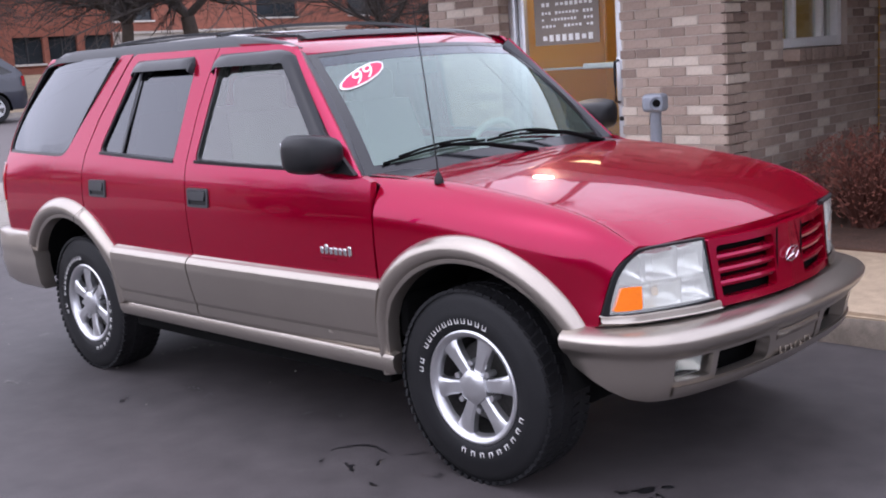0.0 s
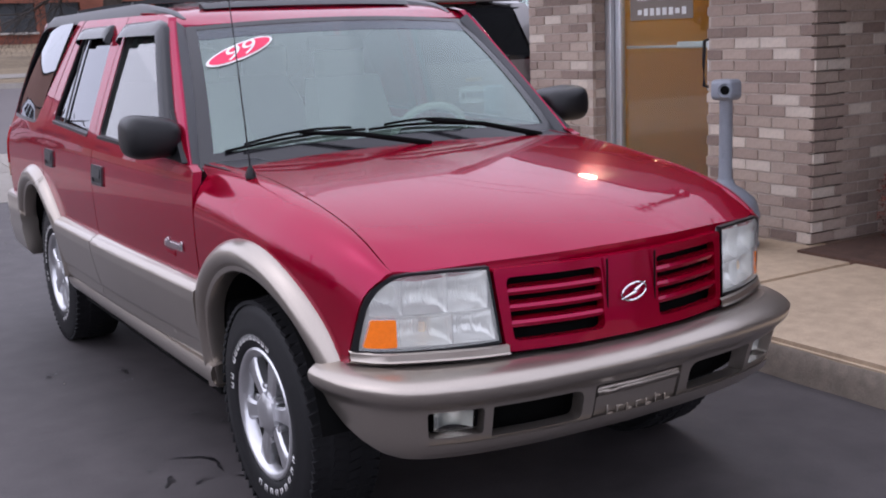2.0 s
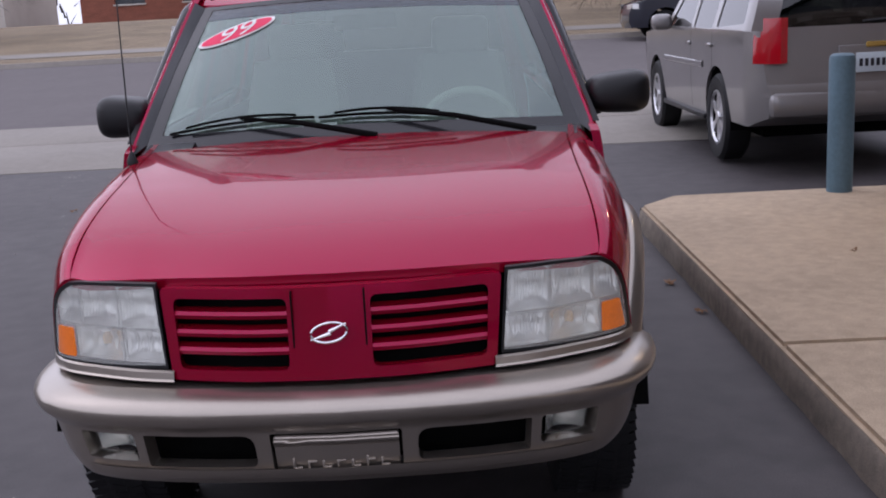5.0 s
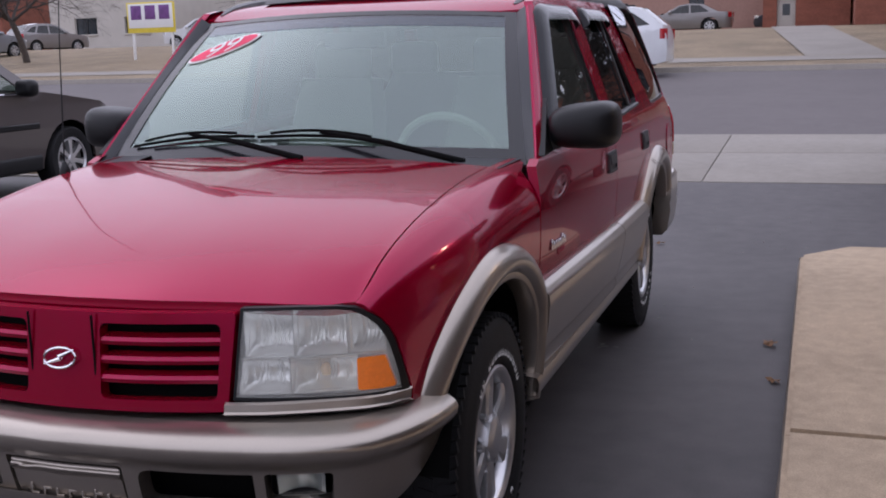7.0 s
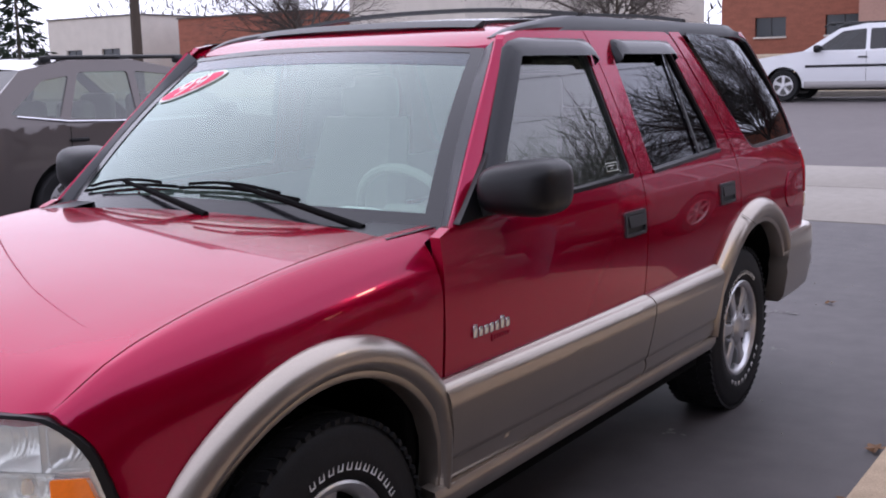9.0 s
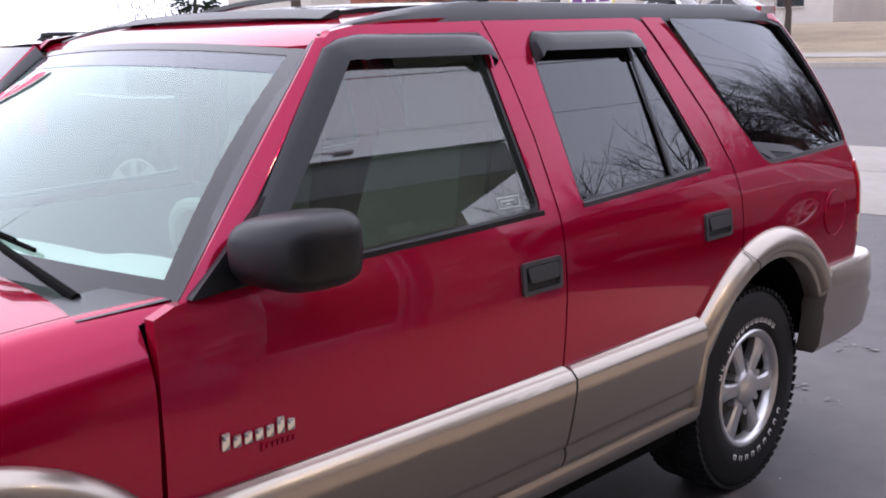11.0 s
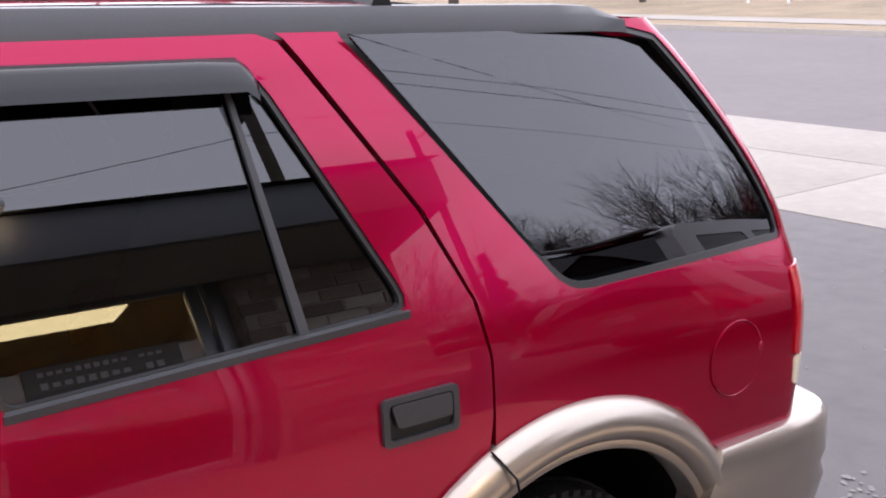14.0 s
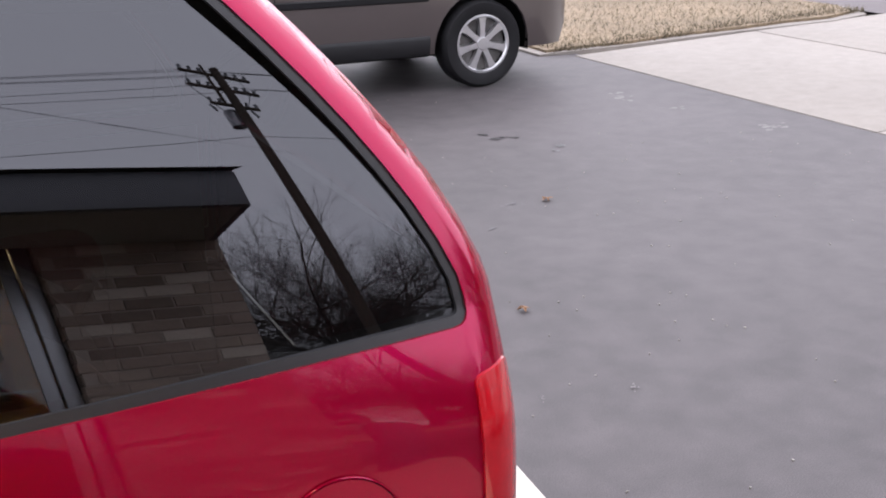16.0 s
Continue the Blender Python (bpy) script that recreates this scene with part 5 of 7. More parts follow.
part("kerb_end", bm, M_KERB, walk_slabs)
blob_sheet("planting_bed", [(-1.20, 3.0), (6.0, 2.86), (6.0, 5.6), (-1.2, 5.6)], 0.0, 0.175, mat("bark_mulch", (0.085, 0.045, 0.03), 0.95, 0, 0.5, 9, 60, bump=0.01), "dark bark mulch planting bed by the wall", "planting bed", False)

# ---- shop building ----
M_FASCIA = mat("grey_fascia_paint", (0.13, 0.135, 0.15), 0.6, 0, 0.1, 3, 40)
M_SOFFIT = mat("soffit_paint", (0.24, 0.23, 0.21), 0.7, 0, 0.1, 3, 40)
M_SHINGLE = mat("asphalt_shingle", (0.09, 0.085, 0.085), 0.95, 0, 0.3, 4, 30, bump=0.004, flecks=0.3)
M_ALU = mat("brushed_aluminium", (0.55, 0.56, 0.58), 0.38, 0.7, 0.06, 4, 90)
M_OCHRE = mat("ochre_wall_paint", (0.72, 0.42, 0.07), 0.7, 0, 0.06, 2, 30)
M_WOOD = mat("orange_wood", (0.42, 0.16, 0.035), 0.5, 0, 0.25, 3, 40, stretch=(1, 1, 8))
M_WHITE_PAINT = mat("white_paint", (0.78, 0.78, 0.77), 0.5, 0, 0.05, 4, 50)
M_TILE = mat("brown_entry_floor", (0.12, 0.075, 0.05), 0.6, 0, 0.2, 4, 40)


def wall_core(name, pieces, label):
    w = tagged(new(name), label, "wall", kind="structure")
    for c, s in pieces:
        part("masonry", box(c, s), M_MORTAR, w)
    return w


TOP = 2.44
front_wall = wall_core("wall_front", [((-3.66, 3.335, 1.29), (0.76, 0.25, 2.30)), ((-1.715, 3.335, 1.29), (0.81, 0.25, 2.30)), ((-2.70, 3.335, 2.38), (1.16, 0.25, 0.12))], "mottled brown brick shop wall with pale bricks")
side_wall = wall_core("wall_side", [((-1.415, 3.735, 1.29), (0.27, 0.53, 2.30)), ((-1.415, 5.34, 1.29), (0.27, 0.58, 2.30)), ((-1.415, 4.525, 0.76), (0.27, 1.05, 1.24)), ((-1.415, 4.525, 2.35), (0.27, 1.05, 0.18))], "mottled brown brick side wall with a window")
end_wall = wall_core("wall_end", [((-3.91, 7.0, 1.29), (0.25, 7.08, 2.30))], "brown brick end wall")
bay_wall = wall_core("wall_bay", [((2.4, 5.75, 1.29), (7.3, 0.25, 2.30))], "mottled brown brick wall behind shrubs")
tagged(part("wall_back", box((0.9, 10.6, 1.29), (9.9, 0.2, 2.30)), M_OCHRE, None), "ochre painted back wall", "wall", kind="structure")
slab("floor", -3.78, 6.0, 3.32, 10.6, 0.02, 0.165, M_TILE, "brown entry floor", "floor")
tagged(part("ceiling", box((-1.6, 6.9, 2.47), (4.4, 7.1, 0.06)), M_WHITE_PAINT, None), "white ceiling panel", "ceiling", kind="structure")
tagged(part("wall_entry", box((-2.62, 5.2, 1.29), (2.1, 0.1, 2.28)), M_OCHRE, None), "ochre painted entry wall", "wall", kind="structure")
tagged(part("wall_passage", box((-3.70, 4.3, 1.29), (0.06, 1.7, 2.28)), M_OCHRE, None), "ochre painted passage wall", "wall", kind="structure")
tagged(part("wall_lobby", box((-1.72, 4.3, 1.29), (0.06, 1.7, 2.28)), M_OCHRE, None), "ochre painted lobby wall", "wall", kind="structure")
tagged(part("baseboard", box((-2.7, 5.138, 0.23), (1.9, 0.02, 0.13), 0.004), M_WOOD, None), "orange wooden baseboard", "baseboard", kind="structure")
shelf = thing("notice_frame", "orange wooden frame on the ochre wall", "frame", at=(-2.7, 5.135, 1.55))
for c, s in (((0, 0, 0.22), (0.95, 0.03, 0.06)), ((0, 0, -0.22), (0.95, 0.03, 0.09)), ((-0.45, 0, 0), (0.06, 0.03, 0.40)), ((0.45, 0, 0), (0.06, 0.03, 0.40))):
    part("rail", box(c, s, 0.006), M_WOOD, shelf)
part("board", box((0, 0.006, 0), (0.86, 0.012, 0.38)), mat("dark_board", (0.05, 0.045, 0.04), 0.7), shelf)
il = thing("ceiling_light", "long white fluorescent ceiling light, lit", "light", at=(-2.6, 4.2, 2.42))
part("housing", box((0, 0, 0), (1.2, 0.30, 0.04), 0.008), M_WHITE_PAINT, il)
part("diffuser", box((0, 0, -0.026), (1.12, 0.24, 0.012), 0.004), mat("lit_diffuser", (0.9, 0.85, 0.7), 0.5, emit=(1.0, 0.74, 0.36), strength=9), il)
part("hall_light", box((-1.0, 7.5, 2.43), (1.2, 0.3, 0.02)), mat("lit_panel", (0.9, 0.85, 0.7), 0.5, emit=(1.0, 0.80, 0.48), strength=8), None)
tagged(bpy.data.objects["hall_light"], "white fluorescent ceiling light, lit", "light")

# door
dr = tagged(new("door_1"), "aluminium framed glass shop door, closed", "door", kind="structure")
for nm, c, s in (("jamb", (-3.235, 3.37, 1.24), (0.065, 0.10, 2.16)), ("jamb", (-2.165, 3.37, 1.24), (0.065, 0.10, 2.16)), ("head", (-2.70, 3.37, 2.29), (1.005, 0.10, 0.06)), ("sill", (-2.70, 3.36, 0.172), (1.10, 0.13, 0.02)),
                 ("stile", (-3.165, 3.375, 1.22), (0.06, 0.045, 2.05)), ("stile", (-2.235, 3.375, 1.22), (0.06, 0.045, 2.05)), ("bottom_rail", (-2.70, 3.375, 0.26), (0.87, 0.045, 0.13)), ("top_rail", (-2.70, 3.375, 2.20), (0.87, 0.045, 0.09))):
    part(nm, box(c, s, 0.004), M_ALU, dr)
p = part("pane", box((-2.70, 3.375, 1.24), (0.87, 0.008, 1.83)), M_GLASS_PLAIN, dr)
p.visible_shadow = False
part("push_bar", box((-2.42, 3.43, 1.345), (0.42, 0.03, 0.045), 0.008), M_ALU, dr)
part("push_rail", box((-2.70, 3.41, 1.335), (0.86, 0.02, 0.018), 0.004), M_ALU, dr)
part("pull_handle", tube([(-2.245, 3.345, 1.07), (-2.245, 3.295, 1.08), (-2.245, 3.29, 1.22), (-2.245, 3.295, 1.37), (-2.245, 3.345, 1.38)], 0.011, 8), M_BLACK, dr, "black pull handle")
part("handle_plate", box((-2.235, 3.345, 1.225), (0.055, 0.012, 0.36), 0.004), M_ALU, dr)
part("lock", cyl((-2.235, 3.352, 0.95), (-2.235, 3.34, 0.95), 0.018, seg=12), M_BLACK, dr)
# added sheet: the dark see-through and mirrored tone of the pane, as colour
sg_ = part("sign_panel", box((-2.73, 3.366, 1.72), (0.62, 0.004, 0.40)), mat("painted_glass_tone", (0.20, 0.165, 0.135), 0.3), dr, "added sheet painting the glass's dark tone, with white lettering")
for row, (z, hgt, n) in enumerate(((1.575, 0.050, 8), (1.665, 0.022, 14), (1.715, 0.022, 16), (1.765, 0.024, 15), (1.83, 0.03, 11), (1.885, 0.022, 14))):
    rnd = random.Random(row)
    bm = bmesh.new()
    wd = 0.50 / n
    for i in range(n):
        if rnd.random() < 0.10 and row:
            continue
        add_box(bm, (-2.97 + wd * (i + 0.5), 3.362, z), (wd * 0.62, 0.003, hgt * (1 if rnd.random() < 0.6 else 0.7)))
    part("lettering", bm, M_WHITE_PAINT, sg_)

# window in the side wall
wd_ = tagged(new("window_1"), "white framed window with a brick sill", "window", kind="structure")
for nm, c, s in (("window_frame", (-1.37, 4.035, 1.82), (0.09, 0.07, 0.88)), ("window_frame", (-1.37, 5.015, 1.82), (0.09, 0.07, 0.88)), ("window_frame", (-1.37, 4.525, 1.42), (0.09, 0.91, 0.07)), ("window_frame", (-1.37, 4.525, 2.23), (0.09, 0.91, 0.06)), ("mullion", (-1.372, 4.30, 1.82), (0.07, 0.05, 0.75)), ("mullion", (-1.372, 4.75, 1.82), (0.07, 0.05, 0.75))):
    part(nm, box(c, s, 0.006), M_WHITE_PAINT, wd_)
p = part("pane", box((-1.385, 4.525, 1.82), (0.006, 0.9, 0.76)), M_GLASS_PLAIN, wd_)
p.visible_shadow = False
for i in range(10):
    part("sill_brick", box((-1.26, 3.995 + 0.1045 * (i + 0.5), 1.335), (0.22, 0.095, 0.085), 0.006, pose(0, 0, 0)), M_BRICKS[1], wd_)
part("blind", box((-1.46, 4.525, 1.82), (0.01, 0.95, 0.8)), M_OCHRE, wd_)

# eave and roof
roof = tagged(new("roof"), "low grey roof with a wide boxed eave", "roof", kind="structure")
EX0, EX1, EY0, EY1, EZ = -4.02, 8.0, 2.66, 11.0, 2.12
for c, sz in (((0.5 * (EX0 + EX1), 0.5 * (EY0 + 3.2), EZ + 0.015), (EX1 - EX0 - 0.04, 3.2 - EY0 - 0.04, 0.03)), ((0.5 * (EX1 - 1.25), 4.4, EZ + 0.015), (EX1 + 1.22, 2.38, 0.03)), ((0.5 * (EX0 - 4.06), 7.1, EZ + 0.015), (0.05, 7.7, 0.03))):
    part("soffit", box(c, sz), M_SOFFIT, roof)
part("fascia", box(((EX0 + EX1) / 2, EY0, EZ + 0.10), (EX1 - EX0, 0.03, 0.20), 0.004), M_FASCIA, roof)
part("fascia", box((EX0, (EY0 + EY1) / 2, EZ + 0.10), (0.03, EY1 - EY0, 0.20), 0.004), M_FASCIA, roof)
RZ = EZ + 0.205
part("covering", loft([[(EX0 - 0.04, EY0 - 0.05, RZ), (EX0 - 0.04, 6.8, RZ + 1.2), (EX0 - 0.04, EY1, RZ)], [(EX1, EY0 - 0.05, RZ), (EX1, 6.8, RZ + 1.2), (EX1, EY1, RZ)]]), M_SHINGLE, roof)
part("gable", loft([[(EX0 + 0.02, EY0, RZ - 0.02), (EX0 + 0.02, 6.8, RZ - 0.02), (EX0 + 0.02, EY1, RZ - 0.02)], [(EX0 + 0.02, EY0, RZ - 0.01), (EX0 + 0.02, 6.8, RZ + 1.18), (EX0 + 0.02, EY1, RZ - 0.01)]]), M_FASCIA, roof)
wl = thing("flood_lamp", "small warm flood lamp on the fascia, lit", "lamp", at=(-2.2, 2.62, 2.30))
part("bracket", box((0, 0.012, 0.0), (0.07, 0.02, 0.07), 0.004), M_ALU, wl)
part("lamp_head", box((0, -0.03, 0.035), (0.22, 0.08, 0.035), 0.01), M_ALU, wl)
part("diffuser", box((0, -0.035, 0.0), (0.17, 0.06, 0.04), 0.012), mat("lit_globe", (0.9, 0.8, 0.6), 0.4, emit=(1.0, 0.74, 0.40), strength=60), wl)

# ---- things on the walk ----
M_GREYPLASTIC = mat("grey_moulded_plastic", (0.22, 0.24, 0.28), 0.55, 0, 0.12, 5, 90, bump=0.0006)
ash = thing("smoking_receptacle", "grey plastic smoking receptacle with a tall neck", "ash bin", at=(-1.60, 2.83, 0.16))
part("base", add_lathe(bmesh.new(), [(0.0, 0.0), (0.185, 0.0), (0.200, 0.012), (0.200, 0.03), (0.193, 0.035), (0.196, 0.17), (0.202, 0.18), (0.202, 0.205), (0.194, 0.215), (0.19, 0.25), (0.180, 0.275)], 40, "z"), M_GREYPLASTIC, ash)
part("bell", add_lathe(bmesh.new(), [(0.182, 0.27), (0.170, 0.295), (0.11, 0.345), (0.06, 0.375), (0.045, 0.41)], 40, "z"), M_GREYPLASTIC, ash)
part("neck", add_lathe(bmesh.new(), [(0.046, 0.39), (0.040, 0.42), (0.038, 0.88), (0.05, 0.90)], 24, "z"), M_GREYPLASTIC, ash)
hd = part("head", box((0, 0, 0.935), (0.15, 0.13, 0.12), 0.03, seg=4), M_GREYPLASTIC, ash)
part("opening", add_lathe(bmesh.new(), [(0.0, 0.02), (0.026, 0.0), (0.040, -0.008), (0.048, 0.0), (0.048, 0.02)], 24), M_GREYPLASTIC, hd).matrix_local = pose(0.035, -0.066, 0.935, 0, 0, 28)
part("dark_hole", cyl((0.040, -0.072, 0.935), (0.03, -0.05, 0.935), 0.026, seg=20), M_DARK, hd)
ash.matrix_world = pose(-1.60, 2.83, 0.16, 0, 0, 10)
bol = thing("bollard", "blue-grey painted steel bollard", "bollard", at=(-4.10, 2.90, 0.16))
part("post", add_lathe(bmesh.new(), [(0.084, -0.1), (0.084, 0.88), (0.078, 0.905), (0.06, 0.918), (0.0, 0.922)], 32, "z"), mat("blue_grey_paint", (0.085, 0.15, 0.19), 0.5, 0, 0.2, 3, 40), bol)
M_STEM = mat("barberry_stem", (0.10, 0.035, 0.025), 0.9, 0, 0.3, 8, 60)
M_SHRUBLEAF = mat("rust_leaf", (0.17, 0.05, 0.03), 0.85, 0, 0.4, 8, 60, rand=0.5)


def shrub(at, r, h, seed):
    rnd = random.Random(seed)
    t = thing("shrub", "leafless rust-brown barberry shrub in the bed", "shrub", group="shrubs along the wall", at=at)
    bm = bmesh.new()
    verts, faces = [], []
    for i in range(300):
        a, q = rnd.uniform(0, 2 * math.pi), rnd.random() ** 0.6
        top = Vector((math.cos(a) * r * q, math.sin(a) * r * q, h * (1 - 0.45 * q * q) * rnd.uniform(0.6, 1.05)))
        mid = Vector((top.x * 0.45 + rnd.uniform(-0.05, 0.05), top.y * 0.45 + rnd.uniform(-0.05, 0.05), top.z * 0.55))
        base = Vector((rnd.uniform(-0.08, 0.08), rnd.uniform(-0.08, 0.08), 0))
        pts = [(base, 0.006), (mid, 0.004), (top, 0.0015)]
        for (p, ra), (q2, rb) in zip(pts, pts[1:]):
            k = len(verts)
            for c, rr in ((p, ra), (q2, rb)):
                for m in range(3):
                    verts.append((c.x + rr * math.cos(2.1 * m), c.y + rr * math.sin(2.1 * m), c.z))
            for m in range(3):
                faces.append((k + m, k + (m + 1) % 3, k + 3 + (m + 1) % 3, k + 3 + m))
    me = bpy.data.meshes.new("stems")
    me.from_pydata(verts, [], faces)
    me.materials.append(M_STEM)
    o = new("stems", me)
    o.parent = t
    o["kind"] = "stuff"
    verts, faces = [], []
    for i in range(4200):
        a, q = rnd.uniform(0, 2 * math.pi), rnd.random() ** 0.5
        zf = rnd.random() ** 0.55
        c = Vector((math.cos(a) * r * q, math.sin(a) * r * q, h * (1 - 0.45 * q * q) * (0.15 + 0.9 * zf)))
        d = Vector((rnd.uniform(-1, 1), rnd.uniform(-1, 1), rnd.uniform(-0.6, 1))).normalized()
        e = d.orthogonal().normalized()
        s = rnd.uniform(0.005, 0.014)
        k = len(verts)
        verts += [c - d * s, c + e * s * 0.5, c + d * s * 1.6, c - e * s * 0.5]
        faces.append((k, k + 1, k + 2, k + 3))
    me = bpy.data.meshes.new("leaves")
    me.from_pydata(verts, [], faces)
    me.materials.append(M_SHRUBLEAF)
    o = new("leaves", me)
    o.parent = t
    o["kind"] = "stuff"


for i, (x, y, r, h) in enumerate(((-0.55, 3.75, 0.55, 0.66), (0.45, 3.7, 0.62, 0.72), (1.5, 3.8, 0.62, 0.75), (-0.3, 4.7, 0.6, 0.75), (0.8, 4.7, 0.6, 0.8))):
    shrub((x, y, 0.17), r, h, 30 + i)

# ---- other vehicles ----
M_TAUPE = mat("taupe_metallic_paint", (0.10, 0.082, 0.078), 0.35, 0.5, 0.05, 3, 300, coat=1, coat_rough=0.03)
M_SILVER = mat("silver_metallic_paint", (0.23, 0.217, 0.212), 0.35, 0.6, 0.05, 3, 300, coat=1, coat_rough=0.04)
M_CARWHITE = mat("white_car_paint", (0.66, 0.67, 0.69), 0.3, 0, 0.03, 3, 100, coat=1)
M_CARBLACK = mat("dark_blue_car_paint", (0.015, 0.018, 0.03), 0.3, 0.2, 0.05, 3, 100, coat=1)
M_CARGREY = mat("grey_car_paint", (0.22, 0.23, 0.25), 0.3, 0.4, 0.05, 3, 100, coat=1)
M_CARRED = mat("red_car_paint", (0.35, 0.02, 0.03), 0.3, 0.2, 0.05, 3, 100, coat=1)


def spoke_wheel(parent, at, R, W, rim_r, spokes, side):
    w = part("wheel", add_lathe(bmesh.new(), [(rim_r * 0.75, -W / 2), (rim_r, -W / 2), (rim_r * 0.95, 0.0), (rim_r * 0.9, W * 0.25), (0.0, W * 0.12)], 32), M_ALLOY_DARK, parent)
    part("tyre", add_lathe(bmesh.new(), [(rim_r, -W * 0.45), (rim_r * 1.1, -W / 2), (R * 0.93, -W / 2), (R, -W * 0.36), (R, W * 0.36), (R * 0.93, W / 2), (rim_r * 1.1, W / 2), (rim_r, W * 0.45)], 48), M_RUBBER, w)
    part("rim_lip", add_lathe(bmesh.new(), [(rim_r, W * 0.42), (rim_r * 1.01, W * 0.47), (rim_r * 0.95, W * 0.48), (rim_r * 0.90, W * 0.40)], 40), M_ALLOY, w)
    for i in range(spokes):
        m = pose(0, 0, 0, 0, 360 * i / spokes, 0)
        rows = []
        for r, hw in ((0.10, 0.16), (0.45, 0.13), (0.75, 0.16), (0.93, 0.24)):
            r, hw = r * rim_r, hw * rim_r * 6.0 / spokes
            rows.append([m @ Vector((-hw, W * 0.25, r)), m @ Vector((-hw * 0.8, W * 0.42, r)), m @ Vector((hw * 0.8, W * 0.42, r)), m @ Vector((hw, W * 0.25, r))])
        part("spoke", loft(rows), M_ALLOY, w)
    part("hub_cap", add_lathe(bmesh.new(), [(0.0, W * 0.47), (rim_r * 0.2, W * 0.46), (rim_r * 0.26, W * 0.36)], 20), M_ALLOY, w)
    w.matrix_local = pose(*at, 0, 0, 0 if side > 0 else 180)


def vehicle(name, label, at, rz, W, wb, sil, wins, paint, cat="car", R=0.35, rim=0.23, spokes=7, belt=1.1, rack=False, lower=None, tail=None, head=None, group="", near=True, roof_z=None, tint=None):
    """sil: the upper outline from the front's foot to the rear's foot as (x, z, kind of the stretch that begins there); the front axle is x = 0."""
    v = thing(name, label, cat, group=group, at=at, rz=rz)
    hw = W / 2

    def sy(x, z):
        y = hw - 0.10 * max(0.0, (0.75 - z) / 0.5) ** 2 * 0.5 - max(0.0, z - belt) * 0.30 - 0.02 * max(0.0, z - belt + 0.15)
        x0, x1 = max(p[0] for p in sil), min(p[0] for p in sil)
        for d in (x0 - x, x - x1):
            if d < 0.35:
                y -= 0.16 * (1 - max(0.0, d) / 0.35) ** 2
        return y

    for sg in (1, -1):
        m = lambda u, vv, w: (u, sg * (sy(u, vv) + w), vv)
        arches = [[(cx + (R + 0.07) * math.cos(radians(a)), R + (R + 0.07) * math.sin(radians(a))) for a in range(-60, 241, 15)] for cx in (0, -wb)]
        side = part("body_side", panel([(p[0], p[1]) for p in sil], m, 0.18, 0.12, 0.03, [list(w) for w in wins] + arches), paint, v)
        for w in wins:
            pn = part("window", panel(list(w), lambda u, vv, ww: (u, sg * (sy(u, vv) - 0.010 + ww), vv), 0.3, 0.3, 0.003, roll=0), tint or M_GLASS_CAR, side)
            pn.visible_shadow = False
        for cx in (0, -wb):
            part("wheel_housing", loft([[(cx + (R + 0.075) * math.cos(radians(a)), sg * y, R + (R + 0.075) * math.sin(radians(a))) for y in (hw - 0.02, hw - 0.35)] for a in range(-10, 191, 20)]), M_DARK, v)
            spoke_wheel(v, (cx, sg * (hw - 0.115), R), R, 0.23, rim, spokes, sg)
        mx = wins[0][0][0] - 0.05
        pod = bmesh.new()
        add_box(pod, (mx, sg * (hw + 0.10), belt + 0.06), (0.16, 0.22, 0.17), 0.06, seg=4)
        part("mirror", pod, M_BLACK if lower else paint, v)
        if near:
            for k in (0, 1):
                hx = wins[k][-1][0] + 0.02
                part("door_handle", box((hx, sg * (sy(hx, belt - 0.14) + 0.012), belt - 0.14), (0.20, 0.03, 0.035), 0.012), M_BLACK if tail != "tall" else paint, v)
                gx = wins[k][-1][0] - 0.06
                part("door_gap", loft([[(gx + dx, sg * (sy(gx, z) + 0.002), z) for dx in (-0.004, 0.004)] for z in lin(0.42, belt - 0.02, 8)]), M_DARK, v)
            if lower:
                part("cladding", loft([[(x, sg * (sy(x, z) + w), z) for z, w in ((0.28, -0.02), (0.30, 0.02), (0.42, 0.02), (0.45, 0.0))] for x in lin(-R - 0.12, -wb + R + 0.12, 6)]), lower, v)
            part("trim_strip", loft([[(x, sg * (sy(x, z) + w), z) for z, w in ((belt - 0.36, 0.001), (belt - 0.35, 0.012), (belt - 0.31, 0.012), (belt - 0.30, 0.001))] for x in lin(-R - 0.14, -wb + R + 0.14, 6)]), M_BLACK if lower else paint, v)
        if rack:
            rz_ = roof_z or max(p[1] for p in sil)
            part("roof_rail", tube([(wins[0][1][0] - 0.1, sg * (hw - 0.34), rz_ - 0.05), (wins[0][1][0] - 0.25, sg * (hw - 0.33), rz_ + 0.03), (wins[-1][2][0] + 0.1, sg * (hw - 0.33), rz_ + 0.02), (wins[-1][2][0] - 0.05, sg * (hw - 0.34), rz_ - 0.08)], 0.02, 8), M_BLACK, v)
            for fx in (wins[0][1][0] - 0.3, (wins[0][1][0] + wins[-1][2][0]) / 2, wins[-1][2][0] + 0.1):
                part("rail_foot", box((fx, sg * (hw - 0.33), rz_), (0.12, 0.05, 0.07), 0.02), M_BLACK, v)
        xe = min(p[0] for p in sil)
        xf = max(p[0] for p in sil)
        tz0, tz1 = (belt - 0.26, belt + 0.10) if tail == "tall" else (belt - 0.22, belt + 0.02)
        part("tail_lamp", loft([[(x, sg * y, z) for x, y in ((xe + 0.16, sy(xe + 0.16, z) + 0.008), (xe + 0.05, sy(xe + 0.05, z) + 0.010), (xe - 0.005, hw - 0.22), (xe + 0.02, hw - 0.28))] for z in (tz0, (tz0 + tz1) / 2, tz1)]), M_REDLENS, v, "red tail lamp")
        hz = belt - 0.32
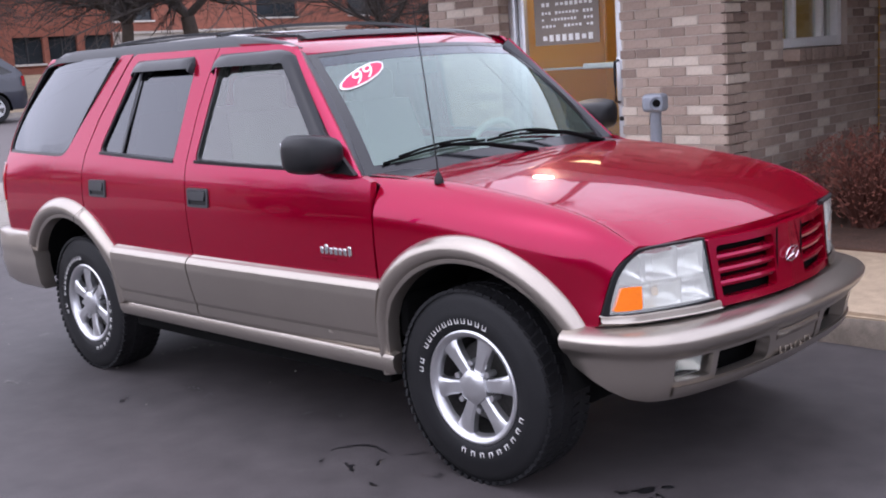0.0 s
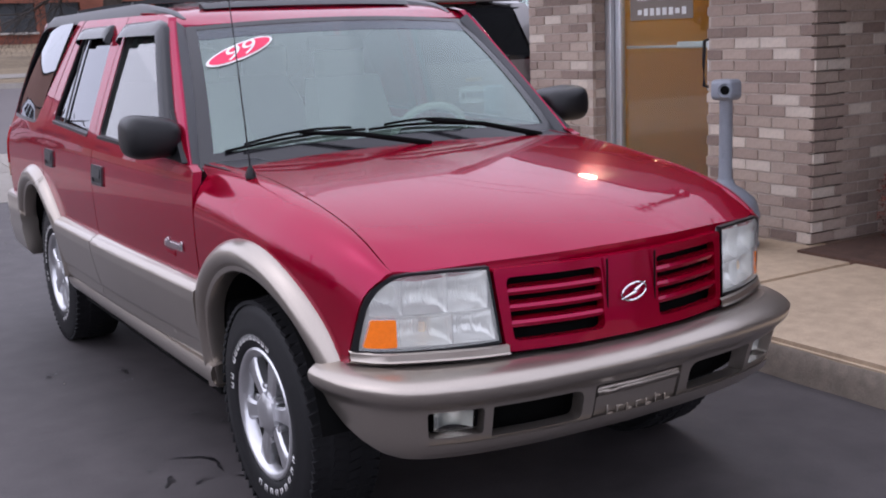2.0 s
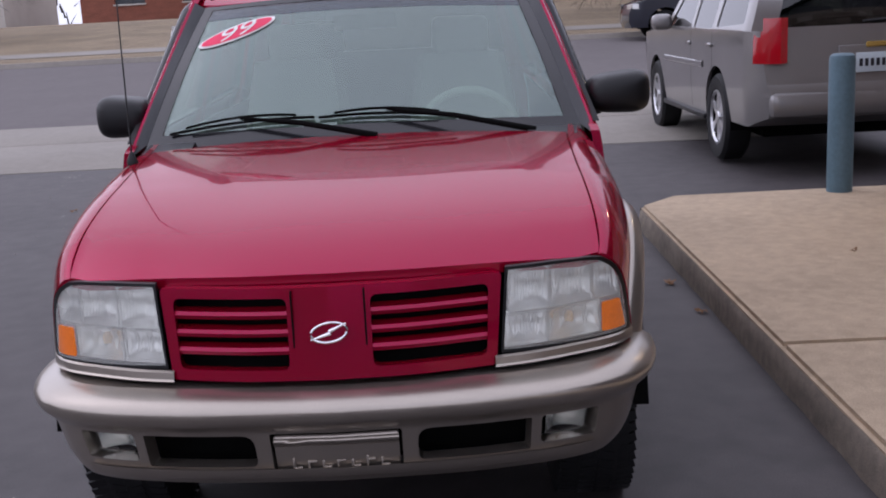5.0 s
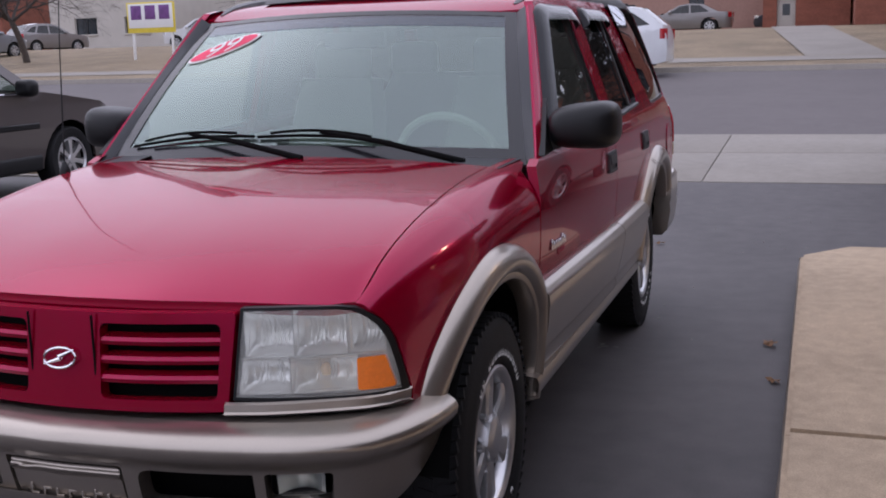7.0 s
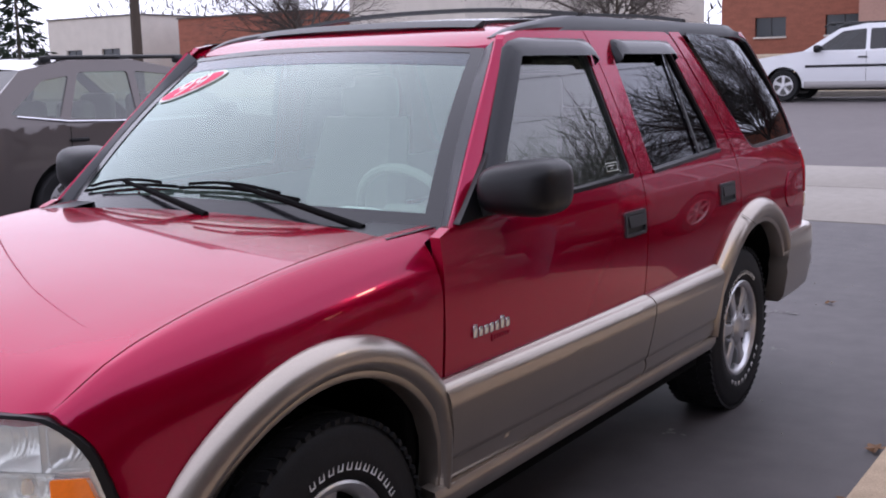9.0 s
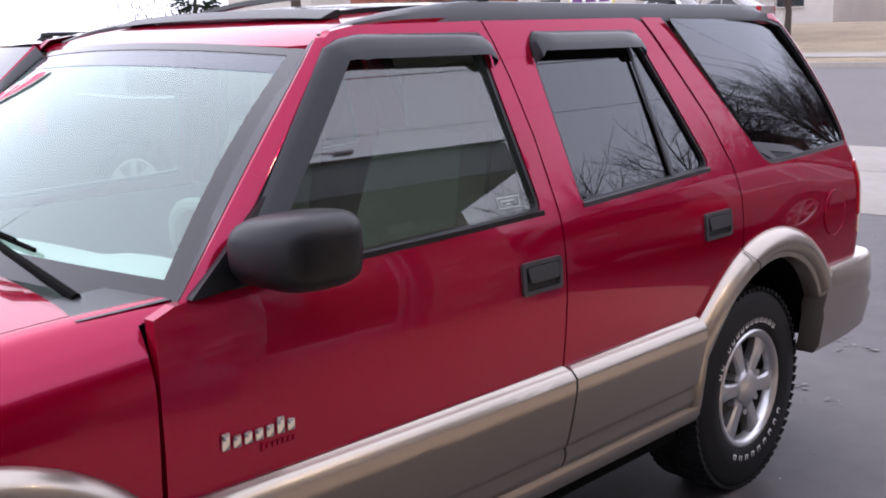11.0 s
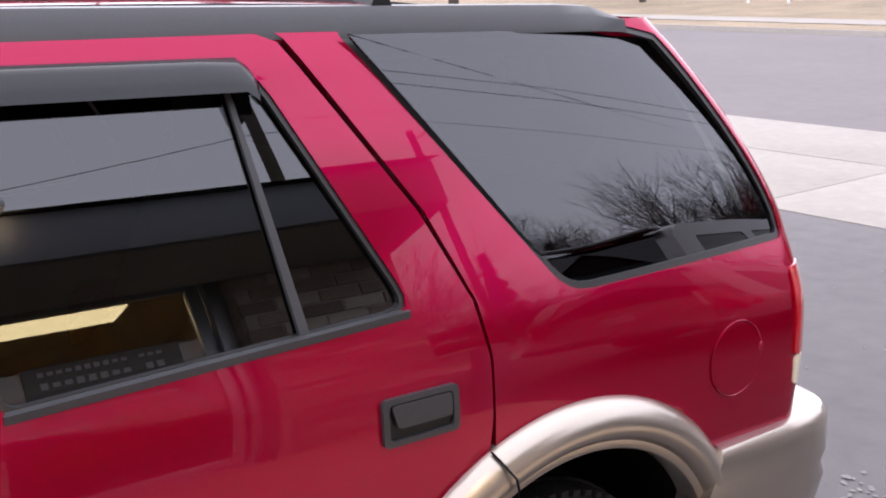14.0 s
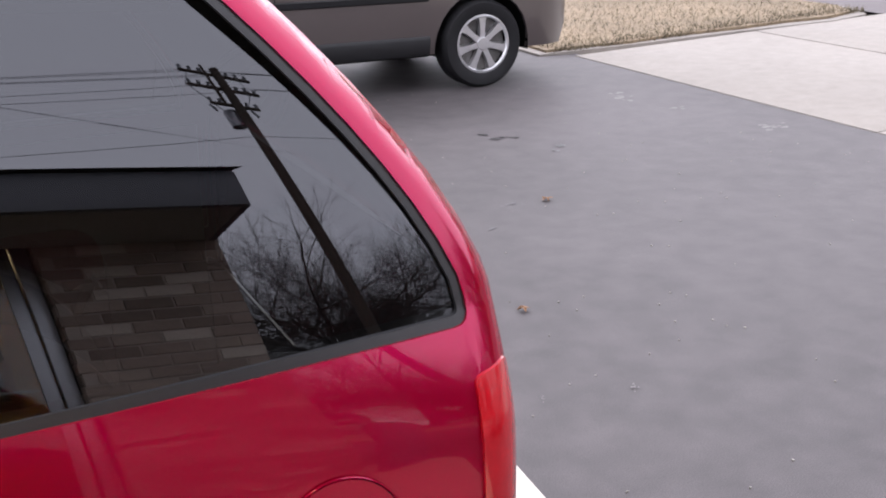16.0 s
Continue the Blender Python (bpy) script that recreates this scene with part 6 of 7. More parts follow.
        part("headlamp", loft([[(x, sg * y, z) for x, y in ((xf - 0.22, sy(xf - 0.22, z) + 0.008), (xf - 0.08, sy(xf - 0.08, z) + 0.008), (xf - 0.01, hw - 0.30), (xf, hw - 0.42))] for z in (hz, hz + 0.12)]), M_REFLECTOR, v, "clear headlamp")
    names = {"f": ("front_bumper", paint), "h": ("bonnet", paint), "w": ("windscreen", M_GLASS), "r": ("roof", paint), "g": ("rear_glass", M_GLASS_CAR), "t": ("tailgate", paint), "b": ("rear_bumper", paint)}
    runs = []
    for (x, z, k), (x2, z2, _) in zip(sil, sil[1:]):
        if runs and runs[-1][0] == k:
            runs[-1][1].append((x2, z2))
        else:
            runs.append((k, [(x, z), (x2, z2)]))
    for k, pts in runs:
        nm, mm = names[k]
        rows = []
        for x, z in pts:
            h = sy(x, z) - 0.002
            crown = 0.03 if k in "hrw" else 0.0
            bulge = 0.05 if k in "ftgb" else 0.0
            sgn = 1 if k in "f" else -1
            rows.append([(x + sgn * bulge * (1 - (y / h) ** 2), y, z + crown * (1 - (y / h) ** 2)) for y in lin(-h, h, 11)])
        o = part(nm, loft(rows), mm, v)
        if k in "wg":
            o.visible_shadow = False
    part("floor_pan", box((-wb / 2, 0, 0.30), (wb + 0.9, W - 0.6, 0.12), 0.02), M_DARK, v)
    part("cabin", box((-wb * 0.5, 0, 0.75), (wb * 0.8, W - 0.35, 0.5), 0.1), M_DARK, v)
    for y in (-0.36, 0.36):
        part("seat", box((-wb * 0.48, y, 1.02), (0.16, 0.46, 0.62), 0.07, seg=3), M_INTERIOR, v)
        part("seat", box((-wb * 0.80, y, 1.0), (0.16, 0.46, 0.55), 0.07, seg=3), M_INTERIOR, v)
    return v


def rw(pts, r=0.04):
    return round_poly(pts, r, 3)


SUV_S = [(0.80, 0.30, "f"), (0.87, 0.45, "f"), (0.86, 0.66, "f"), (0.78, 0.86, "h"), (0.55, 0.95, "h"), (-0.05, 1.04, "h"), (-0.42, 1.09, "w"), (-1.15, 1.56, "r"), (-1.7, 1.655, "r"), (-2.4, 1.65, "r"), (-2.95, 1.56, "g"), (-3.42, 1.18, "t"), (-3.50, 0.95, "t"), (-3.52, 0.62, "b"), (-3.50, 0.35, "b"), (-3.3, 0.30, "b")]
SUV_W = [rw([(-0.66, 1.10), (-1.22, 1.50), (-1.70, 1.545), (-1.72, 1.095)]), rw([(-1.80, 1.095), (-1.78, 1.545), (-2.35, 1.54), (-2.56, 1.13)]), rw([(-2.66, 1.14), (-2.46, 1.51), (-2.75, 1.47), (-3.15, 1.19)], 0.03)]
BIG_S = [(0.88, 0.36, "f"), (0.96, 0.52, "f"), (0.97, 0.80, "f"), (0.92, 1.02, "h"), (0.70, 1.10, "h"), (-0.2, 1.17, "h"), (-0.60, 1.20, "w"), (-1.18, 1.70, "r"), (-1.7, 1.80, "r"), (-2.8, 1.82, "r"), (-3.75, 1.78, "r"), (-3.90, 1.70, "g"), (-4.05, 1.20, "t"), (-4.12, 0.75, "b"), (-4.16, 0.66, "b"), (-4.12, 0.48, "b"), (-3.9, 0.40, "b")]
BIG_W = [rw([(-0.78, 1.20), (-1.27, 1.64), (-1.83, 1.68), (-1.85, 1.19)]), rw([(-1.95, 1.19), (-1.93, 1.68), (-2.72, 1.68), (-2.74, 1.19)]), rw([(-2.88, 1.20), (-2.88, 1.67), (-3.66, 1.65), (-3.80, 1.24)])]
SED_S = [(0.82, 0.25, "f"), (0.90, 0.45, "f"), (0.85, 0.66, "h"), (0.3, 0.86, "h"), (-0.45, 0.95, "w"), (-1.20, 1.36, "r"), (-1.7, 1.43, "r"), (-2.3, 1.38, "g"), (-3.0, 1.02, "t"), (-3.55, 0.98, "t"), (-3.62, 0.60, "b"), (-3.55, 0.28, "b")]
SED_W = [rw([(-0.70, 0.98), (-1.22, 1.30), (-1.65, 1.36), (-1.67, 0.98)]), rw([(-1.74, 0.98), (-1.72, 1.36), (-2.15, 1.33), (-2.60, 1.02)])]

big = vehicle("large_suv", "silver full-size SUV parked beside the shop", (-9.80, 3.72, 0.02), 180, 1.98, 2.92, BIG_S, BIG_W, M_SILVER, R=0.395, rim=0.245, spokes=6, belt=1.18, tail="tall", rack=True, roof_z=1.80)
part("rear_plate_recess", box((-4.155, 0.0, 0.93), (0.02, 0.62, 0.22), 0.01), M_SILVER, big)
part("number_plate", box((-4.17, 0.02, 0.90), (0.012, 0.31, 0.155), 0.004), mat("pale_plate", (0.55, 0.62, 0.66), 0.4), big, "pale number plate")
bm = bmesh.new()
for i in range(6):
    add_box(bm, (-4.178, -0.09 + 0.045 * i, 0.90), (0.004, 0.026, 0.06))
part("plate_bars", bm, M_CARBLACK, big)
part("gold_emblem", box((-4.165, 0.0, 1.04), (0.015, 0.19, 0.045), 0.008), mat("gold_emblem", (0.7, 0.5, 0.15), 0.25, 0.9), big)
for sg in (1, -1):
    part("rear_pillar", loft([[(x - 0.012, sg * (0.985 - 0.30 * max(0.0, z - 1.18) - d), z) for d in (0.0, 0.09, 0.20)] for x, z in ((-3.86, 1.74), (-3.93, 1.66), (-4.03, 1.34), (-4.06, 1.18))]), M_SILVER, big)
part("rear_wiper", tube([(-4.10, 0.1, 1.22), (-4.11, -0.15, 1.235), (-4.10, -0.45, 1.24)], 0.012, 6), M_BLACK, big)
part("high_brake_lamp", box((-3.90, 0, 1.755), (0.05, 0.42, 0.03), 0.008), M_REDLENS, big)
part("rear_spoiler", box((-3.90, 0, 1.775), (0.16, 1.35, 0.035), 0.015), M_SILVER, big)
part("bumper_step", box((-4.14, 0, 0.585), (0.16, 1.7, 0.20), 0.05), M_SILVER, big)
part("running_board", box((-1.46, 0.92, 0.36), (2.0, 0.16, 0.05), 0.015), M_BLACK, big)
part("running_board", box((-1.46, -0.92, 0.36), (2.0, 0.16, 0.05), 0.015), M_BLACK, big)
crv = vehicle("compact_suv", "taupe compact SUV parked facing the street", (-7.05, -6.85, 0.0), 180, 1.82, 2.62, SUV_S, SUV_W, M_TAUPE, R=0.355, rim=0.235, spokes=7, belt=1.08, rack=True, lower=M_BLACK, roof_z=1.655, tint=M_GLASS_SIDE)
part("window_chrome", tube([(-0.6, 0.915, 1.085), (-1.7, 0.918, 1.075), (-2.6, 0.91, 1.11), (-3.1, 0.885, 1.17)], 0.010, 6), M_CHROME, crv)
part("window_chrome", tube([(-0.62, -0.915, 1.085), (-1.7, -0.918, 1.075), (-2.6, -0.91, 1.11), (-3.1, -0.885, 1.17)], 0.010, 6), M_CHROME, crv)
crv.matrix_world = pose(-7.05, -6.85, 0.0, 0, 0, 180)
vehicle("white_suv", "white compact SUV parked at the far kerb", (-24.9, -5.6, ground_z(-24.9, 0)), -90, 1.82, 2.84, [(x * 1.06, z * 1.04, k) for x, z, k in SUV_S], [[(x * 1.06, z * 1.04) for x, z in w] for w in SUV_W], M_CARWHITE, R=0.36, rim=0.23, spokes=5, belt=1.12, rack=True, lower=M_SILVER, roof_z=1.72)
vehicle("dark_suv", "dark blue car parked at the far kerb", (-24.9, 5.6, ground_z(-24.9, 0)), -90, 1.80, 2.62, SUV_S, SUV_W, M_CARBLACK, R=0.35, rim=0.22, spokes=5, belt=1.08)
vehicle("black_pickup", "dark car parked beyond the compact SUV", (-2.2, -10.6, 0), 180, 1.85, 2.62, SUV_S, SUV_W, M_CARBLACK, R=0.36, rim=0.23, spokes=5, belt=1.08, near=False)
for nm, lb, x, y, rz, S, Wn, pt in (("white_sedan", "white sedan on the far street", -44, -43, -60, SED_S, SED_W, M_CARWHITE), ("grey_minivan", "pale grey car on the far street", -52, -40, 160, SUV_S, SUV_W, M_SILVER), ("grey_hatchback", "grey car on the far street", -41, -35.5, 170, SUV_S, SUV_W, M_CARGREY), ("silver_sedan", "silver sedan in the school car park", -52, -6.0, -90, SED_S, SED_W, M_SILVER), ("blue_car", "dark blue car in the school car park", -52, -0.5, -90, SED_S, SED_W, M_CARBLACK), ("tan_pickup", "pale car by the far houses", -47, -25.5, -90, SED_S, SED_W, M_SILVER), ("white_van", "white van by the far houses", -50, -31, -90, SUV_S, SUV_W, M_CARWHITE), ("white_minivan", "white car in front of the school", -42.5, 30.0, -90, SUV_S, SUV_W, M_CARWHITE)):
    vehicle(nm, lb, (x, y, ground_z(x, y) - (0.05 if x < -46 else 0.0)), rz, 1.78, 2.62, S, Wn, pt, near=False, belt=1.08 if S is SUV_S else 0.97)

# ---- school and far side of the street ----
M_SCHOOL = mat("red_school_brick", (0.24, 0.085, 0.055), 0.9, 0, 0.28, 1.5, 9, bump=0.003, stretch=(1, 1, 3))
M_PALE = mat("pale_stone_band", (0.50, 0.47, 0.43), 0.85, 0, 0.12, 1, 20)
M_WINDARK = mat("dark_window_glass", (0.025, 0.03, 0.035), 0.08, 0, 0.1)


def facade(name, label, x, y0, y1, z0, z1, depth, windows, material, cap=0.0, doors=()):
    b = thing(name, label, "building", at=(x, (y0 + y1) / 2, z0))
    cy, h = (y0 + y1) / 2, z1 - z0
    cuts = sorted(windows + [(d[0], d[1], z0 - 0.1, d[2]) for d in doors])
    ys = y0
    for wy0, wy1, wz0, wz1 in cuts:
        if wy0 > ys:
            part("wall", box((-0.15, (ys + wy0) / 2 - cy, h / 2 - 0.3), (0.3, wy0 - ys, h + 0.6)), material, b)
        if wz0 > z0:
            part("wall", box((-0.15, (wy0 + wy1) / 2 - cy, (wz0 - z0) / 2 - 0.3), (0.3, wy1 - wy0, wz0 - z0 + 0.6)), material, b)
        part("wall", box((-0.15, (wy0 + wy1) / 2 - cy, (wz1 + z1) / 2 - z0), (0.3, wy1 - wy0, z1 - wz1)), material, b)
        ys = wy1
    part("wall", box((-0.15, (ys + y1) / 2 - cy, h / 2 - 0.3), (0.3, y1 - ys, h + 0.6)), material, b)
    part("wall", box((-depth / 2 - 0.15, y0 + 0.152 - cy, h / 2 - 0.3), (depth - 0.3, 0.3, h + 0.6)), material, b)
    part("wall", box((-depth / 2 - 0.15, y1 - 0.152 - cy, h / 2 - 0.3), (depth - 0.3, 0.3, h + 0.6)), material, b)
    part("roof", box((-depth / 2, 0, h + 0.05), (depth + 0.2, y1 - y0 + 0.2, 0.12)), M_PALE if cap else M_SHINGLE, b)
    for wy0, wy1, wz0, wz1 in windows:
        w = part("window", box((-0.22, (wy0 + wy1) / 2 - cy, (wz0 + wz1) / 2 - z0), (0.04, wy1 - wy0, wz1 - wz0)), M_WINDARK, b)
        part("sill", box((0.02, (wy0 + wy1) / 2 - cy, wz0 - z0 - 0.05), (0.16, wy1 - wy0 + 0.1, 0.10), 0.01), M_PALE, w)
        part("mullion", box((-0.17, (wy0 + wy1) / 2 - cy, (wz0 + wz1) / 2 - z0), (0.05, 0.06, wz1 - wz0)), M_TRIM, w)
    for wy0, wy1, wz1, mm in doors:
        d = part("door", box((-0.20, (wy0 + wy1) / 2 - cy, (wz1 - z0) / 2), (0.06, wy1 - wy0, wz1 - z0), 0.01), mm, b)
        part("pane", box((-0.165, (wy0 + wy1) / 2 - cy, wz1 - z0 - 0.55), (0.01, (wy1 - wy0) * 0.4, 0.5)), M_WINDARK, d)
    return b


ZS = ground_z(-46, 0)
wins = [(y, y + 1.45, 2.35, 3.55) for y in (5.0, 6.85, 8.7, 11.55, 13.4, 15.3, 19.0, 20.7, 22.5)]
facade("school_building", "long red brick school with dark windows", -46.0, 2.9, 24.0, ZS, 5.4, 14, wins, M_SCHOOL)
facade("school_entrance", "pale banded school entrance canopy block", -47.5, 24.2, 40.0, ZS, 3.6, 10, [(y, y + 1.8, 1.9, 3.1) for y in (25.5, 28.5, 31.5, 34.5)], M_PALE, 1)
facade("school_upper_block", "tall red brick school block behind", -54.0, 24.0, 60.0, ZS, 9.5, 14, [(y, y + 3.2, 4.6, 6.0) for y in (28.0, 38.5, 46)], M_SCHOOL)
facade("school_wing", "red brick school wing with a pale door", -49.5, -0.9, 2.8, ZS, 4.6, 10, [(1.3, 1.9, 3.2, 4.1)], M_SCHOOL, 1, [(-0.3, 0.5, ZS + 1.45, M_PALE)])
facade("school_gym", "pale pinkish brick school hall", -57.0, -12.0, 4.0, ZS, 6.4, 10, [(-5.0, -4.2, 3.0, 3.8)], mat("pinkish_brick", (0.36, 0.22, 0.18), 0.9, 0, 0.15, 1, 9))
for y, w, h, mm in ((-16, 10, 4.2, M_SCHOOL), (-30, 9, 4.5, M_PALE), (-44, 10, 5.0, M_PALE), (-60, 14, 4.4, M_SCHOOL), (-78, 12, 5, M_PALE)):
    facade("house", "low house across the street", -62.0, y - w / 2, y + w / 2, ZS, ZS + h, 9, [(y - w * 0.3, y - w * 0.12, ZS + 1.2, ZS + 2.3), (y + w * 0.1, y + w * 0.3, ZS + 1.2, ZS + 2.3)], mm)
sgn = thing("sign_board", "white and yellow sign board on posts", "sign", at=(-36.0, -23.8, ground_z(-36, 0)))
for y in (-0.9, 0.9):
    part("post", box((0, y, 0.9), (0.09, 0.09, 1.8), 0.01), M_WHITE_PAINT, sgn)
part("board", box((0.06, 0, 1.75), (0.06, 2.2, 1.2), 0.01), mat("yellow_sign", (0.75, 0.60, 0.06), 0.5), sgn)
part("face", box((0.10, 0, 1.82), (0.02, 2.05, 0.95), 0.005), M_WHITE_PAINT, sgn)
for y in (-0.65, 0.0, 0.65):
    part("picture_panel", box((0.115, y, 1.95), (0.012, 0.48, 0.55), 0.004), mat("purple_print", (0.16, 0.06, 0.22), 0.6, 0, 0.5, 6, 20), sgn)

# ---- trees, poles ----
M_BARK = mat("grey_brown_bark", (0.075, 0.06, 0.05), 0.95, 0, 0.35, 6, 40, bump=0.006)
M_TWIG = mat("bare_twigs", (0.06, 0.05, 0.045), 0.95, 0, 0.2, 6, 40)
M_NEEDLE = mat("conifer_needles", (0.022, 0.038, 0.022), 0.9, 0, 0.4, 5, 40, rand=0.4)


def bare_tree(at, h, r, seed, lean=0.0, deep=6):
    rnd = random.Random(seed)
    t = thing("bare_tree", "leafless grey-brown tree with a spreading crown", "tree", group="bare trees", at=at)
    verts, faces, tv, tf = [], [], [], []

    def seg(a, b, ra, rb, n, vs, fs):
        d = (b - a).normalized()
        u = d.orthogonal().normalized()
        w = d.cross(u)
        k = len(vs)
        for c, rr in ((a, ra), (b, rb)):
            for i in range(n):
                an = 2 * math.pi * i / n
                vs.append(c + u * rr * math.cos(an) + w * rr * math.sin(an))
        for i in range(n):
            fs.append((k + i, k + (i + 1) % n, k + n + (i + 1) % n, k + n + i))

    def grow(p, d, ln, ra, lv):
        q, rr = p, ra
        steps = 3 if lv < 3 else 2
        for s in range(steps):
            d = (d + Vector((rnd.uniform(-1, 1), rnd.uniform(-1, 1), rnd.uniform(-0.5, 0.7))) * 0.16).normalized()
            e = q + d * ln / steps
            r2 = rr * (0.86 if lv else 0.9)
            seg(q, e, rr, r2, 8 if lv < 2 else (5 if lv < 4 else 3), *((tv, tf) if lv == 0 else (verts, faces)))
            q, rr = e, r2
            if lv >= deep:
                continue
            if lv > 0 or s == steps - 1:
                for _ in range(2 if lv < 4 else rnd.choice((1, 2))):
                    an = rnd.uniform(0, 2 * math.pi)
                    o = d.orthogonal().normalized()
                    o = Matrix.Rotation(an, 3, d) @ o
                    nd = (d * rnd.uniform(0.55, 0.95) + o * rnd.uniform(0.5, 0.95) + Vector((0, 0, 0.04))).normalized()
                    grow(q, nd, ln * rnd.uniform(0.55, 0.75), rr * rnd.uniform(0.5, 0.68), lv + 1)
        if lv < deep and lv > 0:
            grow(q, d, ln * 0.7, rr * 0.8, lv + 1)
        if lv == 0:
            for i in range(4):
                an = i * 1.6 + rnd.uniform(0, 0.6)
                grow(q, Vector((math.cos(an) * 0.95, math.sin(an) * 0.95, 0.62)).normalized(), h * 0.30, rr * 0.6, 1)

    grow(Vector((0, 0, -0.3)), Vector((lean, 0, 1)).normalized(), h * 0.24, r, 0)
    for nm, vs, fs, mm in (("trunk", tv, tf, M_BARK), ("crown", verts, faces, M_TWIG)):
        me = bpy.data.meshes.new(nm)
        me.from_pydata(vs, [], fs)
        for p in me.polygons:
            p.use_smooth = True
        me.materials.append(mm)
        o = new(nm, me)
        o.parent = t
    return t


def conifer(at, h, r, seed):
    rnd = random.Random(seed)
    t = thing("conifer", "dark green conifer with drooping branches", "tree", group="conifers", at=at)
    part("trunk", cyl((0, 0, -0.2), (0, 0, h), 0.16, 0.02, 8), M_BARK, t)
    vs, fs = [], []
    for i in range(1500):
        z = h * (0.08 + 0.92 * rnd.random() ** 1.2)
        rr = r * (1 - z / h) ** 0.8 * rnd.uniform(0.35, 1.05) * (0.75 + 0.25 * math.sin(z * 7))
        a = rnd.uniform(0, 2 * math.pi)
        c = Vector((rr * math.cos(a), rr * math.sin(a), z - 0.15 * rr))
        d = Vector((math.cos(a), math.sin(a), -0.25)).normalized()
        e = Vector((-math.sin(a), math.cos(a), 0))
        s = rnd.uniform(0.12, 0.34)
        k = len(vs)
        vs += [c - d * s, c + e * s * 0.35 + Vector((0, 0, 0.04)), c + d * s, c - e * s * 0.35 + Vector((0, 0, 0.04)), c + Vector((0, 0, -0.10))]
        fs += [(k, k + 1, k + 2), (k, k + 2, k + 3), (k, k + 4, k + 2)]
    me = bpy.data.meshes.new("crown")
    me.from_pydata(vs, [], fs)
    me.materials.append(M_NEEDLE)
    o = new("crown", me)
    o.parent = t
    o["kind"] = "stuff"


for i, (x, y, h, r) in enumerate(((-33.5, 17.5, 11, 0.28), (-33.5, 20.3, 12, 0.36), (-33.5, 8.0, 11, 0.40), (-36, -30, 9, 0.16), (-38, -16.5, 8, 0.15), (-20, 62, 13, 0.3), (-36, 55, 12, 0.3), (-10, 58, 13, 0.3), (-26.0, 30.5, 10.5, 0.22), (-16.6, 31, 15.5, 0.30), (-34, 36, 11, 0.25), (-22.0, 34, 13, 0.24), (-13.4, 36, 13.5, 0.24), (-30, 27, 9.5, 0.2))):
    bare_tree((x, y, ground_z(x, y)), h, r, 100 + i, deep=6 if i in (2, 8, 9, 11, 12) else 5)
for i, (x, y, h, r) in enumerate(((-46, 47, 9, 2.6), (-27.2, 31, 10.8, 2.0), (-49, 58, 10, 3), (-42, -60, 9, 2.6))):
    conifer((x, y, ground_z(x, y)), h, r, 200 + i)
M_POLE = mat("weathered_pole_wood", (0.06, 0.045, 0.035), 0.95, 0, 0.3, 3, 30, stretch=(6, 6, 1))


def power_pole(at, h, rz, arms=True):
    p = thing("power_pole", "weathered wooden power pole with cross arms", "pole", group="power poles", at=at, rz=rz)
    part("post", cyl((0, 0, -0.5), (0, 0, h), 0.22, 0.15, 14), M_POLE, p)
    for z, hw in ((h - 0.3, 1.3), (h - 1.1, 1.3), (h - 2.0, 0.9)) if arms else ((h - 0.3, 1.3),):
        part("cross_arm", box((0, 0.12, z), (2 * hw, 0.10, 0.13), 0.01), M_POLE, p)
        for x in (-1.2, -0.85, -0.5, 0.5, 0.85, 1.2):
            if abs(x) < hw:
                part("insulator", add_lathe(bmesh.new(), [(0.0, 0.0), (0.06, 0.0), (0.045, 0.06), (0.075, 0.10), (0.05, 0.15), (0.07, 0.19), (0.03, 0.25), (0.0, 0.26)], 10, "z"), M_CARGREY, p).matrix_local = pose(x, 0.12, z + 0.065)
    if arms:
        for x in (-0.95, 0.95):
            part("drop_lead", tube([(x, 0.2, h - 0.25), (x * 1.25, 0.35, h - 0.9), (x * 0.9, 0.3, h - 1.5), (x * 0.4, 0.35, h - 2.2)], 0.018, 5), M_CARBLACK, p)
            part("fuse_cutout", cyl((x * 0.8, 0.22, h - 2.35), (x * 0.8, 0.36, h - 1.95), 0.05, seg=8), M_CARGREY, p)
    if arms:
        part("transformer", add_lathe(bmesh.new(), [(0.0, 0.0), (0.24, 0.02), (0.25, 0.8), (0.20, 0.88), (0.0, 0.92)], 18, "z"), M_CARGREY, p).matrix_local = pose(0.1, 0.42, h - 3.0)
        part("brace_post", cyl((0.35, 0.1, h - 2.0), (0.35, 0.1, h + 0.2), 0.06, 0.05, 8), M_POLE, p)
    return p


power_pole((-13.6, 20, 0), 16.4, -15)
power_pole((-23.0, 66, 0.3), 13, 0)
power_pole((-27.6, -70, 0.7), 12, 90, False)
power_pole((-27.6, -32, 0.7), 11, 90, False)
power_pole((20, 26, 0), 16.0, -15)
for i, (z, dx) in enumerate(((16.1, -1.2), (16.1, -0.7), (16.1, 0.7), (16.1, 1.2), (15.2, -1.2), (15.2, 1.2), (12.6, 0))):
    pts = []
    for a, b in (((20 + dx, 26.1), (-13.6 + dx, 20.1)), ((-13.6 + dx, 20.1), (-90 + dx, 14))):
        for t in lin(0, 1, 14)[:-1] if a[0] > 0 else lin(0, 1, 14):
            pts.append((a[0] + (b[0] - a[0]) * t, a[1] + (b[1] - a[1]) * t, z + 0.2 - 4 * (0.6 + 0.05 * i) * t * (1 - t)))
    tagged(part("power_line", tube(pts, 0.014, 4), M_CARBLACK, None), "thin black power line between poles", "cable", group="power lines")
lp = thing("street_lamp", "wooden street lamp pole with a curved arm", "lamp post", at=(-19.3, 22, 0.2))
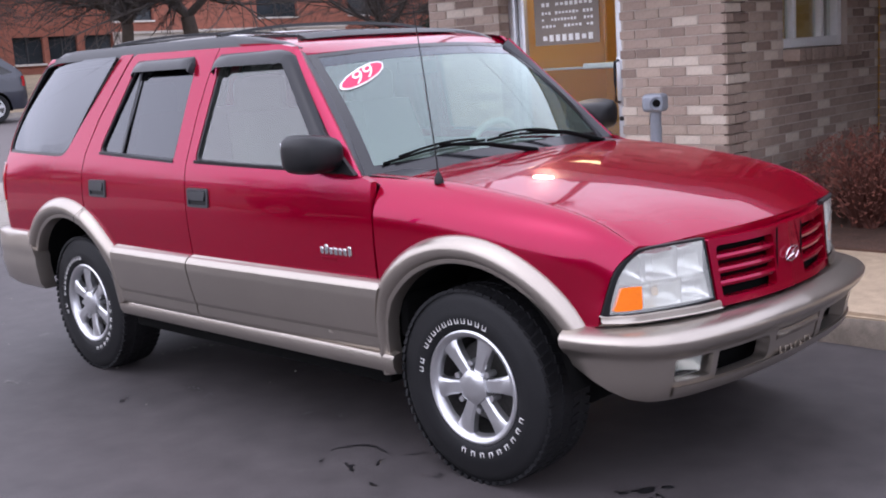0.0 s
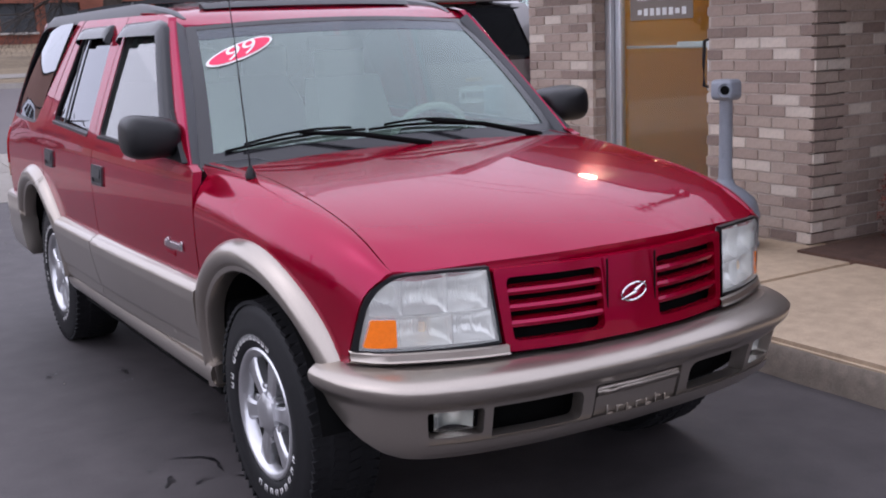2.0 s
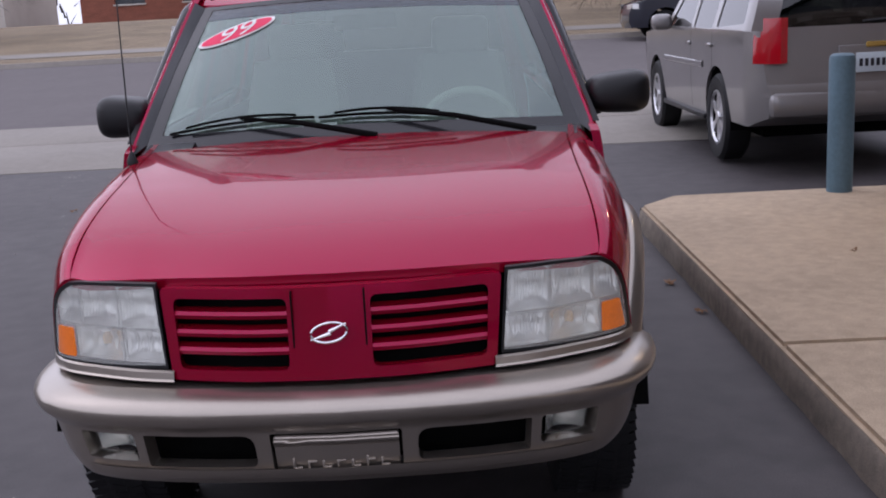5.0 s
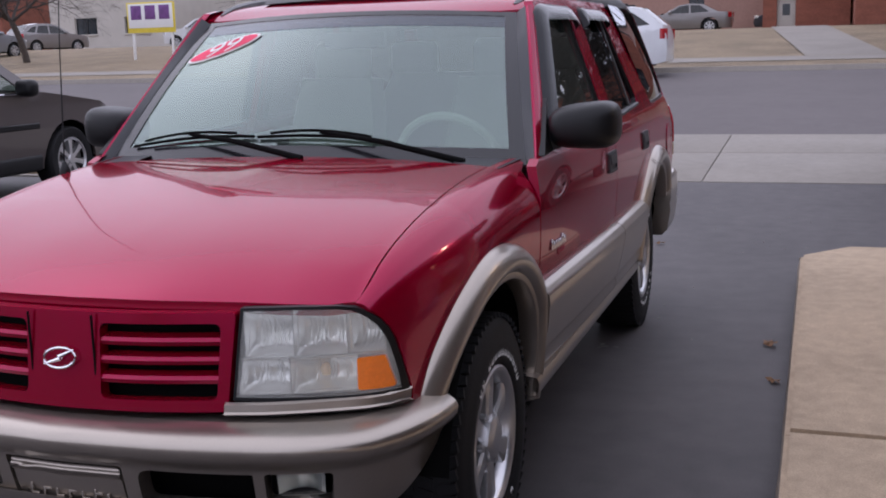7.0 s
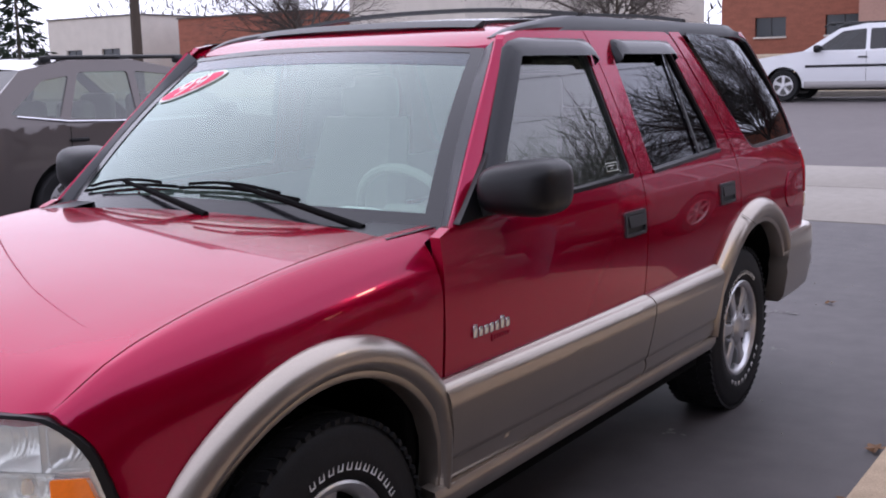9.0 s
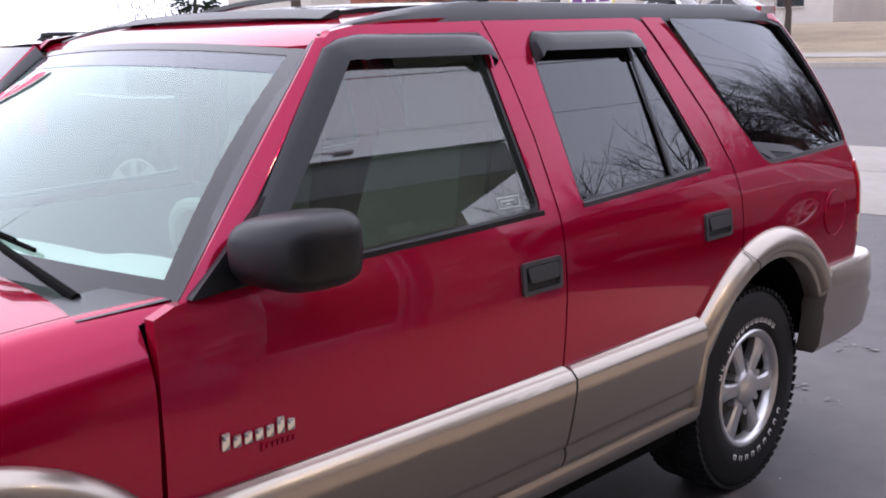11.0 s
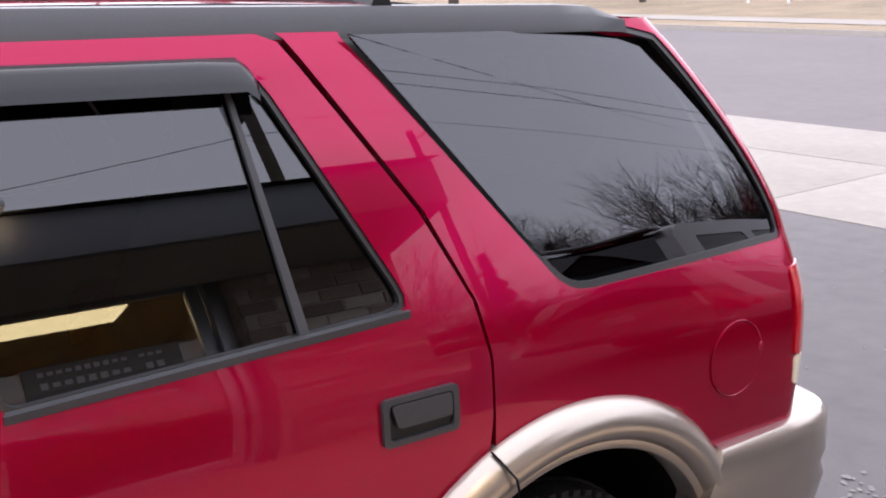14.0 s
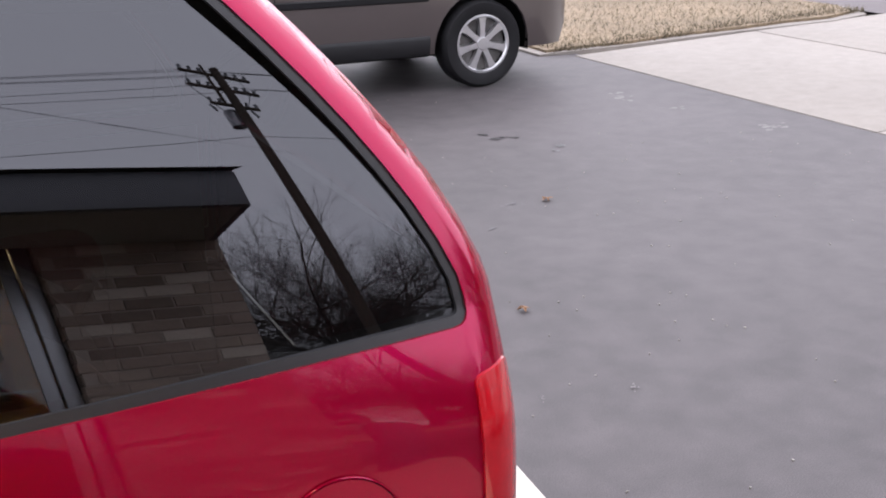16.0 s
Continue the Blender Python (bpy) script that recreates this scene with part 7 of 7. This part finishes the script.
part("post", cyl((0, 0, -0.5), (0, 0, 12.8), 0.17, 0.11, 12), M_POLE, lp)
part("arm", tube([(0, 0, 12.4), (-0.9, 0, 12.9), (-1.9, 0, 13.1), (-2.6, 0, 13.05)], 0.035, 8), M_CARGREY, lp)
part("lamp_head", box((-2.9, 0, 13.0), (0.75, 0.28, 0.16), 0.05), M_CARGREY, lp)
for nm, lb, x, y, w, h, mm in (("far_house", "far house with a low roof", -24, 78, 16, 4.5, M_PALE), ("far_shed", "far dark brick building behind trees", -48, 72, 22, 5.0, M_SCHOOL), ("far_store", "far store across the lot", 14, -62, 40, 6, M_PALE), ("far_store", "far brick store behind the lot", 48, -10, 10, 5, M_SCHOOL), ("far_garage", "far garage behind the lot", 46, 18, 10, 5, M_PALE)):
    b = thing(nm, lb, "building", at=(x, y, 0))
    part("wall", box((0, 0, h / 2), (w, 8, h)), mm, b)
    part("roof", loft([[(-w / 2 - 0.4, -4.4, h), (-w / 2 - 0.4, 0, h + 2), (-w / 2 - 0.4, 4.4, h)], [(w / 2 + 0.4, -4.4, h), (w / 2 + 0.4, 0, h + 2), (w / 2 + 0.4, 4.4, h)]], True, True), M_SHINGLE, b)
    for k in range(int(w / 4)):
        part("window", box((-w / 2 + 2 + 4 * k, -4.0, h * 0.55), (1.6, 0.06, 1.2)), M_WINDARK, b)

# a belt of bare woods behind the houses
wrnd = random.Random(77)
w_v, w_f = [], []
for i in range(5200):
    y = wrnd.uniform(-130, 70)
    x = -78 + wrnd.gauss(0, 2.5)
    top = 6.5 + 2.2 * math.sin(0.13 * y) + 1.3 * math.sin(0.41 * y + 1) + wrnd.gauss(0, 0.8)
    z = ground_z(x, y) + top * wrnd.random() ** 0.8
    d = Vector((wrnd.gauss(0, 0.4), wrnd.gauss(0, 0.8), wrnd.uniform(0.3, 1.2))).normalized() * wrnd.uniform(0.5, 1.6)
    e = Vector((0, wrnd.uniform(0.03, 0.12), 0.02))
    k = len(w_v)
    c = Vector((x, y, z))
    w_v += [c - e, c + e, c + d + e * 0.4, c + d * 0.6 - e]
    w_f.append((k, k + 1, k + 2, k + 3))
me = bpy.data.meshes.new("woods")
me.from_pydata(w_v, [], w_f)
me.materials.append(M_TWIG)
tagged(new("woods", me), "distant bare grey-brown woods behind the houses", "trees", kind="stuff")

# ---- litter, stains ----
M_LEAF = mat("dry_leaf", (0.20, 0.105, 0.05), 0.8, 0, 0.3, 20, 80)
M_OIL = mat("oil_stain", (0.012, 0.012, 0.013), 0.35, 0, 0.3, 10, 60)
M_CHIP = mat("pale_chip", (0.30, 0.28, 0.25), 0.8)
rnd = random.Random(5)
for x, y, z, s in ((-2.42, 1.42, 0.004, 0.04), (-1.84, 1.46, 0.004, 0.03), (-4.98, 0.57, 0.004, 0.03), (-2.3, 2.35, 0.162, 0.016), (-4.9, -1.6, 0.004, 0.025), (-5.8, -2.9, 0.004, 0.03)):
    bm = bmesh.new()
    k = 12
    c = bm.verts.new((0, 0, 0.012))
    ring = [bm.verts.new((s * (1 + 0.45 * math.cos(5 * a)) * math.cos(a), 0.8 * s * (1 + 0.45 * math.cos(5 * a)) * math.sin(a), rnd.uniform(0.0, 0.02))) for a in lin(0, 2 * math.pi, k + 1)[:-1]]
    for i in range(k):
        bm.faces.new((c, ring[i], ring[(i + 1) % k]))
    o = part("dry_leaf", bm, M_LEAF, None, smooth=0)
    o.matrix_world = pose(x, y, z, 0, 0, rnd.uniform(0, 360))
    tagged(o, "curled brown dry leaf on the ground", "leaf", group="fallen leaves")
for x, y, s in ((-0.503, -0.958, 0.035), (-0.439, -0.859, 0.028), (-0.616, -1.084, 0.018), (-0.639, -0.975, 0.018), (-1.143, -0.632, 0.028), (-0.974, -0.567, 0.032), (-2.052, -1.013, 0.032), (-1.927, -0.697, 0.032), (-1.762, -0.727, 0.022), (-1.85, -0.71, 0.016), (0.495, -0.53, 0.085), (0.60, -0.55, 0.04), (-0.166, -0.831, 0.03), (-0.30, -1.02, 0.022), (-5.59, -2.91, 0.05), (-5.3, -2.6, 0.03), (-6.3, -4.3, 0.10), (-6.5, -3.9, 0.07)):
    bm = bmesh.new()
    for q in range(10):
        cx, cy, r = rnd.gauss(0, s * 0.7), rnd.gauss(0, s * 0.25), s * rnd.uniform(0.06, 0.38) * (1 if q else 1.4)
        bm.faces.new([bm.verts.new((cx + r * rnd.uniform(0.6, 1.2) * math.cos(a), cy + 0.6 * r * rnd.uniform(0.6, 1.2) * math.sin(a), 0.0003 * q)) for a in lin(0, 2 * math.pi, 12)[:-1]])
    o = part("oil_stain", bm, M_OIL, None, smooth=0)
    o.matrix_world = pose(x, y, 0.003, 0, 0, rnd.uniform(0, 360))
    tagged(o, "dark oil stain on the asphalt", "stain", kind="structure")
for line, wd in ((((-0.70, -0.875), (-0.676, -0.817), (-0.637, -0.768), (-0.575, -0.749), (-0.486, -0.765)), 0.014), (((-0.42, -0.748), (-0.395, -0.722), (-0.365, -0.660)), 0.010)):
    ps = [Vector((*p, 0.0035)) for p in line]
    rows = []
    for t in lin(0, len(ps) - 1.001, 26):
        q = int(t)
        c = ps[q].lerp(ps[q + 1], t - q)
        d = (ps[q + 1] - ps[q]).normalized()
        n = Vector((-d.y, d.x, 0))
        half = wd * (0.25 + abs(noise.noise((c.x * 22, c.y * 22, 3)))) * min(1.0, 0.2 + 1.2 * t, 0.2 + 0.8 * (len(ps) - 1 - t))
        off = 0.010 * noise.noise((c.x * 30, c.y * 30, 7))
        rows.append([c + n * (off - half), c + n * (off + half)])
    tagged(part("oil_streak", loft(rows), M_OIL, None, smooth=0), "dark curved oil streak on the asphalt", "stain", kind="structure")
M_SCUFF = mat("pale_scuff", (0.16, 0.15, 0.145), 0.8, 0, 0.4, 30, 120)
for x, y, s in ((-4.64, 0.28, 0.07), (-4.60, 0.40, 0.06), (-4.50, 0.33, 0.03), (-3.83, 0.47, 0.05), (-3.75, 0.62, 0.03), (-7.82, -5.05, 0.12), (-7.9, -4.5, 0.07), (-8.1, -3.7, 0.10), (-4.88, -0.82, 0.02), (-4.57, -0.9, 0.015), (-2.86, -1.18, 0.05), (-2.60, -0.27, 0.05), (-2.52, -0.17, 0.04), (-3.70, -0.57, 0.03), (-2.24, 0.67, 0.04)):
    bm = bmesh.new()
    for q in range(9):
        cx, cy, r = rnd.gauss(0, s * 0.8), rnd.gauss(0, s * 0.4), s * rnd.uniform(0.15, 0.4)
        bm.faces.new([bm.verts.new((cx + r * rnd.uniform(0.5, 1.2) * math.cos(a), cy + r * rnd.uniform(0.4, 0.8) * math.sin(a), 0.0004 * q)) for a in lin(0, 2 * math.pi, 11)[:-1]])
    o = part("pale_scuff", bm, M_SCUFF, None, smooth=0)
    o.matrix_world = pose(x, y, 0.0025, 0, 0, rnd.uniform(0, 360))
    tagged(o, "pale scuffed patch on the asphalt", "scuff", kind="structure")
# blades of the verge
bm_v, bm_f = [], []
for i in range(9000):
    x, y = rnd.uniform(-12.45, -8.4), -7.08 - 7.5 * rnd.random() ** 2.2 + rnd.gauss(0, 0.03)
    z, h, a = ground_z(x, y) + 0.03, rnd.uniform(0.03, 0.075), rnd.uniform(0, math.pi)
    dx, dy, lx, ly = 0.006 * math.cos(a), 0.006 * math.sin(a), rnd.gauss(0, 0.04), rnd.gauss(0, 0.04)
    k = len(bm_v)
    bm_v += [(x - dx, y - dy, z), (x + dx, y + dy, z), (x + lx, y + ly, z + h)]
    bm_f.append((k, k + 1, k + 2))
me = bpy.data.meshes.new("grass_blades")
me.from_pydata(bm_v, [], bm_f)
me.materials.append(mat("straw_blades", (0.165, 0.135, 0.085), 0.9, 0, 0.4, 1.2, 30, rand=0.5))
tagged(new("grass_blades", me), "dry straw and faded green grass blades", "grass", kind="stuff")
bm = bmesh.new()
for i in range(230):
    x, y = (rnd.uniform(-8, 2.5), rnd.uniform(-6, 1.4)) if i < 110 else (rnd.uniform(-8.2, -3.9), rnd.uniform(-4.0, 1.6))
    add_box(bm, (x, y, 0.003), (rnd.uniform(0.003, 0.009), rnd.uniform(0.003, 0.009), 0.004), 0, None)
tagged(part("gravel_chips", bm, M_CHIP, None, smooth=0), "scattered pale gravel chips on asphalt", "gravel", kind="stuff")

# ---- bricks, laid course by course ----
rnd = random.Random(11)
BL, BH, JT = 0.195, 0.058, 0.0097
brick_me = []
for mm in M_BRICKS:
    bm = box((0, 0, 0), (BL, 0.03, BH), 0.0025, seg=1)
    me = bpy.data.meshes.new("brick")
    bm.to_mesh(me)
    bm.free()
    me.materials.append(mm)
    brick_me.append(me)


def pick():
    q = rnd.random()
    return 0 if q < 0.16 else (1 if q < 0.58 else (2 if q < 0.88 else 3))


def lay(wall, origin, direction, length, z0, z1, holes=(), most=300, first=0):
    """Bricks along a wall face, in stretcher bond; those past the first few hundred are joined."""
    dx, dy = direction
    rz = math.degrees(math.atan2(dy, dx))
    count = 0
    rest = [bmesh.new() for _ in M_BRICKS]
    c = 0
    z = z0 + BH / 2
    while z + BH / 2 < z1:
        s = -(BL + JT) / 2 * (c % 2)
        while s < length - 0.03:
            a, b = max(s, 0.0), min(s + BL, length)
            s += BL + JT
            if b - a < 0.03 or any(h0 < (a + b) / 2 < h1 and h2 < z < h3 for h0, h1, h2, h3 in holes):
                continue
            for h0, h1, h2, h3 in holes:
                if h2 < z < h3:
                    if a < h0 < b:
                        b = h0
                    if a < h1 < b:
                        a = h1
            m = pose(origin[0] + dx * (a + b) / 2, origin[1] + dy * (a + b) / 2, z, 0, 0, rz) @ Matrix.Translation((0, rnd.uniform(-0.0015, 0.0015), 0)) @ Matrix.Diagonal(((b - a) / BL, 1, 1, 1))
            k = pick()
            if count < most and z < 2.0:
                o = new("brick", brick_me[k])
                o.parent = wall
                o.matrix_local = m
                count += 1
            else:
                add_box(rest[k], (0, 0, 0), (BL, 0.03, BH), 0, m)
        z += BH + JT
        c += 1
    for k, bm in enumerate(rest):
        if bm.faces:
            o = part("bricks", bm, M_BRICKS[k], wall, smooth=0)
            o["kind"] = "stuff"
        else:
            bm.free()


lay(front_wall, (-4.04, 3.218), (1, 0), 2.76, 0.17, 2.43, [(0.77, 1.91, 0, 2.34)])
lay(side_wall, (-1.289, 3.21), (0, 1), 2.42, 0.17, 2.43, [(0.79, 1.84, 1.29, 2.27)])
lay(bay_wall, (-1.26, 5.634), (1, 0), 6.0, 0.17, 2.43, most=100)
lay(end_wall, (-4.027, 3.22), (0, 1), 6.5, 0.17, 2.43, most=60)
# brick returns of the door recess
lay(front_wall, (-3.289, 3.235), (0, 1), 0.20, 0.17, 2.32, most=40)
lay(front_wall, (-2.111, 3.235), (0, 1), 0.20, 0.17, 2.32, most=40)
